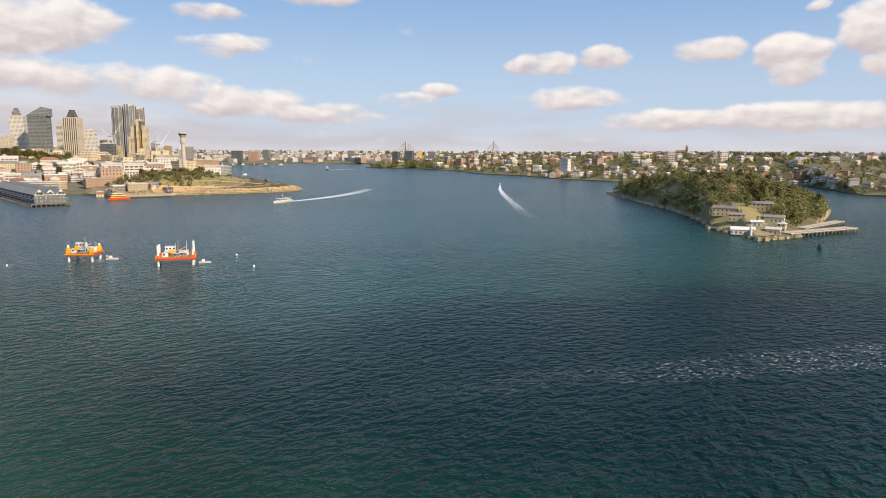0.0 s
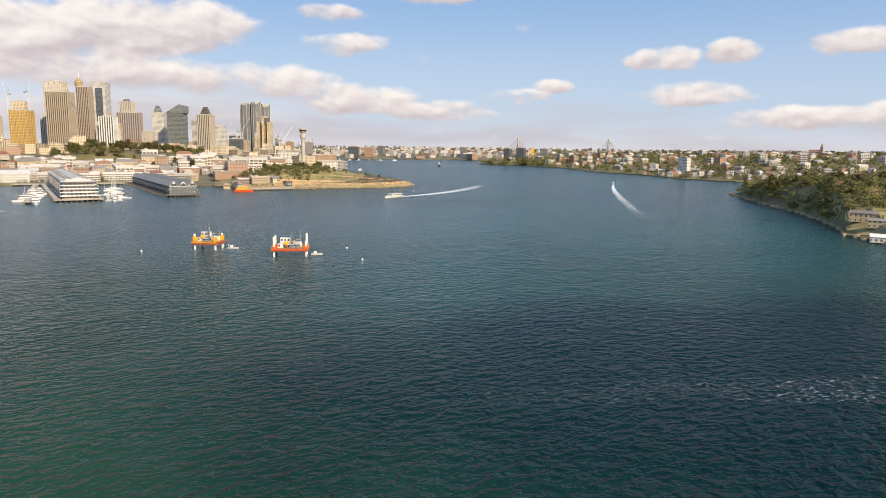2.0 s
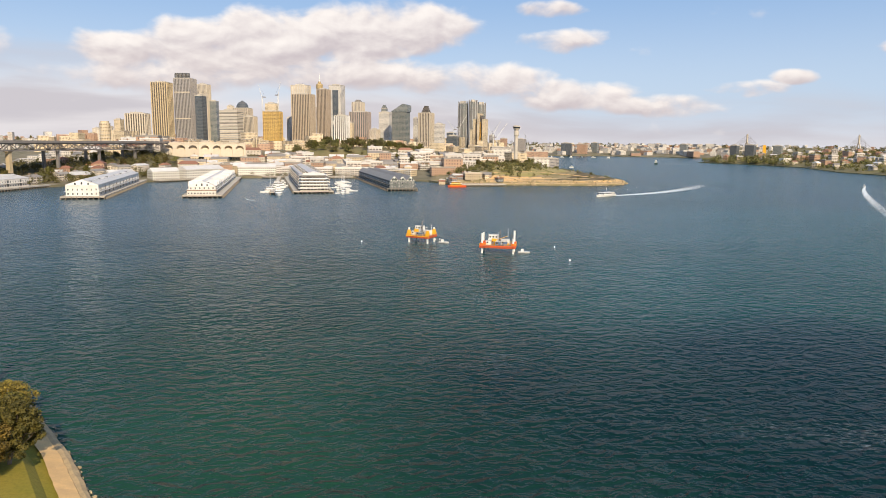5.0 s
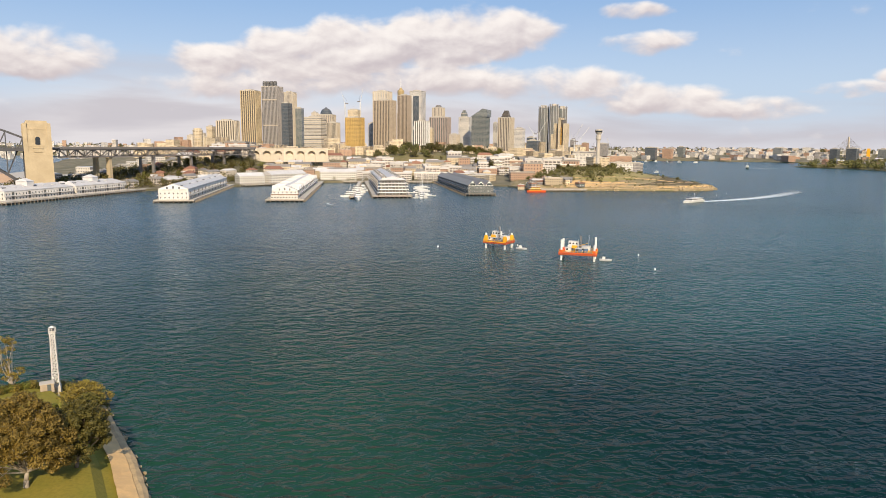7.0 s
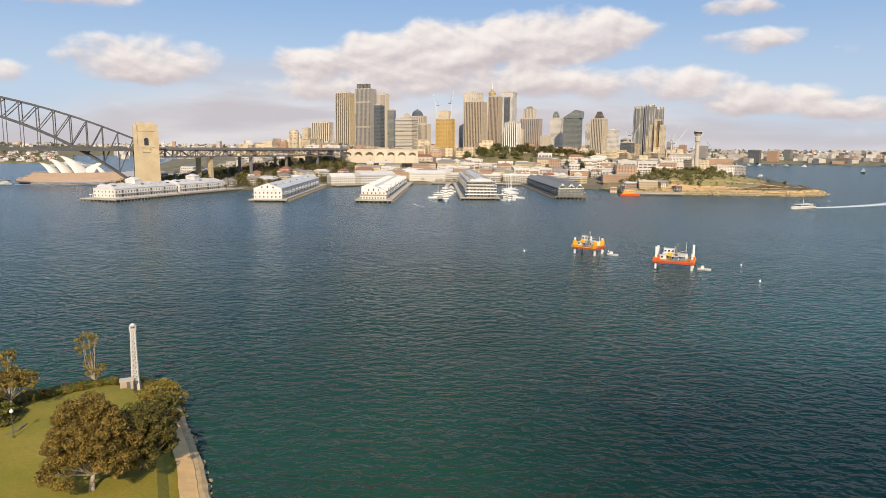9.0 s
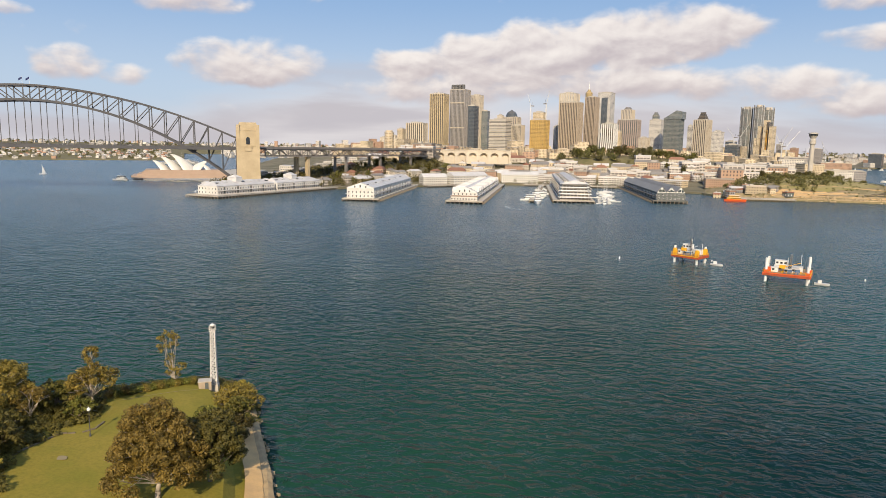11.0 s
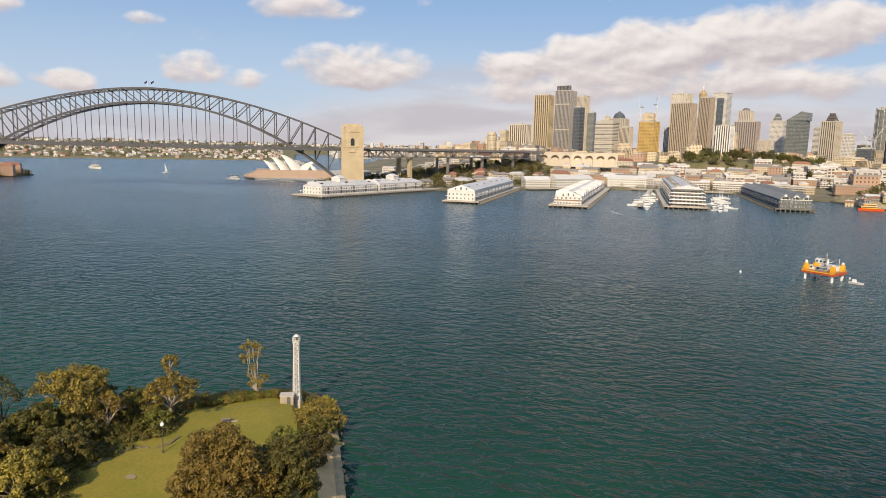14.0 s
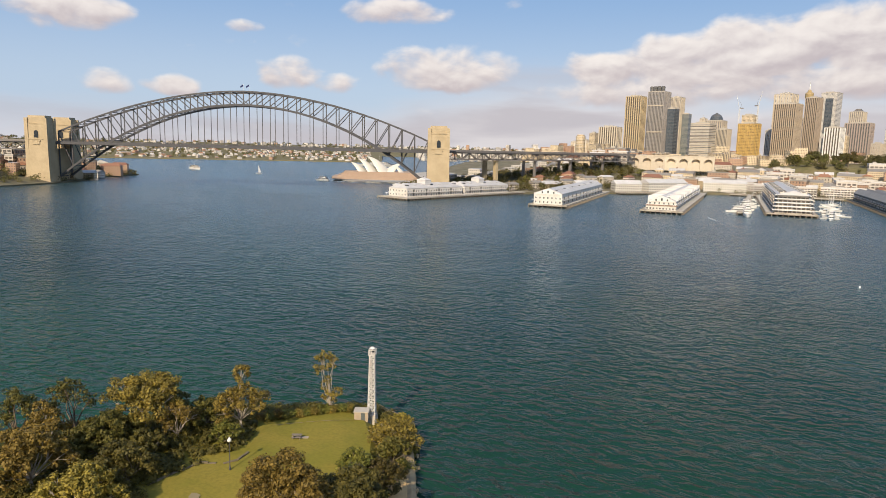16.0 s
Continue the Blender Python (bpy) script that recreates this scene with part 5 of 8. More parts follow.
for k in range(22):
    for s in (-1, 1):
        bm = bmesh.new()
        box(bm, 1 + s * 9.5, 20 + k * 12.5, 18.0, 6.0, 5.0, 3.6)
        part("dormer", bm, F_FLATS if (k + s) % 3 else DARK_TIMBER, rf)
for k in range(10):
    for s in (-1, 1):
        bm = bmesh.new()
        box(bm, 1 + s * 18.6, 6 + k * 30, 0, .5, .5, 18), box(bm, 1 + s * 18.6, 16 + k * 30, 0, .4, 5, 17)
        part("pillar", bm, F_FLATS, ob)
# old dark wharf shed with three white-trimmed gables
w5, L5 = wharf(-100, -872, -72, -1168, 40, "old dark wharf on close-set piles", DARK_TIMBER)
rz5 = math.degrees(w5.matrix_basis.to_euler().z)
shed(-99, -880, rz5, 32.5, 280, 9.5, 6.3, BOARDS_DARK, ROOF_GREY, "old dark timber wharf shed with three pale gables", 3, off=2, front=F_GABLE)


# timber quay between the fingers
wharf(238, -1040, 150, -1146, 12, "timber quay apron on dark piles")
wharf(100, -1160, 62, -1160, 14, "timber quay apron on dark piles")
wharf(10, -1162, -48, -1162, 14, "timber quay apron on dark piles")
# ---------------------------------------------------------------- low buildings along the shore
def block(x, y, w, d, h, rz, fac, label, roof="flat", roof_mat=None, name="waterfront_building", category="building", chimneys=0, verandah=False, group="waterfront buildings"):
    ob = thing(name, x, y, ground_z(x, y) - 1.0, rz, label, category, group)
    bm = bmesh.new()
    box(bm, 0, 0, 0, w, d, h + 1)
    body = part("wall", bm, fac, ob)
    if roof == "flat":
        bm = bmesh.new()
        box(bm, 0, 0, h + 1, w + .8, d + .8, .5)
        for sx, sy, px, py in ((w + .8, .4, 0, d / 2 + .2), (w + .8, .4, 0, -d / 2 - .2), (.4, d, w / 2 + .2, 0), (.4, d, -w / 2 - .2, 0)):
            box(bm, px, py, h + 1.5, sx, sy, .9)
        rf = part("roof", bm, roof_mat or ROOF_LIGHT, ob)
        bm = bmesh.new()
        box(bm, w * .2, 0, h + 1.5, w * .18, d * .4, 2.4)
        part("plant_room", bm, CONCRETE, rf)
    else:
        bm = bmesh.new()
        if w >= d:
            gable(bm, -d / 2, d / 2, -w / 2, w / 2, h + 1, d * .26, .5, d * .3 if roof == "hip" else 0)
            bmesh.ops.rotate(bm, verts=bm.verts, cent=(0, 0, 0), matrix=Matrix.Rotation(math.pi / 2, 3, "Z"))
        else:
            gable(bm, -w / 2, w / 2, -d / 2, d / 2, h + 1, w * .26, .5, w * .3 if roof == "hip" else 0)
        rf = part("roof", bm, roof_mat or ROOF_LIGHT, ob)
    for k in range(chimneys):
        bm = bmesh.new()
        cx = -w / 2 + w * (k + .5) / chimneys
        box(bm, cx, 0, h + 1, 1.4, 1.0, 4.2), box(bm, cx, 0, h + 5.2, 1.7, 1.3, .4)
        part("chimney", bm, BRICK, rf)
    if verandah:
        for k in range(1, int(h / 3.3) + 1):
            bm = bmesh.new()
            box(bm, 0, d / 2 + 1.0, k * 3.3 - .1, w, 2.0, .35), box(bm, 0, d / 2 + 1.95, k * 3.3 + .9, w, .1, .15)
            for i in range(int(w / 4) + 1):
                box(bm, -w / 2 + i * 4, d / 2 + 1.9, k * 3.3 - 3.3, .2, .2, 4.2)
            part("verandah", bm, WHITE, body)
    return ob


random.seed(11)
# pale stores along the quay
for x, y, w, d, h, rz, fac, rf in ((190, -1120, 74, 22, 13, 52, F_SHED, "gable"), (236, -1078, 40, 20, 11, 35, F_SHED, "gable"), (112, -1196, 62, 20, 13, 6, F_SHED, "gable"), (28, -1200, 84, 20, 12.5, 0, F_FLATS, "flat"), (-48, -1206, 58, 20, 12.5, 0, F_FLATS, "flat"), (-128, -1172, 60, 18, 11, -42, F_CREAM, "flat"), (290, -1052, 36, 18, 9, 40, F_CREAM, "gable"), (330, -1010, 34, 16, 7, 52, F_STONE, "hip")):
    block(x, y, w, d, h, rz, fac, "long pale wharf store beside the quay", rf, verandah=(rf == "flat"), category="warehouse")
# terraces and flats stepping up the hill
ROW = [("cream terrace of houses with chimneys", F_CREAM, "gable", ROOF_GREY), ("red-brick flats with a pale roof", F_BRICK, "flat", ROOF_LIGHT), ("white flats with balconies", F_FLATS, "flat", ROOF_LIGHT), ("yellow stone terrace under an iron roof", F_STONE, "gable", ROOF_LIGHT), ("cream houses under tiled roofs", F_HOUSE, "hip", ROOF_RED)]
for row, (yb, x0, x1, hh) in enumerate(((-1235, 240, -170, 12), (-1275, 236, -150, 12), (-1385, 110, -215, 11), (-1440, 250, -240, 10))):
    x = x0
    while x > x1:
        w = random.uniform(24, 46)
        lab, fac, rf, rm = ROW[random.choice((0, 0, 1, 2, 2, 3, 3, 4))]
        y = yb + 38 * (x > 150) * (x - 150) / 100 + random.uniform(-8, 8)
        if not (row == 3 and -150 < x < 60):
            block(x - w / 2, y, w * .94, random.uniform(14, 20), hh * random.uniform(.75, 1.25), random.uniform(-7, 7), fac, lab, rf, rm, "terrace_house" if rf != "flat" else "apartment_block", "house" if rf != "flat" else "apartments", chimneys=4 if rf == "gable" else 0, verandah=(fac is F_FLATS))
        x -= w + random.uniform(0, 8)
block(-232, -1360, 62, 22, 17, -8, F_BRICK, "long brick hotel above a pale base", "flat", CREAM, "brick_hotel", "hotel")
block(-228, -1352, 70, 30, 9, -8, F_CREAM, "pale stone base of the hotel", "flat", CREAM, "hotel_podium", "building")
for x, y, w, h, fac, rm in ((-196, -1130, 40, 12, F_BRICK, ROOF_GREY), (-238, -1165, 44, 13, F_FLATS, ROOF_LIGHT), (-205, -1190, 36, 15, F_BRICK, ROOF_LIGHT), (-285, -1240, 50, 12, F_CREAM, ROOF_LIGHT), (-255, -1290, 48, 14, F_FLATS, ROOF_GREY), (-330, -1330, 46, 13, F_BRICK, ROOF_RED), (-190, -1250, 44, 14, F_FLATS, ROOF_LIGHT)):
    block(x, y, w, 20, h, random.uniform(-25, 5), fac, "low waterfront block behind the tug wharf", "flat", rm)
block(-222, -1012, 26, 16, 9, 0, F_STONE, "square sandstone store on the wharf", "flat", CREAM, "stone_store", "building")
# tug wharf
wharf(-190, -972, -262, -974, 18, "low concrete wharf with a tug alongside")
for x, y, w, h in ((-470, -1500, 60, 22), (-530, -1640, 70, 26), (-600, -1800, 60, 20), (-500, -1900, 70, 40), (-430, -1650, 50, 30), (-640, -2050, 80, 36), (-700, -2250, 60, 24), (-420, -1480, 40, 26)):
    block(x, y, w, 30, h, random.uniform(-20, 20), random.choice((F_GREY, F_BRICK, F_WHITE, F_CREAM)), "unfinished low block on the building site", "flat", CONCRETE)


# ---------------------------------------------------------------- trees
def leaves(bm, centre, radius, count, size, squash=.8, rnd=random):
    """A clump of small leaf sprays on a ball's outer half."""
    cx, cy, cz = centre
    for _ in range(count):
        v = Vector((rnd.gauss(0, 1), rnd.gauss(0, 1), rnd.gauss(0, 1)))
        v.normalize()
        r = radius * (rnd.uniform(.45, 1.0) ** .6)
        p = Vector((cx + v.x * r, cy + v.y * r, cz + v.z * r * squash))
        a = Vector((rnd.uniform(-1, 1), rnd.uniform(-1, 1), rnd.uniform(-.7, .7))).normalized()
        n = (v * .8 + Vector((rnd.uniform(-.6, .6), rnd.uniform(-.6, .6), rnd.uniform(0, 1)))).normalized()
        b = n.cross(a)
        if b.length < .1:
            continue
        b.normalize()
        a = b.cross(n)
        s = size * rnd.uniform(.6, 1.3)
        vs = [bm.verts.new(p + a * s * i + b * s * .6 * j) for i, j in ((-1, 0), (0, -1), (1, 0), (0, 1))]
        bm.faces.new(vs)


def bush_template(name, height, spread, leaf, seed, clumps=9, count=45, size=.75, trunk=.25):
    rnd = random.Random(seed)
    ob = thing(name, 0, 0, 0, 0)
    bm = bmesh.new()
    tube(bm, (0, 0, -.5), (0, 0, height * .55), height * .04, height * .02, 6)
    for k in range(4):
        a = k * 1.57 + rnd.random()
        tube(bm, (0, 0, height * .3), (math.cos(a) * spread * .5, math.sin(a) * spread * .5, height * .65), height * .02, .05, 5, caps=False)
    part("trunk", bm, BARK, ob)
    bm = bmesh.new()
    for k in range(clumps):
        a, r = rnd.uniform(0, math.tau), spread * .62 * math.sqrt(rnd.random())
        zz = height * (trunk + (1 - trunk) * rnd.uniform(.2, .85) * (1 - .35 * r / spread))
        leaves(bm, (math.cos(a) * r, math.sin(a) * r, zz), spread * rnd.uniform(.32, .5), count, size, .75, rnd)
    part("crown", bm, leaf, ob)
    return ob


TREES = [bush_template("tree", 11, 5.5, LEAF_FAR, 1), bush_template("tree", 13, 6.5, LEAF_FAR, 2, 11), bush_template("tree", 8, 5.0, LEAF_FAR, 3, 7), bush_template("tree", 15, 5.0, LEAF_GREEN, 4, 10), bush_template("tree", 9, 6.5, LEAF_FAR, 5, 10)]
TREE_LABELS = ("leafy dark green harbour tree", "broad bushy green tree", "low rounded green tree", "tall dark fig tree", "olive-green tree with spreading crown")


def plant(x, y, kind, scale, group, z=None, label=None):
    z = ground_z(x, y) if z is None else z
    t = TREES[kind]
    c = copy_thing(t, pose(x, y, z - .3, 0, 0, random.uniform(0, 360)) @ Matrix.Diagonal((scale, scale, scale * random.uniform(.85, 1.15), 1)))
    return tagged(c, label or TREE_LABELS[kind], "tree", group)


def scatter(poly, n, clear=()):
    xs, ys = [p[0] for p in poly], [p[1] for p in poly]
    out = []
    while len(out) < n:
        x, y = random.uniform(min(xs), max(xs)), random.uniform(min(ys), max(ys))
        if inside(x, y, poly) and not any((x - a) ** 2 + (y - b) ** 2 < r * r for a, b, r in clear):
            out.append((x, y))
    return out


def shrunk(poly, c, s):
    return [(c[0] + (x - c[0]) * s, c[1] + (y - c[1]) * s) for x, y in poly]


random.seed(5)
# ---------------------------------------------------------------- wooded island
ISLE_CLEAR = [(-527, -292, 30), (-545, -325, 20), (-505, -262, 22), (-600, -360, 16), (-690, -470, 14)]
for x, y in scatter(shrunk(GOAT, (-720, -455), .93), 130, ISLE_CLEAR):
    plant(x, y, random.choice((0, 0, 1, 1, 3, 3, 4)), random.uniform(.85, 1.35), "island trees")
ISLE_MORE = scatter(shrunk(GOAT, (-720, -455), .97), 950, ISLE_CLEAR)
block(-541, -318, 19, 8, 5.8, 118, F_STONE, "long sandstone barracks near the island shore", "gable", ROOF_GREY, "stone_barracks", "building", 2, group="island buildings")
block(-524, -297, 12, 7, 4.5, 118, F_STONE, "two-storey sandstone cottage near shore", "gable", ROOF_GREY, "stone_cottage", "house", 2, group="island buildings")
block(-497, -276, 17, 8, 2.8, 124, F_WHITE, "low shed with a white roof on the seawall", "gable", WHITE, "boat_shed", "shed", group="island buildings")
block(-507, -257, 10, 6, 3.0, 110, F_CREAM, "cream harbourmaster shed by the wharf", "gable", ROOF_LIGHT, "wharf_office", "shed", group="island buildings")
block(-523, -259, 7, 6, 5, 20, F_CREAM, "small cream two-storey hut", "hip", ROOF_LIGHT, "wharf_hut", "shed", group="island buildings")
for x, y in ((-672, -422), (-690, -440), (-640, -372), (-655, -384)):
    block(x, y, 20, 11, 5, random.uniform(0, 60), F_BRICK, "brick cottage under a red tiled roof among trees", "hip", ROOF_RED, "tiled_cottage", "house", 1, group="island buildings")
ob = thing("channel_light", -484, -262, 2.0, 0, "small white column light on the seawall", "lighthouse")
_bm = bmesh.new()
lathe(_bm, [(1.0, 0), (.75, 5), (1.2, 5.1), (1.2, 5.5), (.7, 5.5), (.7, 6.8)], 12)
part("column", _bm, WHITE, ob)
_bm = bmesh.new()
lathe(_bm, [(.95, 6.8), (.15, 7.6)], 12)
part("cap", _bm, WHITE, ob)
wharf(-600, -240, -515, -252, 10, "low wooden wharf beside the island")
wharf(-648, -270, -560, -262, 8, "narrow jetty along the island shore")
# clearings, walls and a pale foreshore on the island
drape("island_lawn", [(-512, -306), (-560, -344), (-606, -386), (-640, -420), (-668, -420), (-620, -350), (-560, -300), (-520, -270)], HEAD_LAWN, "sunlit grass clearing on the island", 4.0, .35)
drape("island_forecourt", [(-478, -256), (-500, -282), (-516, -304), (-530, -292), (-518, -262), (-500, -252)], EARTH, "worn earth forecourt behind the island seawall", 3.0, .4)
for x, y, w, d, h, rz, fac, rm, rf, lab in ((-566, -300, 19, 7, 5.0, 114, F_STONE, ROOF_GREY, "gable", "long sandstone magazine with a slate roof"), (-544, -276, 15, 7, 3.6, 110, F_CREAM, ROOF_GREY, "gable", "cream workshop behind the island wharf"), (-514, -274, 9, 5, 2.6, 116, F_WHITE, WHITE, "gable", "small white boat store on the forecourt")):
    block(x, y, w, d, h, rz, fac, lab, rf, rm, "island_building", "building", 1, group="island buildings")
# rocks and low seawall round the island
_bm = bmesh.new()
for (ax, ay), (bx, by) in zip(GOAT, GOAT[1:] + GOAT[:1]):
    n = int(math.hypot(bx - ax, by - ay) / 4)
    for k in range(n):
        f = (k + random.random()) / n
        box(_bm, ax + (bx - ax) * f + random.uniform(-2, 2), ay + (by - ay) * f + random.uniform(-2, 2), -1, random.uniform(2, 5), random.uniform(2, 5), random.uniform(1.8, 3.6), random.uniform(0, 3), .7)
single("shore_rocks", _bm, SANDSTONE, "broken sandstone rocks round the island shore", "rocks", "stuff")
# row of old posts standing in the water
for k in range(30):
    f = k / 29
    ob = tagged(new("mooring_post", PILE), "weathered timber post standing in the water", "post", "mooring posts")
    ob.location = (-850 + 225 * f, -668 + 268 * f, .6)
    ob.scale = (.7, .7, .8)

# ---------------------------------------------------------------- headland park and hill trees
for x, y in scatter(shrunk(HEAD, (-322, -1150), .93), 50):
    near = (x + 322) + (y + 1150) * .3 < 40
    plant(x, y, random.choice((2, 2, 0)), random.uniform(.35, .7) if near else random.uniform(.6, 1.1), "headland trees")
for x, y in scatter([(-300, -1210), (-370, -1200), (-410, -1300), (-300, -1320)], 26):
    plant(x, y, random.choice((1, 3, 4)), random.uniform(.9, 1.3), "headland trees")
for x, y in scatter([(70, -1460), (-200, -1450), (-230, -1620), (60, -1600)], 62):
    plant(x, y, random.choice((1, 3, 4)), random.uniform(1.3, 2.1), "hill trees")
for x, y in scatter([(340, -930), (440, -870), (470, -920), (300, -1060), (262, -1060)], 26):
    plant(x, y, random.choice((0, 1, 4)), random.uniform(.7, 1.15), "park trees")
for x, y in scatter([(320, -1190), (-210, -1230), (-230, -1440), (330, -1440)], 36):
    plant(x, y, random.choice((0, 2, 3, 4)), random.uniform(.6, 1.1), "street trees")
for x, y in scatter([(-180, -1090), (-300, -1180), (-300, -1330), (-180, -1330)], 24):
    plant(x, y, random.choice((0, 3, 4)), random.uniform(.7, 1.2), "street trees")
plant(-168, -1318, 4, 1.6, "street trees", label="large rust-brown autumn tree")
for k in range(26):
    x, y = random.uniform(-262, -172), random.uniform(-1058, -1000)
    if math.hypot(x + 222, y + 1012) > 18:
        block(x, y, random.uniform(7, 15), random.uniform(6, 10), random.uniform(3, 7), random.uniform(-30, 30), random.choice((F_WHITE, F_CREAM, F_GREY, F_STONE, F_TIMBER)), "low work shed behind the tug wharf", random.choice(("gable", "flat")), random.choice((ROOF_LIGHT, ROOF_GREY, ROOF_RED)), "work_shed", "shed", group="work sheds")
# lawn, sand and a dark planted slope on the headland
drape("headland_lawn", [(-262, -1040), (-330, -1030), (-392, -1062), (-400, -1120), (-340, -1160), (-270, -1130)], HEAD_LAWN, "pale dry lawn over the headland", 5.0)
drape("headland_slope", [(-352, -1006), (-420, -1002), (-470, -1040), (-480, -1100), (-430, -1120), (-400, -1050)], DARK_MULCH, "dark mulched slope planted with young shrubs", 5.0)
drape("headland_sand", [(-232, -1012), (-300, -1006), (-350, -1016), (-330, -1028), (-262, -1036)], PATH_SAND, "pale sandstone forecourt along the headland", 5.0, .4)
ribbon("headland_path", [(-240, -1002), (-300, -1003), (-360, -996), (-412, -996), (-452, -1012), (-474, -1042)], 5.0, PATH_SAND, "pale foreshore walk round the headland")
ribbon("headland_path", [(-250, -1050), (-310, -1062), (-362, -1048), (-420, -1030), (-462, -1060)], 4.0, PATH_SAND, "pale winding path across the headland")
# sandstone ledges round the headland
for z, s in ((2.0, .985), (4.4, .93), (8.2, .82)):
    line = fine_line(shrunk(HEAD[1:10], (-322, -1150), s), 6)
    bm = along(line, [(-1.2, -1.5), (-1.0, 1.5), (1.2, 1.7), (2.6, .6)], 0, 0)
    bmesh.ops.translate(bm, verts=bm.verts, vec=(0, 0, z - .6))
    single("stone_terrace", bm, SANDSTONE, "long terrace of cut sandstone blocks", "terrace", "structure")
_bm = bmesh.new()
for k in range(190):
    a = HEAD[1 + k % 8], HEAD[2 + k % 8]
    f = random.random()
    x, y = a[0][0] + (a[1][0] - a[0][0]) * f, a[0][1] + (a[1][1] - a[0][1]) * f
    s = random.uniform(.94, 1.01)
    x, y = -322 + (x + 322) * s, -1150 + (y + 1150) * s
    box(_bm, x, y, ground_z(x, y) - .5, random.uniform(2, 5), random.uniform(1.5, 3), random.uniform(1, 2.2), random.uniform(0, 3), .9)
single("stone_blocks", _bm, SANDSTONE, "scattered sandstone blocks on the headland shore", "rocks", "stuff")

# ---------------------------------------------------------------- suburb across the water
HOUSES = []
for k, (w, d, h, fac, rm, rf) in enumerate(((13, 10, 6, F_HOUSE, ROOF_RED, "hip"), (11, 12, 6.5, F_HOUSE, ROOF_GREY, "gable"), (16, 11, 7, F_CREAM, ROOF_LIGHT, "gable"), (14, 12, 9.5, F_BRICK, ROOF_RED, "hip"), (18, 14, 13, F_FLATS, ROOF_LIGHT, "flat"), (20, 15, 12, F_BRICK, ROOF_GREY, "flat"))):
    HOUSES.append(block(0, 0, w, d, h, 0, fac, ("cream house under a red tiled roof", "small house under a grey iron roof", "cream house with a pale roof", "brick house under a tiled roof", "white block of flats", "brick block of flats")[k], rf, rm, "house" if k < 4 else "apartment_block", "house" if k < 4 else "apartments", 1 if k < 4 else 0, group="suburban houses"))


def settle(x, y, kinds, scale=1.0, group="suburban houses"):
    t = HOUSES[random.choice(kinds)]
    return tagged(copy_thing(t, pose(x, y, ground_z(x, y) - 1, 0, 0, random.uniform(0, 180)) @ Matrix.Diagonal((scale, scale, scale * random.uniform(.9, 1.2), 1))), group=group)


VIADUCT = [(x0 - k * 20, y0 - k * 7, 24) for x0, y0 in ((286, -1300),) for k in range(9)] + [(448 - k * 16, -915 - k * 38, 34) for k in range(10)]
for poly, n, kinds, s0, s1 in (([(245, -1212), (-185, -1215), (-215, -1430), (255, -1430)], 105, (0, 2, 2, 4, 4, 5, 1), 1.0, 1.6), ([(420, -1240), (260, -1330), (300, -1560), (520, -1560)], 40, (2, 4, 5, 0), 1.2, 2.0), ([(-200, -1130), (-250, -1180), (-420, -1420), (-250, -1480), (-180, -1260)], 34, (2, 4, 5, 1), 1.1, 1.8), ([(330, -1010), (300, -1130), (400, -1150), (430, -1000)], 14, (1, 2, 3), .9, 1.3)):
    for x, y in scatter(poly, n, VIADUCT + [(-60, -1540, 130)]):
        t = HOUSES[random.choice(kinds)]
        s = random.uniform(s0, s1)
        tagged(copy_thing(t, pose(x, y, ground_z(x, y) - 1, 0, 0, random.choice((0, 0, 90)) + random.uniform(-9, 9)) @ Matrix.Diagonal((s, s, s * random.uniform(.85, 1.1), 1))), group="hillside houses")
SLOPE = [(-1331, -2270), (-1400, -2100), (-1400, -1812), (-1262, -1497), (-1250, -1299), (-1180, -1091), (-1190, -970), (-1350, -650), (-1700, -700), (-1900, -1500), (-1750, -2200)]
for x, y in scatter(SLOPE, 190):
    settle(x, y, (0, 0, 1, 2, 2, 3, 4, 5), random.uniform(.9, 1.35))
for x, y in scatter([(900, -600), (960, -700), (1060, -830), (1150, -760), (1200, -500), (950, -450)], 46):
    settle(x, y, (0, 2, 3, 4, 5), random.uniform(1, 1.5), "north shore houses")

for x, y, w, h, fac, rm, rf in ((1008, -792, 30, 15, F_BRICK, ROOF_RED, "hip"), (1034, -826, 26, 13, F_BRICK, ROOF_RED, "hip"), (978, -742, 22, 9, F_WHITE, ROOF_GREY, "gable"), (952, -706, 30, 8, F_CREAM, ROOF_LIGHT, "gable"), (1062, -846, 24, 12, F_FLATS, ROOF_LIGHT, "flat"), (925, -650, 26, 10, F_STONE, ROOF_GREY, "gable")):
    block(x, y, w, 14, h, random.uniform(20, 50), fac, "red-brick house above the point" if fac is F_BRICK else "pale house above the point", rf, rm, "shore_house", "house", 1, group="north shore houses")
for k in range(16):
    f = k / 15
    for side in (-1, 1):
        x, y = 436 - 150 * f + side * random.uniform(26, 44), -905 - 370 * f + side * random.uniform(-8, 8)
        plant(x, y, random.choice((0, 1, 3, 4)), random.uniform(.9, 1.5), "trees by the approach")
        if k % 2 == 0 and side < 0:
            block(x - 16, y + 6, random.uniform(16, 30), 11, random.uniform(7, 11), 66 + random.uniform(-8, 8), random.choice((F_CREAM, F_FLATS, F_STONE, F_HOUSE)), "pale terrace beside the bridge approach", random.choice(("gable", "hip")), random.choice((ROOF_GREY, ROOF_LIGHT, ROOF_RED)), "terrace_house", "house", 2, group="approach terraces")


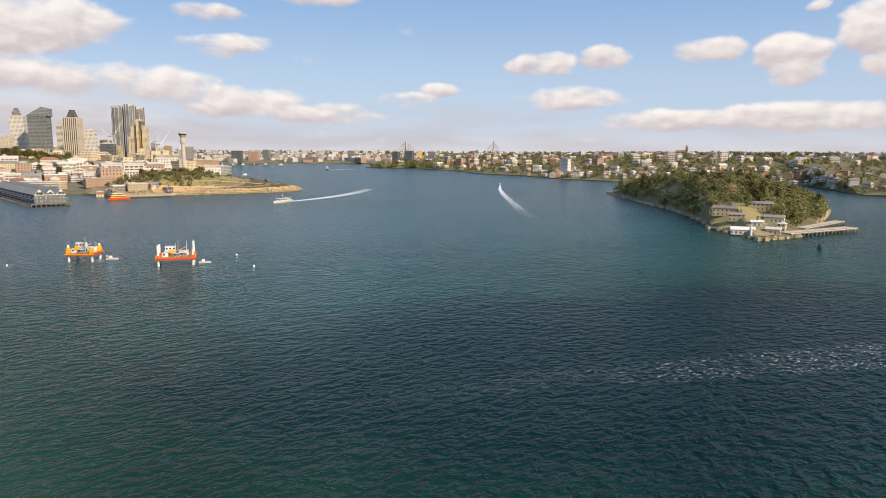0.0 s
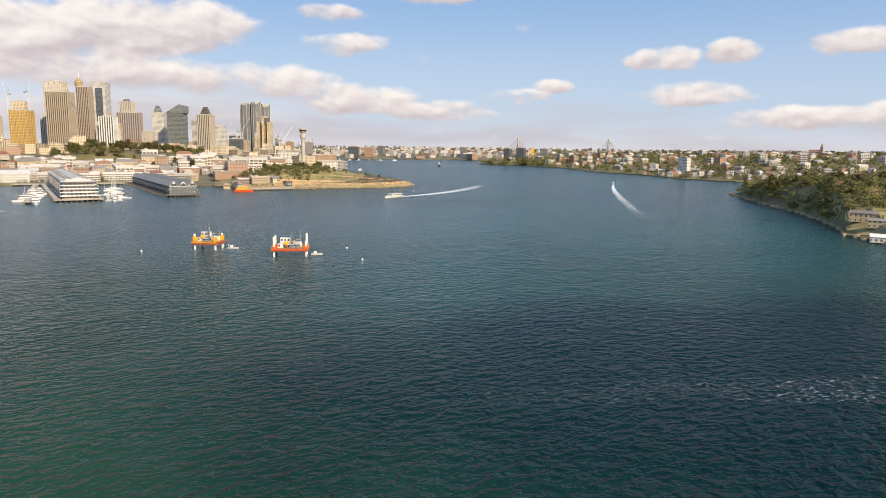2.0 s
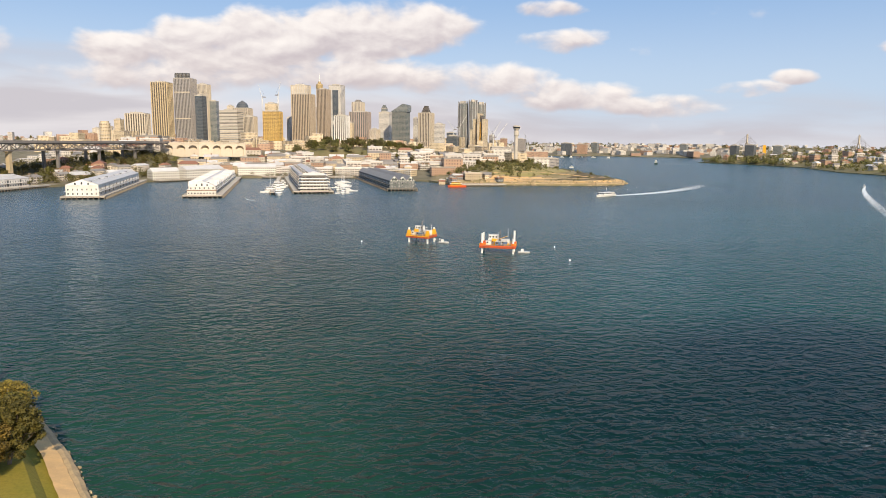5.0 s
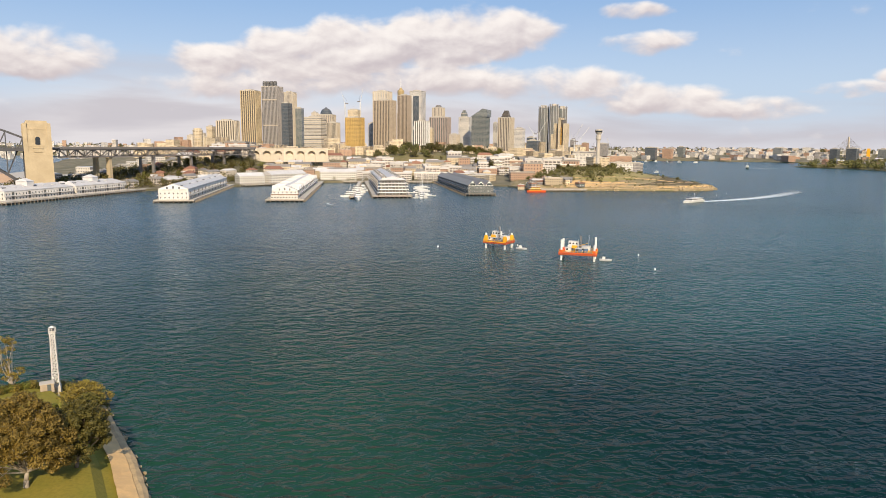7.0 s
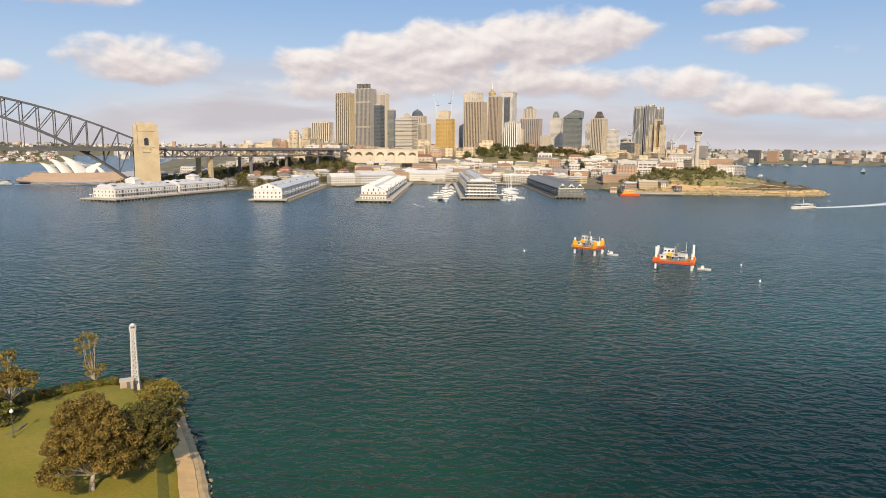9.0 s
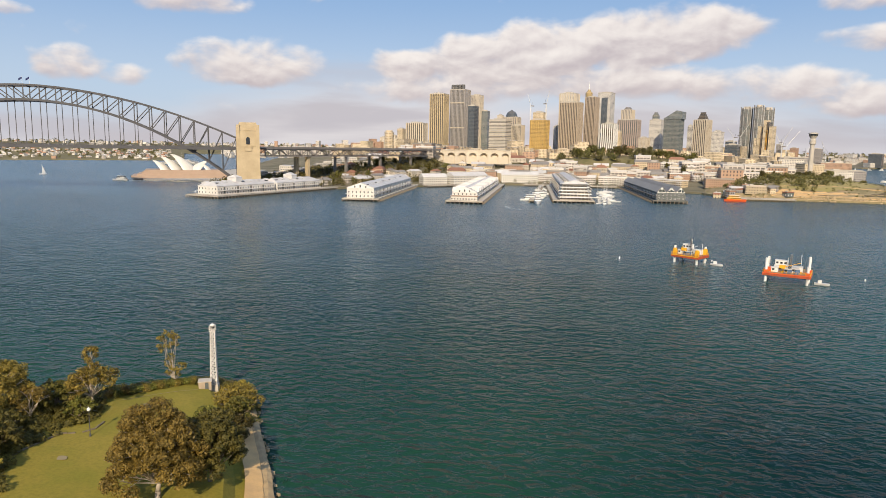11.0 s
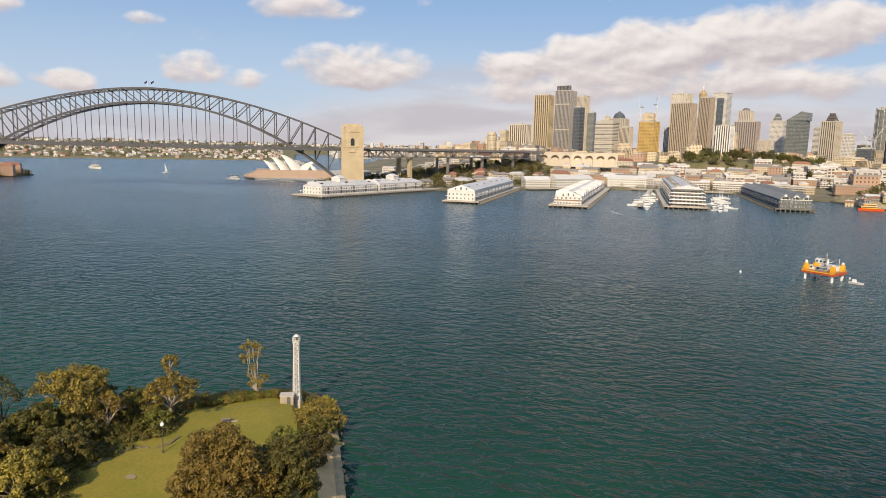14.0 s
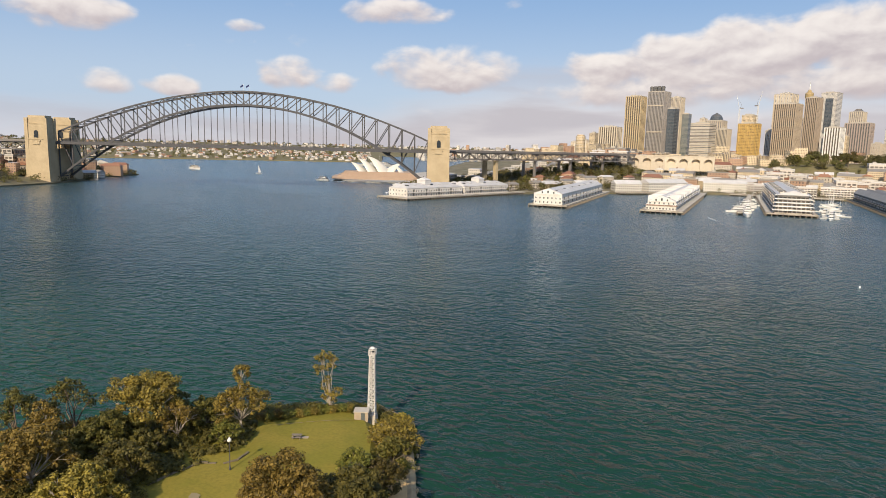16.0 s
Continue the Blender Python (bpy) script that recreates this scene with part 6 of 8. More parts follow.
def far_clumps(name, spots, label, count=26, size=.34):
    bm = bmesh.new()
    for x, y, s in spots:
        z = ground_z(x, y)
        for k in range(2):
            leaves(bm, (x + random.uniform(-.4, .4) * s, y + random.uniform(-.4, .4) * s, z + s * random.uniform(.6, 1.1)), s * random.uniform(.7, 1), count // 2, s * size, .8)
    return single(name, bm, LEAF_FAR, label, "woods", "stuff")


def far_houses(name, spots, label, walls=None):
    verts, faces, mats, uvs = [], [], [], []
    for x, y, w, h in spots:
        z, a = ground_z(x, y) - 1, random.uniform(0, 3)
        c, s = math.cos(a), math.sin(a)
        d, i = w * random.uniform(.6, .9), len(verts)
        flat = h > 9
        ring = [(-w / 2, -d / 2), (w / 2, -d / 2), (w / 2, d / 2), (-w / 2, d / 2)]
        verts += [(x + p * c - q * s, y + p * s + q * c, z) for p, q in ring] + [(x + p * c - q * s, y + p * s + q * c, z + h) for p, q in ring]
        verts += [(x + p * c, y + p * s, z + h + (.3 if flat else w * .24)) for p in (-w / 2 * .6, w / 2 * .6)]
        wall, roof = random.choice((0, 0, 1, 1, 0, 2)), random.choice((3, 4, 5, 5)) if not flat else 4
        for q in ((0, 1, 5, 4), (1, 2, 6, 5), (2, 3, 7, 6), (3, 0, 4, 7)):
            faces.append(tuple(i + k for k in q)), mats.append(wall)
            u = w if q[0] % 2 == 0 else d
            uvs += [0, 0, u, 0, u, h, 0, h]
        for q in ((4, 5, 9, 8), (5, 6, 9), (6, 7, 8, 9), (7, 4, 8)):
            faces.append(tuple(i + k for k in q)), mats.append(roof)
            uvs += [0, 0] * len(q)
    me = bpy.data.meshes.new(name)
    me.from_pydata(verts, [], faces)
    me.uv_layers.new(name="UVMap").data.foreach_set("uv", uvs)
    for m in (*(walls or (F_WHITE, F_FLATS, F_BRICK)), ROOF_RED, ROOF_LIGHT, ROOF_GREY):
        me.materials.append(m)
    me.polygons.foreach_set("material_index", mats)
    return tagged(new(name, me), label, "houses", "", "stuff")


far_clumps("island_bush", [(x, y, random.uniform(4.5, 7.5)) for x, y in ISLE_MORE], "thick bush covering the island", 90, .16)
far_clumps("hill_trees", [(x, y, random.uniform(4, 7)) for x, y in scatter([(70, -1460), (-200, -1450), (-230, -1640), (60, -1640)], 90)] + [(x, y, random.uniform(2, 4)) for x, y in scatter([(320, -1180), (-210, -1220), (-260, -1450), (330, -1450)], 130)], "trees between the hill houses", 70, .18)
far_clumps("point_fringe_trees", [(x, y, random.uniform(3, 6)) for x, y in scatter([(886, -618), (925, -694), (985, -746), (1028, -858), (1092, -866), (1150, -770), (1010, -650), (930, -580)], 260)], "dark trees along the edge of the north shore point", 60, .2)
far_clumps("north_shore_trees", [(x, y, random.uniform(4, 7)) for x, y in scatter([(900, -610), (960, -710), (1050, -850), (1100, -850), (1200, -600), (950, -450)], 90)], "dark trees on the north shore point", 60, .2)
far_clumps("suburb_trees", [(x, y, random.uniform(5, 9)) for x, y in scatter(SLOPE, 1000)] + [(x, y, random.uniform(8, 12)) for x, y in scatter([(-1331, -2270), (-1400, -2120), (-1405, -1900), (-1480, -2000), (-1440, -2280)], 80)], "trees filling the suburban slope", 50, .22)
far_clumps("headland_shrubs", [(x, y, random.uniform(.9, 2.4)) for x, y in scatter(shrunk(HEAD, (-322, -1150), .96), 520)] + [(x, y, random.uniform(3, 6)) for x, y in scatter([(-230, -1040), (-300, -1030), (-370, -1110), (-390, -1230), (-280, -1270), (-205, -1130)], 210)], "young shrubs planted over the headland", 40, .26)
far_clumps("point_park_trees", [(x, y, random.uniform(4, 7.5)) for x, y in scatter([(345, -945), (430, -872), (520, -880), (470, -1010), (380, -1290), (270, -1290), (250, -1130), (270, -1060)], 330)], "park trees below the bridge approach", 80, .17)
far_clumps("street_bush", [(x, y, random.uniform(2.5, 5)) for x, y in scatter([(330, -1130), (-200, -1215), (-420, -1430), (-200, -1500), (330, -1500)], 330)], "trees between the hillside terraces", 60, .2)
# woods and houses close along the suburban shore
SHORE_BAND = []
for (ax, ay), (bx, by) in zip(BALMAIN[4:13], BALMAIN[5:14]):
    for k in range(int(math.hypot(bx - ax, by - ay) / 2.0)):
        f, q = random.random(), random.uniform(.004, .17)
        x, y = ax + (bx - ax) * f, ay + (by - ay) * f
        SHORE_BAND.append((x + (-2300 - x) * q, y + (-1300 - y) * q))
far_clumps("shore_trees", [(x, y, random.uniform(3.5, 7)) for x, y in SHORE_BAND], "trees along the suburban shore", 44, .22)
far_houses("shore_houses", [(x, y, random.uniform(9, 16), random.choice((6, 7, 7, 9, 12))) for x, y in SHORE_BAND[::5]], "houses among trees along the suburban shore")
far_clumps("approach_trees", [(x, y, random.uniform(4, 8)) for x, y in scatter([(462, -930), (535, -965), (505, -1120), (560, -1260), (420, -1310), (340, -1290), (400, -1120)], 330)], "dark trees beneath and beyond the bridge approach", 60, .2)
far_houses("approach_houses", [(x, y, random.uniform(14, 26), random.choice((8, 10, 14, 18))) for x, y in scatter([(470, -960), (520, -990), (500, -1120), (550, -1260), (430, -1310), (350, -1290), (420, -1120)], 46)], "old stores and terraces beyond the bridge approach")
far_clumps("bridge_foot_trees", [(x, y, random.uniform(3.5, 7)) for x, y in scatter([(800, -320), (864, -505), (892, -612), (990, -600), (1060, -400), (900, -200)], 420)], "dark trees on the shore at the far bridge foot", 60, .2)
far_houses("bridge_foot_houses", [(x, y, random.uniform(14, 24), random.choice((8, 12, 16, 20))) for x, y in scatter([(820, -330), (880, -510), (905, -600), (990, -590), (1060, -400), (900, -220)], 60)], "flats and houses by the far bridge foot")
POINT = [(-1325, -620), (-1135, -442), (-1145, -380), (-1300, -260), (-1500, 20), (-1900, 0), (-1900, -700)]
far_clumps("point_trees", [(x, y, random.uniform(4.5, 8)) for x, y in scatter(POINT, 600)], "trees over the low wooded point", 44, .22)
for x, y in scatter(POINT, 40):
    settle(x, y, (0, 1, 2, 3), random.uniform(.9, 1.2))
FAR_SUBURB = [(-1800, -700), (-1350, -300), (-1500, 0), (-3000, 0), (-3500, -2200), (-2600, -3100), (-1800, -2600), (-1850, -1500)]
far_clumps("far_trees", [(x, y, random.uniform(5, 9)) for x, y in scatter(FAR_SUBURB, 2300)] + [(x, y, random.uniform(4, 7)) for x, y in scatter(SLOPE, 350)], "trees thick between the far suburban roofs")
far_houses("far_houses", [(x, y, random.uniform(11, 20), random.choice((6, 6, 7, 7, 12))) for x, y in scatter(FAR_SUBURB, 620)], "far suburban houses with tiled and iron roofs")


def ring_spots(a0, a1, r0, r1, n):
    out = []
    for _ in range(n):
        a, r = radians(random.uniform(a0, a1)), random.uniform(r0, r1)
        out.append((math.sin(a) * r, -40 + math.cos(a) * r))
    return out


far_clumps("horizon_trees", [(x, y, random.uniform(7, 13)) for x, y in ring_spots(100, 262, 4150, 4750, 1300)] + [(x, y, random.uniform(4, 7)) for x, y in ring_spots(113, 146, 2520, 3300, 700)], "hazy woods along the horizon")
far_houses("horizon_buildings", [(x, y, random.uniform(12, 30), random.uniform(6, 20)) for x, y in ring_spots(100, 262, 4100, 4750, 700)] + [(x, y, random.uniform(9, 18), random.uniform(4, 11)) for x, y in ring_spots(113, 146, 2480, 3300, 480)] + [(x, y, random.uniform(14, 34), random.uniform(16, 60)) for x, y in ring_spots(150, 168, 3000, 4300, 150)], "far pale buildings along the skyline")
far_houses("peninsula_buildings", [(x, y, random.uniform(22, 50), random.uniform(10, 28)) for x, y in scatter(shrunk(PYRMONT, (-1600, -3650), .95), 200)], "pale blocks on the far peninsula")
far_houses("city_backs", [(x, y, random.uniform(20, 40), random.uniform(14, 46)) for x, y in scatter([(560, -1500), (-420, -1700), (-620, -2250), (-850, -2900), (-800, -3600), (900, -3400), (900, -2300)], 170)] + [(x, y, random.uniform(16, 34), random.uniform(10, 26)) for x, y in scatter([(330, -1520), (90, -1560), (60, -1680), (-240, -1660), (-420, -1560), (-480, -1850), (480, -1780)], 110)], "crowded lower blocks between the city towers", (F_CREAM, F_TAN, F_BRICK))

# far landmarks
tower("apartment_tower", -1248, -1170, 28, 45, F_WHITE, "white apartment slab on the ridge", 16, 20)
for x, y, w, top, fac, lab in ((-1568, -2440, 30, 62, F_DARK, "dark glass office block far off"), (-1612, -2405, 40, 64, F_DARK, "wide dark block beside a yellow stair tower"), (-1690, -2350, 36, 62, F_SLATE, "slate-grey office block far off"), (-1770, -3190, 40, 64, F_SLATE, "dark round-topped office block"), (-1385, -3400, 40, 66, F_SLATE, "dark tower on the far shore"), (-1000, -3450, 60, 80, F_GREY, "grey hotel block on the far shore"), (-1290, -3330, 56, 58, F_BRICK, "red-brick wharf building far off"), (-900, -3420, 34, 82, F_BRICK, "brown apartment tower far off"), (-1180, -3260, 60, 62, F_DARK, "dark stepped terrace building"), (-820, -3350, 26, 96, F_GREY, "slim grey tower far off")):
    tower("office_block", x, y, w, top, fac, lab, min(w, 30), random.uniform(-10, 10))
ob = thing("yellow_stair_tower", -1648, -2372, ground_z(-1648, -2372), 180 - bearing(-1648, -2372), "bright yellow stair tower between dark blocks", "building")
_bm = bmesh.new()
box(_bm, 0, 0, 0, 11, 10, 65 - ground_z(-1648, -2372))
part("wall", _bm, YELLOW, ob)
for x, y, w in ((-1720, -1380, 20), (-1300, -1320, 26), (-1430, -1950, 34)):
    block(x, y, w, 16, 16, random.uniform(0, 40), F_WHITE, "large pale house on the ridge", "flat", WHITE, "mansion", "house", group="suburban houses")
ob = thing("church", -1900, -1290, ground_z(-1900, -1290) - 1, 20, "dark brick church with a steeple on the ridge", "church")
_bm = bmesh.new()
box(_bm, 0, 0, 0, 12, 30, 12), gable(_bm, -6, 6, -15, 15, 12, 6)
part("nave", _bm, BRICK, ob)
_bm = bmesh.new()
box(_bm, 0, 18, 0, 7, 7, 24), box(_bm, 0, 18, 24, 7, 7, 14, 0, .05)
part("steeple", _bm, BRICK, ob)


# cable-stayed bridge on the skyline
def stayed(x, y, rz):
    ob = thing("cable_stayed_bridge", x, y, 0, rz, "far cable-stayed bridge with a slender concrete mast", "bridge")
    bm = bmesh.new()
    for s in (-1, 1):
        beam(bm, (0, s * 13, 0), (0, s * 15, 38), 6, 5), beam(bm, (0, s * 15, 38), (0, s * 2, 82), 5.5, 4.5)
    beam(bm, (0, 0, 78), (0, 0, 124), 5.5, 6, up=(1, 0, 0))
    part("mast", bm, CREAM, ob)
    bm = bmesh.new()
    box(bm, 0, 0, 34, 330, 30, 3)
    part("deck", bm, CONCRETE, ob)
    for s in (-1, 1):
        for k in range(1, 9):
            bm = bmesh.new()
            beam(bm, (0, 0, 84 + k * 4.5), (s * k * 19, 0, 37), .7)
            part("stay_cable", bm, STEEL_LIGHT, ob)
    for s in (-1, 1):
        bm = bmesh.new()
        box(bm, s * 160, 0, 0, 6, 24, 34)
        part("pier", bm, CONCRETE, ob)
    return ob


stayed(-2677, -3096, 20)
stayed(-2240, -3380, 20)

# ---------------------------------------------------------------- concert hall with white shells
ob = thing("concert_hall", 674, -1070, 3.0, 33, "concert hall of white tiled shells on a pink granite podium", "opera house")
_bm = bmesh.new()
box(_bm, 0, 0, 0, 150, 84, 4), box(_bm, -3, 0, 4, 138, 76, 3), box(_bm, -5, 0, 7, 128, 70, 3), box(_bm, -5, 0, 10, 120, 66, 3)
part("podium", _bm, material("pink_granite_steps", (0.42, 0.31, 0.235), .85, (0.30, 0.22, 0.165), .1), ob, "pink granite podium")
SHELL = material("white_shell_tiles", (0.72, 0.68, 0.60), .45, (0.55, 0.52, 0.46), .06, .4)


def shell(cx, cy, length, high, wide, face):
    """A pointed vault: two curved halves meeting at a ridge, open at its tall mouth."""
    bm = bmesh.new()
    n, m = 10, 12
    for thick in (0.0, -.9):
        rows = []
        for i in range(n + 1):
            u = i / n
            row = []
            for j in range(m + 1):
                v = -1 + 2 * j / m
                h = high * math.sin(u * math.pi * .5) ** .8 * (1 - abs(v) ** 1.7)
                w = wide / 2 * (.25 + .75 * math.sin(u * math.pi * .62))
                row.append(bm.verts.new((cx + face * (length * u * (.55 + .45 * (1 - abs(v))) + h * .16), cy + v * (w + thick), 13 + h + thick)))
            rows.append(row)
        for r0, r1 in zip(rows, rows[1:]):
            for a, b, c, d in zip(r0, r0[1:], r1[1:], r1):
                bm.faces.new((a, b, c, d))
    part("shell", bm, SHELL, ob, "white tiled shell", True)
    bm = bmesh.new()
    w = wide / 2 * (.25 + .75 * math.sin(math.pi * .62)) * .9
    pts = [(v, high * .8 * (1 - abs(v) ** 1.7)) for v in [-1 + k / 5 for k in range(11)]]
    ring = [bm.verts.new((cx + face * length * .62, cy + v * w, 13 + h)) for v, h in pts]
    back = [bm.verts.new((cx + face * (length * .62 - 1), cy + v * w, 13 + h)) for v, h in pts]
    bm.faces.new(ring), bm.faces.new(back[::-1])
    part("glass_wall", bm, GLASS_DARK, ob)


for cy, k in ((15, .66), (-15, .56)):
    shell(-24, cy, 56 * k, 40 * k, 44 * k, 1)
    shell(-3, cy, 48 * k, 33 * k, 40 * k, 1)
    shell(17, cy, 38 * k, 24 * k, 34 * k, 1)
    shell(-14, cy, 46 * k, 25 * k, 36 * k, -1)
shell(-48, 22, 15, 11, 13, 1)

# ---------------------------------------------------------------- craft
def hull(bm, length, beam_w, z0, z1, sharp=.55):
    prof = [(-.5, .8), (-.35, .95), (0, 1), (.25, .85), (sharp - .12, .45), (.5, .04)]
    lo = [(x * length, w * beam_w / 2 * .7) for x, w in prof]
    hi = [(x * length * 1.04, w * beam_w / 2) for x, w in prof]
    rings = []
    for z, p in ((z0, lo), (z1, hi)):
        rings.append([bm.verts.new((x, w, z)) for x, w in p] + [bm.verts.new((x, -w, z)) for x, w in reversed(p)])
    n = len(rings[0])
    for k in range(n):
        bm.faces.new((rings[0][k], rings[0][(k + 1) % n], rings[1][(k + 1) % n], rings[1][k]))
    bm.faces.new(rings[0][::-1]), bm.faces.new(rings[1])


def boat(name, x, y, rz, length, label, hull_mat, house_mat, decks=2, category="boat", tall=1.0, z=0.0):
    ob = thing(name, x, y, z, rz, label, category)
    b = length * .26
    bm = bmesh.new()
    hull(bm, length, b, -.6, length * .07 * tall + .5)
    hl = part("hull", bm, hull_mat, ob)
    z = length * .07 * tall + .5
    for k in range(decks):
        f = 1 - k * .24
        bm = bmesh.new()
        box(bm, -length * .08, 0, z + k * 2.5, length * .62 * f, b * .78 * f, 2.3)
        dk = part("deckhouse", bm, house_mat, ob)
        bm = bmesh.new()
        box(bm, -length * .08, 0, z + k * 2.5 + .9, length * .62 * f + .12, b * .78 * f + .12, .75)
        part("window_band", bm, GLASS_DARK, dk)
        bm = bmesh.new()
        box(bm, -length * .08, 0, z + k * 2.5 + 2.3, length * .66 * f, b * .86 * f, .2)
        part("roof", bm, WHITE, dk)
    bm = bmesh.new()
    tube(bm, (-length * .05, 0, z + decks * 2.5), (-length * .05, 0, z + decks * 2.5 + length * .16), .12)
    part("mast", bm, WHITE, ob)
    return ob


def wake(pts, w0, w1, label="white foam wake spreading behind a ferry", start=0.0, mat=None):
    bm = bmesh.new()
    uv = bm.loops.layers.uv.new("UVMap")
    rows, n = [], len(pts)
    for i, (x, y) in enumerate(pts):
        a, b = pts[max(0, i - 1)], pts[min(n - 1, i + 1)]
        d = Vector((b[0] - a[0], b[1] - a[1], 0)).normalized()
        s = Vector((-d.y, d.x, 0)) * (w0 + (w1 - w0) * i / (n - 1)) / 2
        rows.append([bm.verts.new(Vector((x, y, .12)) + s * k) for k in (-1, -.5, 0, .5, 1)])
    for i, (r0, r1) in enumerate(zip(rows, rows[1:])):
        for j in range(4):
            f = bm.faces.new((r0[j], r0[j + 1], r1[j + 1], r1[j]))
            for lp, (u, v) in zip(f.loops, ((i, j), (i, j + 1), (i + 1, j + 1), (i + 1, j))):
                lp[uv].uv = (start + (1 - start) * abs(u / (n - 1)), v / 4)
    me = bpy.data.meshes.new("wake")
    bm.to_mesh(me)
    bm.free()
    me.materials.append(mat or FOAM)
    return tagged(new("wake", me), label, "wake", "", "stuff")


def curve(p0, p1, p2, n=26):
    return [tuple((1 - t) ** 2 * a + 2 * t * (1 - t) * b + t * t * c for a, b, c in zip(p0, p1, p2)) for t in [i / n for i in range(n + 1)]]


boat("ferry", -340, -788, 35, 37, "low white fast ferry under way", WHITE, WHITE, 1, "ferry", .7)
wake(curve((-356, -797), (-500, -860), (-640, -1070)), 13, 46)
wake(curve((-330, -36), (-180, -104), (-70, -150)), 34, 16, "old broken foam line drifting on the water", 0.0, FLECKS)
wake(curve((-60, -185), (-20, -205), (60, -235)), 26, 20, "faint scattered foam flecks on the water", 0.8, FLECKS)
wake(curve((82, -760), (70, -712), (20, -700)), 4, 9, "fading trail of foam off the wharves", 0.55)
boat("speedboat", -848, -958, 62, 11, "small white launch under way", WHITE, WHITE, 1)
wake(curve((-846, -955), (-700, -800), (-400, -390)), 3.5, 24, "broad white wake of a launch")
boat("ferry", -1050, -2060, 60, 42, "white double-deck ferry with a dark green hull", material("green_hull", (0.02, 0.06, 0.04), .5), WHITE, 3, "ferry", 1.4)
wake(curve((-1062, -2075), (-1150, -2110), (-1330, -2060)), 8, 24)
boat("motor_launch", -640, -1720, 20, 14, "small white launch crossing the bay", WHITE, WHITE, 1)
boat("motor_launch", 727, -985, 5, 26, "white harbour cruiser under way", WHITE, WHITE, 2)
wake(curve((712, -986), (660, -985), (590, -960)), 5, 14)
boat("ferry", 1180, -1120, 160, 48, "white ferry crossing far off", WHITE, CREAM, 2, "ferry")
boat("warship", 1130, -1760, 10, 120, "pale grey ship moored at the far shore", ROOF_LIGHT, ROOF_LIGHT, 3, "ship", .6)
boat("tug_boat", -186, -948, 180, 26, "orange tug with a yellow wheelhouse", ORANGE, YELLOW, 2, "tug", 1.2)
for k in range(9):
    boat("motor_cruiser", -880 - k * 42 + random.uniform(-8, 8), -3000 + k * 18 + random.uniform(-40, 40), random.uniform(0, 180), random.uniform(14, 26), "white cruiser moored far off", WHITE, WHITE, 2)


def yacht(x, y, rz, length, label="white sailing yacht with bare mast", sail=False):
    ob = thing("yacht", x, y, 0, rz, label, "yacht", "moored yachts")
    bm = bmesh.new()
    hull(bm, length, length * .28, -.3, 1.1)
    part("hull", bm, WHITE, ob)
    bm = bmesh.new()
    box(bm, -.05 * length, 0, 1.1, length * .4, length * .15, .7, 0, .85)
    part("cabin", bm, WHITE, ob)
    bm = bmesh.new()
    tube(bm, (length * .05, 0, 1), (length * .05, 0, length * 1.35), .14, .08, 6), tube(bm, (length * .05, 0, 2.6), (-length * .38, 0, 2.6), .12, .1, 6)
    part("mast", bm, WHITE, ob)
    if sail:
        bm = bmesh.new()
        vs = [bm.verts.new(p) for p in ((length * .04, .1, 2.7), (-length * .36, .7, 2.8), (length * .04, .1, length * 1.3))]
        bm.faces.new(vs)
        part("sail", bm, WHITE, ob)
    return ob


for k in range(8):
    yacht(random.uniform(46, 66), -856 - k * 36 + random.uniform(-4, 4), random.choice((0, 180)) + random.uniform(-6, 6), random.uniform(10, 14))
for k in range(13):
    yacht(-24 + random.uniform(-9, 9), -832 - k * 19, random.choice((0, 180)) + random.uniform(-6, 6), random.uniform(13, 22))
boat("charter_boat", 51, -812, 96, 34, "large white three-deck charter boat moored at the marina", WHITE, WHITE, 3, "boat", 1.2)
for k in range(4):
    boat("motor_cruiser", 60 + random.uniform(-5, 5), -850 - k * 40, random.choice((20, 160)), random.uniform(14, 22), "white motor cruiser in the marina", WHITE, WHITE, 2)
for k in range(3):
    boat("motor_cruiser", -22 + random.uniform(-4, 4), -822 - k * 26, random.choice((80, 100)), random.uniform(14, 20), "white motor cruiser beside the wharf apartments", WHITE, WHITE, 2)
yacht(964, -1085, 70, 13, "yacht under white sail", True)
_w, _l = wharf(58, -815, 72, -1150, 6, "narrow marina pontoon between moored boats")


# jack-up drilling platforms: a pontoon raised on four legs, crowded with cabins and gear
RUST = material("rusty_orange_steel", (0.50, 0.085, 0.022), .55, (0.24, 0.07, 0.035), .5, .7, fine=2.0)
BLUE_TARP = material("faded_blue_tarp", (0.10, 0.16, 0.26), .8)


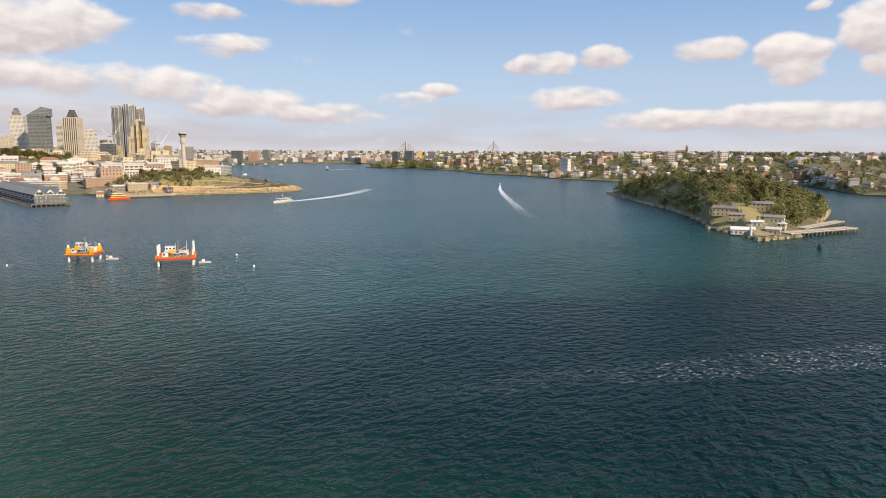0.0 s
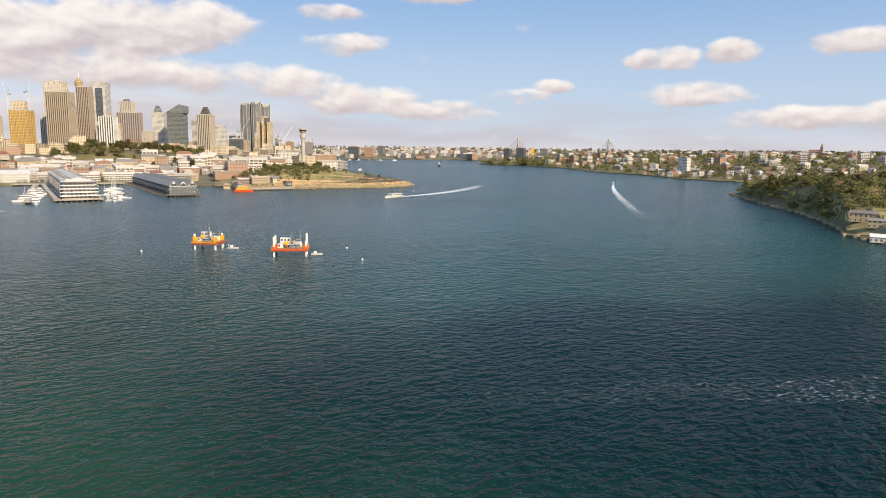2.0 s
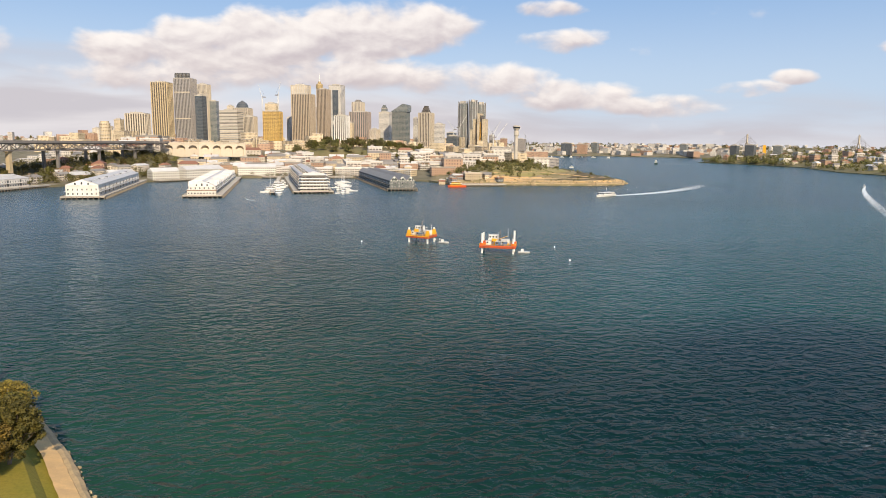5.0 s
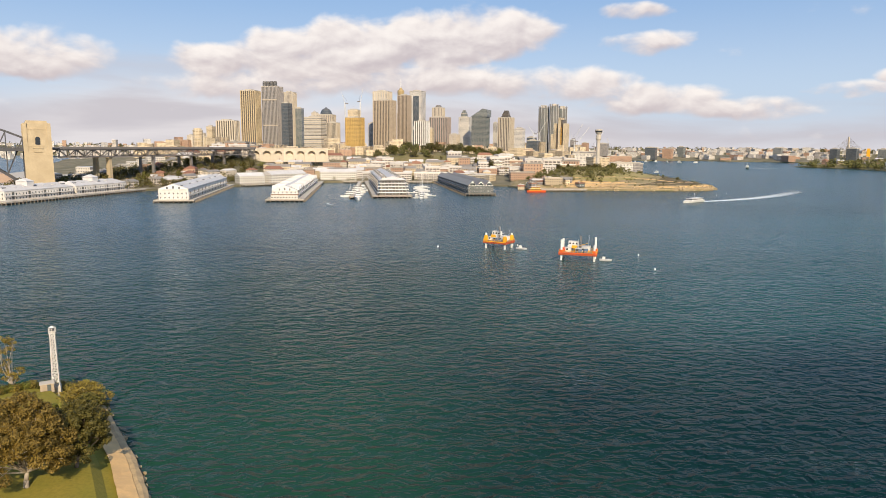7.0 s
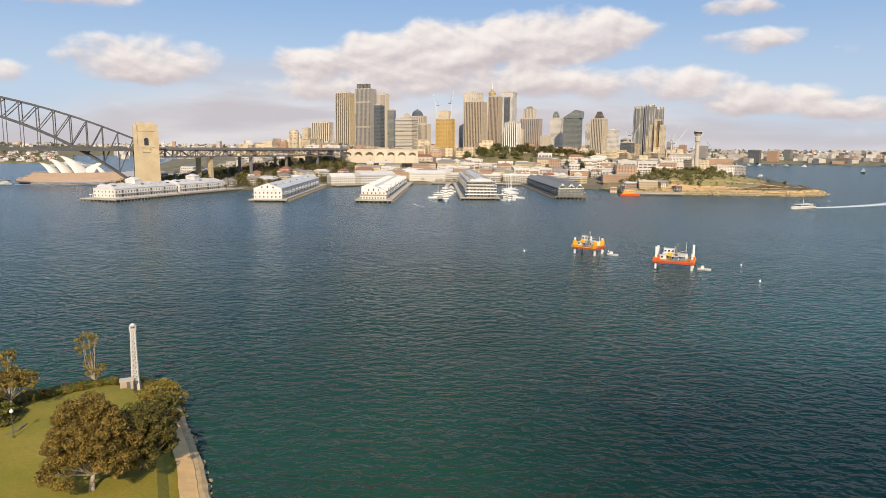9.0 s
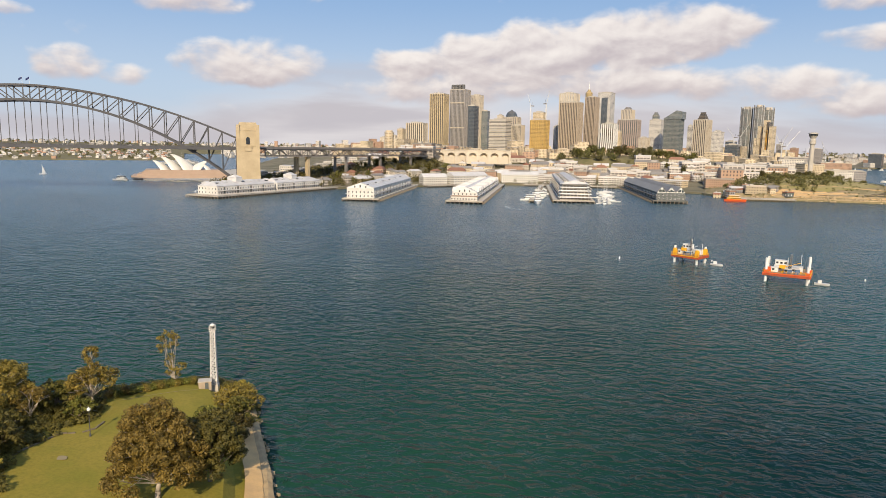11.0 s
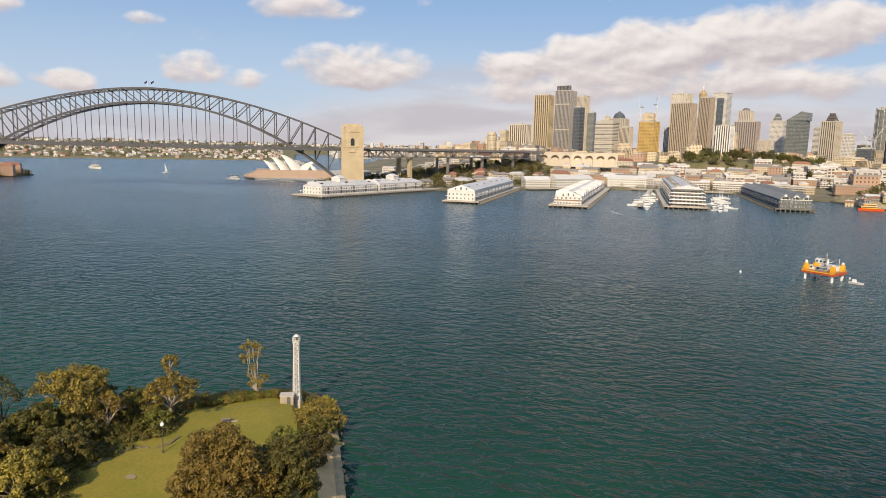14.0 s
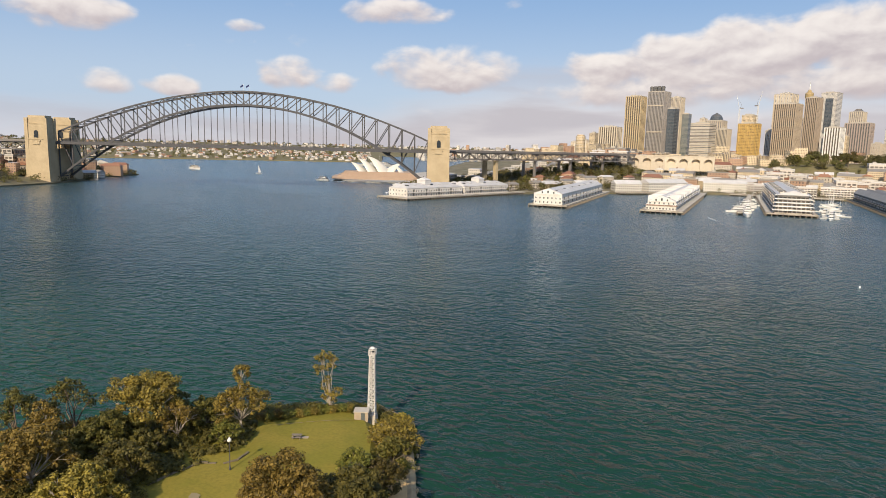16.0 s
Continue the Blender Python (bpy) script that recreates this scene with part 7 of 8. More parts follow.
def platform(x, y, rz, sx, sy, yellow, seed, label):
    rnd = random.Random(seed)
    ob = thing("jackup_platform", x, y, 0, rz, label, "drilling platform", "drilling platforms")
    z0, z1 = 3.2, 4.7
    bm = bmesh.new()
    box(bm, 0, 0, z0, sx, sy, z1 - z0)
    bmesh.ops.bevel(bm, geom=list(bm.edges), offset=.12, segments=1, affect="EDGES")
    hl = part("pontoon", bm, RUST, ob, "orange-red steel pontoon with rust streaks")
    bm = bmesh.new()
    box(bm, 0, 0, z1, sx - .8, sy - .8, .08)
    part("deck", bm, material("worn_deck", (0.30, 0.22, 0.14), .85, (0.42, 0.16, 0.06), .5, .7), hl)
    for s in (-1, 1):
        bm = bmesh.new()
        box(bm, 0, s * (sy / 2 + .05), z1 - .45, sx, .3, .4)
        part("fender_rail", bm, YELLOW if yellow else ORANGE, hl)
        bm = bmesh.new()
        for k in range(int(sx / 2) + 1):
            box(bm, -sx / 2 + .3 + k * (sx - .6) / int(sx / 2), s * (sy / 2 - .2), z1, .09, .09, 1.15)
        box(bm, 0, s * (sy / 2 - .2), z1 + 1.1, sx - .5, .09, .09), box(bm, 0, s * (sy / 2 - .2), z1 + .6, sx - .5, .07, .07)
        part("guard_rail", bm, YELLOW, hl)
        bm = bmesh.new()
        for k in range(int(sy / 2) + 1):
            box(bm, s * (sx / 2 - .2), -sy / 2 + .3 + k * (sy - .6) / int(sy / 2), z1, .09, .09, 1.15)
        box(bm, s * (sx / 2 - .2), 0, z1 + 1.1, .09, sy - .5, .09)
        part("guard_rail", bm, YELLOW, hl)
    tops = (9.5, 8.6, 9.2, 8.8) if yellow else (11.6, 9.0, 12.4, 11.0)
    for (ax, ay), up in zip(((-1, -1), (1, -1), (1, 1), (-1, 1)), tops):
        px, py = ax * (sx / 2 - 1.5), ay * (sy / 2 - 1.5)
        bm = bmesh.new()
        tube(bm, (px, py, -5), (px, py, up), .62, .62, 14)
        lg = part("leg", bm, WHITE, ob, "white tubular leg")
        bm = bmesh.new()
        hh = 2.6 if yellow else 1.3
        box(bm, px, py, z1, 1.9, 1.9, hh, 0, .9)
        for q in (-1, 1):
            box(bm, px + q * .95, py, z1 + hh * .3, .3, 1.1, hh * .8)
        jk = part("jack_house", bm, YELLOW if yellow else ORANGE, lg)
        if yellow:
            bm = bmesh.new()
            lathe(bm, [(.95, z1 + hh), (.95, z1 + hh + .7), (.7, z1 + hh + .9)], 12, px, py)
            part("jack_collar", bm, YELLOW, jk)
    # cabins and containers, some stacked
    for px, py, w, d, h, zz, mt in ((-3.6, 2.4, 6.0, 2.5, 2.6, 0, WHITE), (-3.4, 2.5, 5.6, 2.4, 2.5, 2.75, WHITE), (4.2, 3.6, 5.2, 2.4, 2.6, 0, WHITE), (3.6, -.4, 3.0, 2.3, 2.4, 0, ROOF_LIGHT), (-6.2, -2.6, 3.0, 2.2, 2.2, 0, WHITE), (.4, -4.6, 3.4, 2.0, 1.9, 0, BLUE_TARP)):
        px, py = px * sx / 24, py * sy / 15
        bm = bmesh.new()
        box(bm, px, py, z1 + .1 + zz, w, d, h)
        c = part("site_cabin", bm, mt, ob)
        bm = bmesh.new()
        box(bm, px, py, z1 + .1 + zz + h, w + .3, d + .3, .14)
        part("cabin_roof", bm, ROOF_LIGHT, c)
        for k in range(int(w / 1.8)):
            for s in (-1, 1):
                bm = bmesh.new()
                box(bm, px - w / 2 + .9 + k * 1.8, py + s * (d / 2 + .02), z1 + 1.0 + zz, 1.0, .1, .9)
                part("cabin_window", bm, GLASS_DARK, c)
    # drill mast and deck crane
    bm = bmesh.new()
    for a, b in ((-.5, -.5), (.5, -.5), (.5, .5), (-.5, .5)):
        beam(bm, (1.2 + a, -1.5 + b, z1), (1.2 + a * .4, -1.5 + b * .4, z1 + 9), .16)
    for k in range(5):
        beam(bm, (.7, -2, z1 + .4 + k * 1.7), (1.7, -1, z1 + 2 + k * 1.7), .1), beam(bm, (1.7, -2, z1 + .4 + k * 1.7), (.7, -1, z1 + 2 + k * 1.7), .1)
    part("drill_mast", bm, STEEL_LIGHT, ob)
    bm = bmesh.new()
    tube(bm, (-1.5, -3, z1), (-1.5, -3, z1 + 2.2), .7, .6, 10), box(bm, -2.2, -3, z1 + 2.2, 2.6, 1.9, 1.5)
    cr = part("deck_crane", bm, YELLOW, ob)
    bm = bmesh.new()
    for s in (-.3, .3):
        beam(bm, (-1, -3 + s, z1 + 3), (5.5, -3 + s * .3, z1 + 5.4), .2)
    for k in range(6):
        beam(bm, (-1 + k * 1.05, -3.3 + .03 * k, z1 + 3 + k * .38), (-.2 + k * 1.05, -2.7 - .03 * k, z1 + 3.3 + k * .38), .1)
    part("crane_jib", bm, WHITE if yellow else YELLOW, cr)
    # loose gear: drums, bins, pipe racks
    for k in range(30):
        bm = bmesh.new()
        px, py = rnd.uniform(-.42, .42) * sx, rnd.uniform(-.4, .4) * sy
        if k % 3 == 0:
            lathe(bm, [(.5, z1), (.5, z1 + rnd.uniform(.9, 1.6))], 10, px, py)
            part("drum", bm, rnd.choice((YELLOW, WHITE, STEEL, ORANGE)), ob)
        elif k % 3 == 1:
            box(bm, px, py, z1, rnd.uniform(.9, 2.2), rnd.uniform(.8, 1.6), rnd.uniform(.7, 2.1), rnd.uniform(0, 3), .94)
            part("gear_bin", bm, rnd.choice((YELLOW, WHITE, STEEL, ORANGE, BLUE_TARP, TIMBER)), ob)
        else:
            a = rnd.uniform(0, 3)
            for q in range(4):
                tube(bm, (px - 1.8 * math.cos(a), py - 1.8 * math.sin(a), z1 + .3 + q * .28), (px + 1.8 * math.cos(a), py + 1.8 * math.sin(a), z1 + .3 + q * .28), .13, .13, 6)
            part("pipe_stack", bm, rnd.choice((STEEL_LIGHT, TIMBER, ROOF_LIGHT)), ob)
    for k in range(4):
        bm = bmesh.new()
        px, py = rnd.uniform(-.4, .4) * sx, rnd.uniform(-.4, .4) * sy
        tube(bm, (px, py, z1), (px, py, z1 + rnd.uniform(6, 9.5)), .12, .06)
        part("pole", bm, rnd.choice((WHITE, STEEL)), ob)
    return ob


def work_boat(x, y, rz):
    ob = thing("work_boat", x, y, 0, rz, "small pale work boat moored beside a drilling platform", "boat", "work boats")
    bm = bmesh.new()
    hull(bm, 6.5, 2.3, -.3, .9)
    part("hull", bm, ROOF_LIGHT, ob)
    bm = bmesh.new()
    box(bm, -1, 0, .9, 1.7, 1.4, 1.3, 0, .9)
    part("wheelhouse", bm, WHITE, ob)


platform(-64, -430, 146, 16.0, 12.8, True, 3, "orange jack-up drilling platform with yellow jack houses")
platform(-103, -385, 161, 21, 13, False, 8, "orange jack-up drilling platform with tall white legs")
work_boat(-77.5, -424, 150)
work_boat(-117.5, -381, 165)

# marker buoys
for k, (x, y) in enumerate(((-26, -432), (-77, -437), (-74, -438), (-142, -398), (-135, -352), (-470, -206), (-420, -900), (-450, -935))):
    ob = thing("buoy", x, y, -.2, 0, "small white mooring buoy afloat" if k != 5 else "dark channel marker buoy", "buoy", "buoys")
    s = 2.2 if k == 5 else .5
    bm = bmesh.new()
    lathe(bm, [(.3 * s, 0), (.75 * s, .35), (.75 * s, .95), (.3 * s, 1.5 * max(s, .8))], 12)
    part("float", bm, GLASS_DARK if k == 5 else WHITE, ob)
    bm = bmesh.new()
    tube(bm, (0, 0, 1.2), (0, 0, 2.2 * s), .12), lathe(bm, [(.1, 2.1 * s), (.35, 2.3 * s), (.1, 2.6 * s)], 8)
    part("topmark", bm, GLASS_DARK if k == 5 else WHITE, ob)


# ---------------------------------------------------------------- the near point
OLD_STONE = material("old_stone", (0.22, 0.17, 0.10), .9, (0.12, 0.10, 0.06), 1.2, .8)
LEAF_FIG = leafy("bright_fig_leaves", (0.050, 0.062, 0.010), (0.24, 0.215, 0.040))
# white lattice light tower
ob = thing("light_tower", 78.5, -175.5, 4.3, 20, "white painted lattice light tower with a square lantern", "light tower")
LW, LH, PANELS = .74, 13.2, 11
LAT = material("lattice_white", (0.74, 0.72, 0.68), .6, (0.42, 0.34, 0.27), .8, .6)
for a, b in ((-1, -1), (1, -1), (1, 1), (-1, 1)):
    bm = bmesh.new()
    beam(bm, (a * LW, b * LW, 0), (a * LW * .66, b * LW * .66, LH), .17, .17, up=(1, 0, 0))
    part("leg", bm, LAT, ob)
for k in range(PANELS):
    z0, z1 = LH * k / PANELS, LH * (k + 1) / PANELS
    w0, w1 = LW * (1 - .34 * k / PANELS), LW * (1 - .34 * (k + 1) / PANELS)
    for q in range(4):
        m = Matrix.Rotation(q * math.pi / 2, 3, "Z")
        for p0, p1, t in (((-w0, w0, z0), (w0, w0, z0), .15), ((-w0, w0, z0), (w1, w1, z1), .12), ((w0, w0, z0), (-w1, w1, z1), .12)):
            bm = bmesh.new()
            beam(bm, m @ Vector(p0), m @ Vector(p1), t, t)
            part("brace", bm, LAT, ob)
bm = bmesh.new()
for s_ in (-.22, .22):
    box(bm, .1, s_, 0, .06, .06, LH)
for k in range(26):
    box(bm, .1, 0, .3 + k * .5, .04, .44, .04)
part("ladder", bm, LAT, ob)
bm = bmesh.new()
box(bm, 0, 0, LH, 1.5, 1.5, .16)
platform_floor = part("gallery", bm, LAT, ob)
bm = bmesh.new()
for a, b in ((-1, -1), (0, -1), (1, -1), (1, 0), (1, 1), (0, 1), (-1, 1), (-1, 0)):
    box(bm, a * .68, b * .68, LH + .16, .1, .1, 1.1)
for zz in (.6, 1.1):
    for a, b, sx, sy in ((0, -.68, 1.4, .1), (0, .68, 1.4, .1), (.68, 0, .1, 1.4), (-.68, 0, .1, 1.4)):
        box(bm, a, b, LH + zz, sx, sy, .07)
part("guard_rail", bm, LAT, platform_floor)
bm = bmesh.new()
lathe(bm, [(.5, LH + .16), (.55, LH + .6), (.42, LH + .6)], 12)
part("lantern_base", bm, LAT, ob)
bm = bmesh.new()
lathe(bm, [(.42, LH + .6), (.42, LH + 1.35)], 12)
part("lantern", bm, GLASS_DARK, ob, "dark glazed lantern")
bm = bmesh.new()
lathe(bm, [(.66, LH + 1.35), (.6, LH + 1.5), (.15, LH + 1.8)], 12)
part("lantern_roof", bm, LAT, ob)
# hut and base
ob = thing("stone_hut", 79.2, -172.7, ground_z(79.2, -172.7) - .2, 28, "small flat-roofed concrete hut beside the light tower", "hut")
bm = bmesh.new()
box(bm, 0, 0, 0, 2.9, 2.3, 2.1)
part("wall", bm, HUT, ob)
bm = bmesh.new()
box(bm, 0, 0, 2.1, 3.15, 2.55, .18)
part("roof", bm, CONCRETE, ob)
bm = bmesh.new()
box(bm, -.4, 1.17, .2, .8, .1, 1.75)
part("door", bm, DARK_TIMBER, ob)
ob = thing("tower_plinth", 78.5, -175.5, 1.5, 20, "concrete footing under the light tower", "plinth")
bm = bmesh.new()
box(bm, 0, 0, 0, 2.2, 2.2, 2.85, 0, .9)
part("block", bm, CONCRETE, ob)

# low stone retaining walls across the lawn
for line in (((89.0, -127.5), (89.3, -132), (88.9, -138.2), (86.6, -139.6)), ((85.6, -140.2), (84.6, -142.6), (85.4, -146.0))):
    ob = thing("retaining_wall", 0, 0, 0, 0, "low rough sandstone retaining wall on the lawn", "wall", "low stone walls")
    pts = fine_line(list(line), 1.3)
    for (ax, ay), (bx, by) in zip(pts, pts[1:]):
        bm = bmesh.new()
        box(bm, (ax + bx) / 2, (ay + by) / 2, ground_z(ax, ay) - .3, math.hypot(bx - ax, by - ay) * .97, random.uniform(.4, .5), random.uniform(.42, .6), math.atan2(by - ay, bx - ax), .94)
        part("stone", bm, OLD_STONE, ob)

# park lamp
ob = thing("park_lamp", 83.0, -139.2, ground_z(83.0, -139.2) - .1, 0, "slim dark park lamp with a white globe", "street lamp")
bm = bmesh.new()
tube(bm, (0, 0, 0), (0, 0, 5.2), .09, .06, 8), lathe(bm, [(.18, 0), (.16, .6), (.1, .7)], 10)
part("post", bm, STEEL, ob)
bm = bmesh.new()
lathe(bm, [(.06, 5.1)] + [(.36 * math.sin(math.pi * k / 10), 5.45 - .36 * math.cos(math.pi * k / 10)) for k in range(1, 10)] + [(.05, 6.02)], 14)
part("globe", bm, WHITE, ob, "white globe", True)

# picnic table and bench on a paved strip
ob = thing("picnic_table", 82.6, -156.0, ground_z(82.6, -156.0), 30, "grey timber picnic table on the lawn", "table")
bm = bmesh.new()
box(bm, 0, 0, .72, 1.9, .8, .06)
part("tabletop", bm, TIMBER, ob)
for s in (-1, 1):
    bm = bmesh.new()
    box(bm, 0, s * .75, .42, 1.9, .3, .05)
    part("bench_seat", bm, TIMBER, ob)
    bm = bmesh.new()
    box(bm, s * .65, 0, 0, .1, 1.5, .4, 0, .8), box(bm, s * .65, 0, .4, .1, .5, .32)
    part("leg", bm, TIMBER, ob)
ob = thing("paving", 82.2, -156.8, ground_z(82.2, -156.8) - .05, 30, "strip of pale concrete paving in the grass", "paving", "", "structure")
bm = bmesh.new()
box(bm, .4, 0, 0, 3.6, .9, .1)
part("slab", bm, HUT, ob)
# bare worn patch of earth on the lawn
bm = bmesh.new()
ring = [bm.verts.new((81.0 + 1.3 * math.cos(a) * (1 + .3 * noise.noise((a, 1, 2))), -129.6 + .8 * math.sin(a), ground_z(81.0, -129.6) + .06)) for a in [k * math.tau / 18 for k in range(18)]]
bm.faces.new(ring)
single("bare_patch", bm, EARTH, "worn patch of bare earth in the grass", "ground", "structure")

# trees of the point: limbs reach out to leafy lobes, each lobe a cluster of small clumps
GUM_BARK = material("gum_bark", (0.40, 0.34, 0.27), .85, (0.20, 0.16, 0.12), .5, .6)


def leaf_mesh(name, clumps, size, mat, rng, squash=.8):
    """Leaf sprays on the outer half of many clumps of (x, y, z, radius, count)."""
    c = np.concatenate([np.repeat(np.array([q[:4]]), int(q[4]), 0) for q in clumps])
    n = len(c)
    v = rng.normal(size=(n, 3))
    v /= np.linalg.norm(v, axis=1)[:, None]
    p = c[:, :3] + v * (c[:, 3] * rng.uniform(.35, 1.0, n) ** .6)[:, None] * np.array((1, 1, squash))
    a = rng.uniform(-1, 1, (n, 3))
    nn = v * .9 + rng.uniform(-.6, .6, (n, 3)) + np.array((0, 0, .35))
    b = np.cross(nn, a)
    b /= np.linalg.norm(b, axis=1)[:, None] + 1e-9
    a = np.cross(b, nn)
    a /= np.linalg.norm(a, axis=1)[:, None] + 1e-9
    s = (size * rng.uniform(.55, 1.35, n))[:, None]
    co = np.stack((p - a * s, p - b * s * .55, p + a * s, p + b * s * .55), 1).reshape(-1, 3)
    me = bpy.data.meshes.new(name)
    me.from_pydata(co.tolist(), [], np.arange(4 * n).reshape(-1, 4).tolist())
    me.materials.append(mat)
    return me


def single_mesh(name, me, label, category, kind):
    return tagged(new(name, me), label, category, "", kind)


def lobed_tree(name, x, y, height, spread, leaf, label, seed, low=.3, lobes=12, size=.24, dense=1.0, bark=None, extra=(), bare=0):
    """A full-crowned tree; low is where the crown begins, extra holds lobes of its own (dx, dy, z, r)."""
    rnd, rng = random.Random(seed), np.random.default_rng(seed)
    ob = thing(name, x, y, ground_z(x, y) - .3, 0, label, "tree", "trees on the point")
    balls = []
    for k in range(lobes):
        f = math.sqrt((k + .5) / lobes)
        a = k * 2.4 + rnd.uniform(-.4, .4)
        r = spread * rnd.uniform(.26, .40)
        z = height * (low + (1 - low) * (.12 + .80 * math.sqrt(max(0, 1 - f * f * .92))) * rnd.uniform(.82, 1.0)) - r * .55
        balls.append((math.cos(a) * (spread - r * .8) * f, math.sin(a) * (spread - r * .8) * f, max(z, r * .7), r))
    balls += list(extra)
    bm = bmesh.new()
    fork = Vector((rnd.uniform(-.6, .6), rnd.uniform(-.6, .6), height * max(.16, low * .7)))
    tr = .1 + height * .022
    tube(bm, (0, 0, 0), fork * .5 + Vector((.15, -.1, 0)), tr, tr * .85, 8), tube(bm, fork * .5 + Vector((.15, -.1, 0)), fork, tr * .85, tr * .7, 8)
    for bx, by, bz, r in balls:
        tip = Vector((bx, by, bz + r * .1))
        mid = fork.lerp(tip, .55) + Vector((rnd.uniform(-.7, .7), rnd.uniform(-.7, .7), rnd.uniform(-.6, .3)))
        tube(bm, fork, mid, tr * .42, tr * .26, 6, caps=False), tube(bm, mid, tip, tr * .26, .05, 6, caps=False)
        for _ in range(2 + bare):
            e = tip + Vector((rnd.uniform(-1, 1), rnd.uniform(-1, 1), rnd.uniform(-.5, .35))) * r * (.6 + .15 * (bare > 0))
            tube(bm, mid.lerp(tip, rnd.uniform(.2, .8)), e, tr * .14, .03, 5, caps=False)
    part("trunk", bm, bark or BARK, ob, smooth=True)
    clumps = []
    for bx, by, bz, r in balls:
        for _ in range(11):
            v = Vector((rnd.gauss(0, 1), rnd.gauss(0, 1), rnd.gauss(.25, 1))).normalized()
            q = r * rnd.uniform(.26, .48)
            clumps.append((bx + v.x * r * .72, by + v.y * r * .72, max(bz + v.z * r * .62, .3), q, max(12, 9.0 * dense * q * q / (size * size) * .55)))
    part("crown", leaf_mesh("crown", clumps, size, leaf, rng), leaf, ob)
    return ob


lobed_tree("gum_tree", 107.0, -141.5, 13.2, 8.6, LEAF_OLIVE, "large pale olive gum with white limbs", 21, .54, 15, .24, .85, GUM_BARK)
lobed_tree("gum_tree", 99.0, -142.0, 9.5, 5.0, LEAF_OLIVE, "sparse gum with pale bare branches", 24, .3, 8, .22, .55, GUM_BARK, bare=3)
lobed_tree("fig_tree", 104.0, -131.5, 9.5, 7.0, LEAF_FIG, "dense bright green fig with a domed crown", 23, .12, 18, .26, 1.25)
lobed_tree("gum_tree", 92.0, -151.2, 10.8, 6.0, LEAF_OLIVE, "grey-olive gum with a tall tufted top", 26, .45, 12, .23, .75, GUM_BARK, ((1.5, -2.0, 11.6, 2.1), (1.0, -1.2, 12.8, 1.7), (1.0, -1.5, 9.8, 1.4)), 2)
lobed_tree("fig_tree", 90.8, -146.2, 5.6, 3.4, LEAF_FIG, "low green fig beneath a gum", 25, .1, 9, .22, 1.1)
lobed_tree("gum_tree", 116.0, -132.5, 13.5, 5.4, LEAF_GREEN, "dark thin tree near the water", 33, .35, 9, .24, .5, bare=2)
lobed_tree("gum_tree", 113.5, -126.5, 11.5, 4.6, LEAF_OLIVE, "olive gum with a drooping crown", 34, .2, 10, .24, .75, GUM_BARK)
lobed_tree("gum_tree", 122.5, -126.5, 12.0, 5.2, LEAF_GREEN, "dark leaning tree at the rocky bank", 36, .3, 9, .24, .6)
lobed_tree("gum_tree", 103.5, -118.0, 11.5, 7.0, LEAF_OLIVE, "olive gum at the edge of the lawn", 32, .15, 16, .24, 1.0, GUM_BARK)
lobed_tree("fig_tree", 110.0, -110.0, 11.0, 6.5, LEAF_GREEN, "dark fig behind the lawn gum", 39, .12, 14, .26, 1.1)
lobed_tree("gum_tree", 88.5, -115.5, 9.5, 6.4, LEAF_OLIVE, "olive gum over the lawn corner", 45, .12, 13, .24, 1.0, GUM_BARK)
lobed_tree("fig_tree", 92.0, -125.8, 8.5, 6.2, LEAF_GREEN, "dark low fig at the lawn edge", 46, .08, 11, .24, 1.15)
lobed_tree("fig_tree", 97.5, -134.0, 6.5, 5.0, LEAF_GREEN, "dark understorey fig in deep shade", 35, .08, 11, .24, 1.1)
lobed_tree("fig_tree", 100.5, -150.5, 7.5, 5.0, LEAF_GREEN, "dark rounded tree behind the gums", 38, .1, 11, .25, 1.1)
lobed_tree("fig_tree", 111.5, -150.0, 8.0, 5.5, LEAF_GREEN, "dark tree on the rocky bank", 41, .1, 11, .25, 1.1)
lobed_tree("young_gum", 87.0, -171.8, 5.5, 2.0, LEAF_OLIVE, "thin tall gum with sparse tufts beside the light tower", 27, .4, 5, .2, .6, GUM_BARK,
           ((-2.5, .8, 5.2, 1.6), (1.8, -1.0, 5.6, 1.4), (.2, .3, 7.6, 1.0), (1.6, .6, 9.6, 1.7), (3.2, -1.2, 11.0, 1.5), (-.6, -.8, 11.2, 1.6), (.5, .4, 13.2, 1.5), (-1.5, .6, 12.6, 1.1)), 2)
lobed_tree("banksia", 69.0, -168.6, 6.2, 6.2, LEAF_OLIVE, "low twisted grey-leaved tree at the seawall", 28, .15, 13, .2, .65, GUM_BARK, bare=3)
lobed_tree("banksia", 61.0, -153.0, 6.6, 4.8, LEAF_GREEN, "dark bushy tree overhanging the shore path", 47, .06, 11, .22, 1.1)
lobed_tree("banksia", 64.6, -162.0, 6.2, 4.6, LEAF_FIG, "low bushy tree over the shore path", 29, .08, 10, .22, 1.0)
lobed_tree("banksia", 73.6, -178.8, 3.6, 3.4, LEAF_OLIVE, "low scrubby tree at the tip of the point", 43, .08, 9, .2, .9)
lobed_tree("gum_tree", 57.4, -123.2, 17.4, 8.6, LEAF_OLIVE, "broad sunlit olive gum on the lawn", 30, .02, 40, .20, .95, GUM_BARK, bare=3)
lobed_tree("fig_tree", 53.2, -131.6, 15.0, 7.0, LEAF_GREEN, "dark bushy fig above the shore path", 31, .0, 30, .22, 1.2)
lobed_tree("fig_tree", 65.5, -151.5, 5.2, 3.8, LEAF_FIG, "green fig in the shade of a larger one", 37, .08, 10, .23, 1.1)

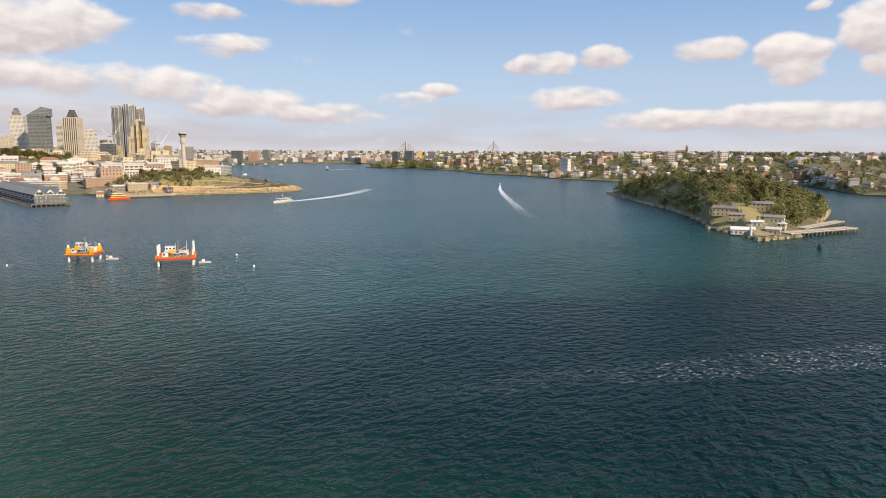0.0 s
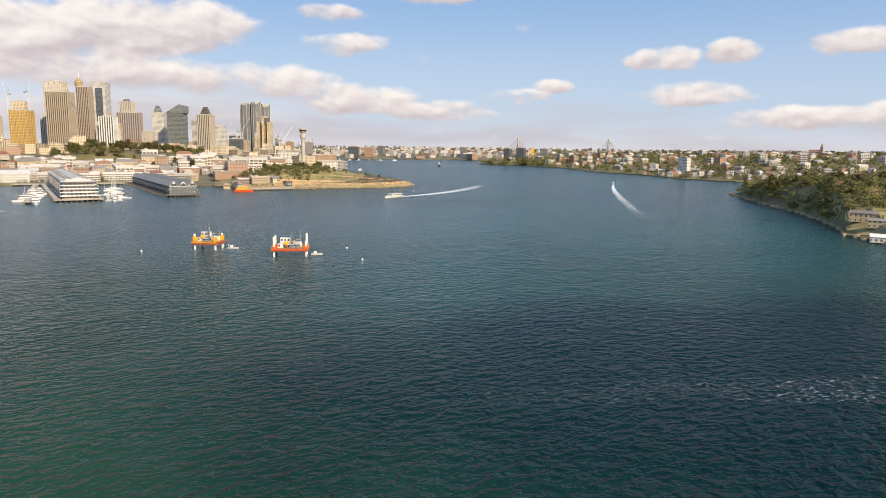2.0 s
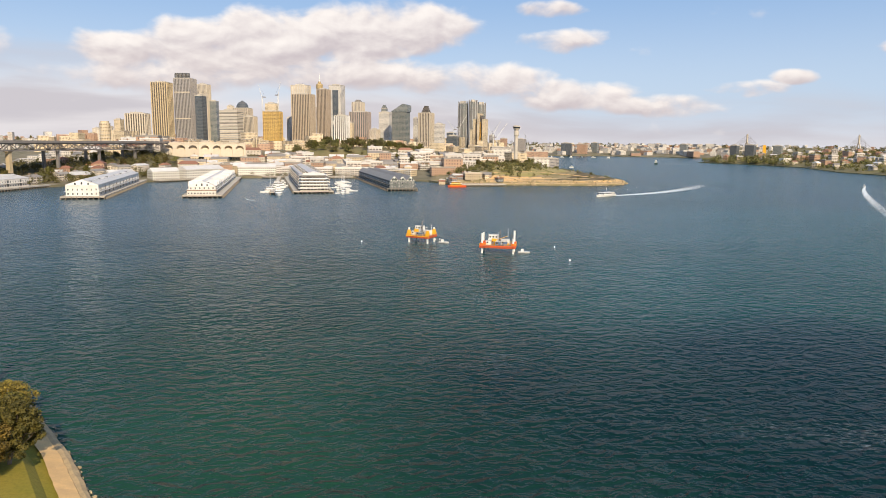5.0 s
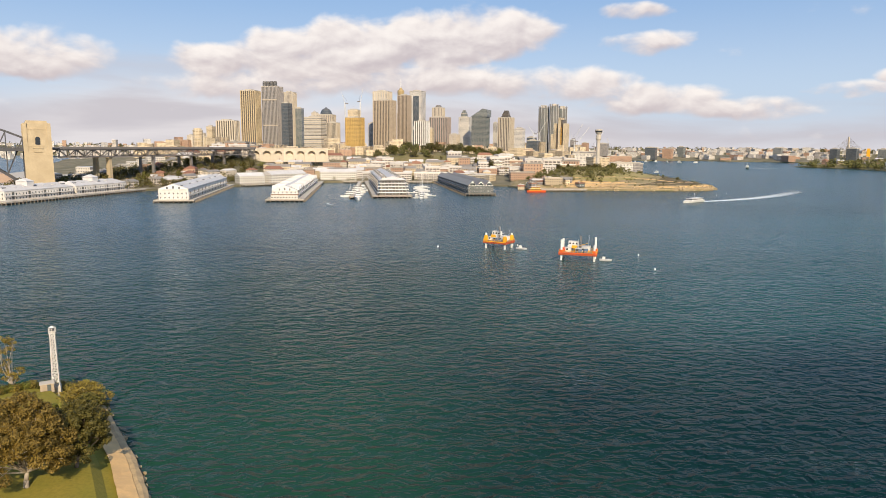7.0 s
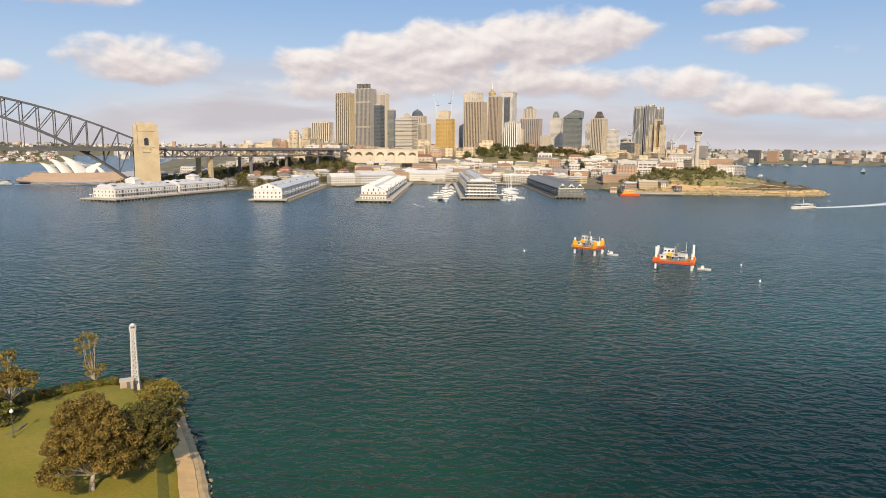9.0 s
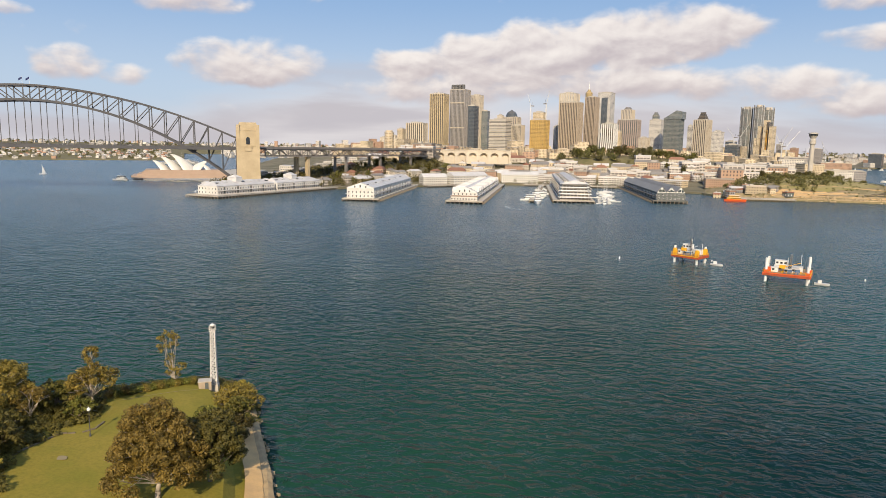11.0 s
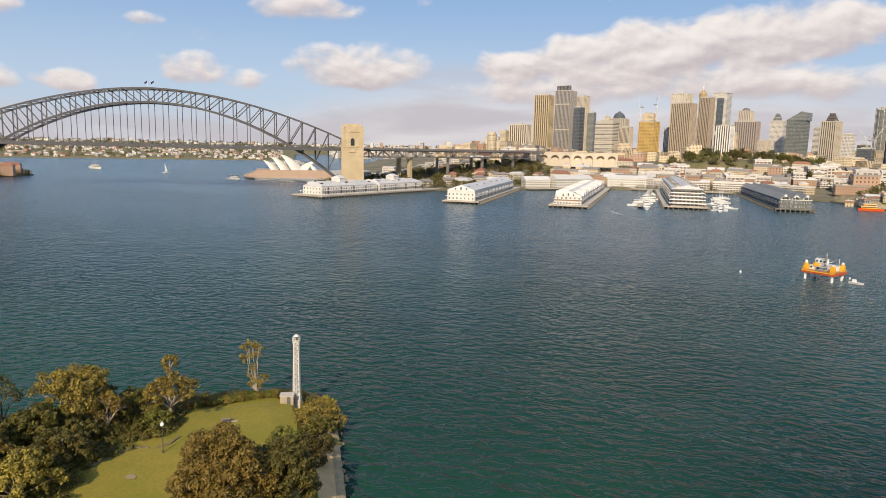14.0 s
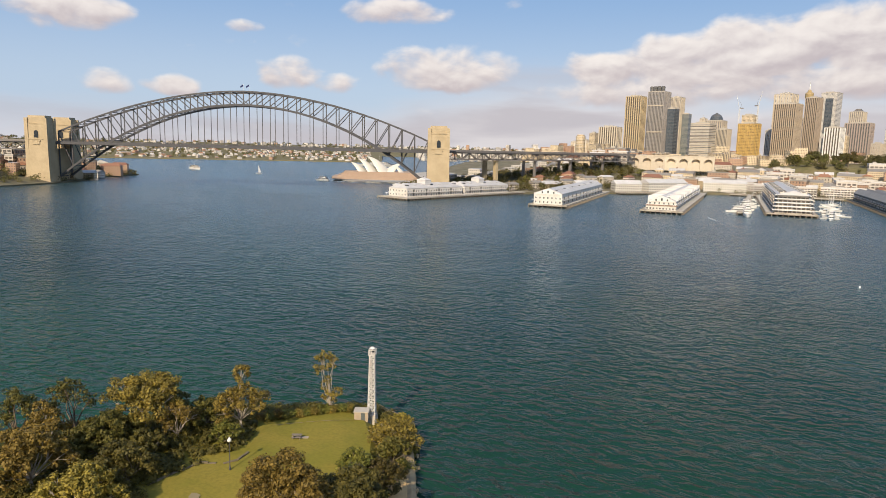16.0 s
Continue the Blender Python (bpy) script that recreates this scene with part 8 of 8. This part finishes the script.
# hedge of rounded shrubs behind the lawn
rng = np.random.default_rng(5)
for k in range(17):
    f = k / 16
    x, y = 94.5 - 11.6 * f + random.uniform(-.4, .4), -159.5 - 15.5 * f + random.uniform(-.4, .4)
    ob = thing("shrub", x, y, ground_z(x, y) - .1, 0, "rounded clipped green shrub in a row", "shrub", "shrub row")
    part("foliage", leaf_mesh("foliage", [(random.uniform(-.6, .6), random.uniform(-.6, .6), random.uniform(.6, 1.5), random.uniform(.7, 1.2), 190) for _ in range(5)], .17, LEAF_FIG if k % 3 else LEAF_OLIVE, rng), LEAF_GREEN, ob)
    bm = bmesh.new()
    tube(bm, (0, 0, 0), (0, 0, 1.0), .08, .05, 6)
    part("stem", bm, BARK, ob)
# worn earth along the foot of the hedge
bm = bmesh.new()
strip = []
for k in range(19):
    f = k / 18
    x, y = 91.0 - 12.6 * f, -158.2 - 13.6 * f
    w = .5 + .5 * noise.noise((k * .7, 3, 1))
    strip.append([bm.verts.new((x + d * .75, y + d * .66, ground_z(x + d * .75, y + d * .66) + .1)) for d in (-.5 - w, .8)])
for a, b in zip(strip, strip[1:]):
    bm.faces.new((a[0], a[1], b[1], b[0]))
single("worn_strip", bm, EARTH, "strip of worn earth in front of the shrub row", "ground", "structure")
# scrub on the bank, the tip and beneath the trees
spots = []
for (ax, ay), (bx, by) in zip([(66, -172), (73, -182), (84, -184), (97, -176), (110, -165), (124, -150)], [(73, -182), (84, -184), (97, -176), (110, -165), (124, -150), (142, -126)]):
    for k in range(44):
        f = random.random()
        spots.append((ax + (bx - ax) * f + random.uniform(-1, 1), ay + (by - ay) * f + random.uniform(0, 7)))
spots = [(x, y) for x, y in spots if (x - 78.5) ** 2 + (y + 175.5) ** 2 > 9 and (x - 80.3) ** 2 + (y + 171.2) ** 2 > 12]
single_mesh("bank_scrub", leaf_mesh("bank_scrub", [(x, y, ground_z(x, y) + .7, random.uniform(.8, 1.5), 150) for x, y in spots], .2, LEAF_GREEN, rng), "dark scrub along the rocky bank", "scrub", "stuff")
clumps = []
for x, y in scatter([(78, -112), (81.5, -119), (86.2, -123.5), (89.6, -130), (89.0, -139), (88.0, -147), (95.5, -159.5), (100, -172), (112, -163), (126, -148), (146, -122), (130, -96), (108, -100), (92, -108)], 780):
    clumps.append((x, y, ground_z(x, y) + random.uniform(.2, .9), random.uniform(.9, 1.7), 150))
single_mesh("understorey", leaf_mesh("understorey", clumps, .27, LEAF_GREEN, rng), "dark undergrowth beneath the trees", "undergrowth", "stuff")
clumps = [(x, y, ground_z(x, y) + .5, random.uniform(.7, 1.5), 150) for x, y in scatter([(61, -160), (61, -164), (66, -172), (72, -181), (74, -176), (69.5, -166), (66, -158), (64, -148), (60, -139), (55, -134), (58, -150)], 90)]
single_mesh("path_scrub", leaf_mesh("path_scrub", clumps, .2, LEAF_FIG, rng), "low scrub between the lawn and the shore path", "scrub", "stuff")
# stones at the foot of the seawall
bm = bmesh.new()
for k in range(150):
    x, y = SHORE[random.randrange(len(SHORE) - 1)]
    box(bm, x + random.uniform(-1.4, -.2), y + random.uniform(-.8, .8), -.5, random.uniform(.4, 1.1), random.uniform(.4, .9), random.uniform(.6, 1.1), random.uniform(0, 3), .8)
single("shore_stones", bm, SANDSTONE, "loose stones at the foot of the seawall", "rocks", "stuff")

# patterns that were only copied from
for t in TREES + HOUSES:
    for o in (*t.children_recursive, t):
        bpy.data.objects.remove(o)
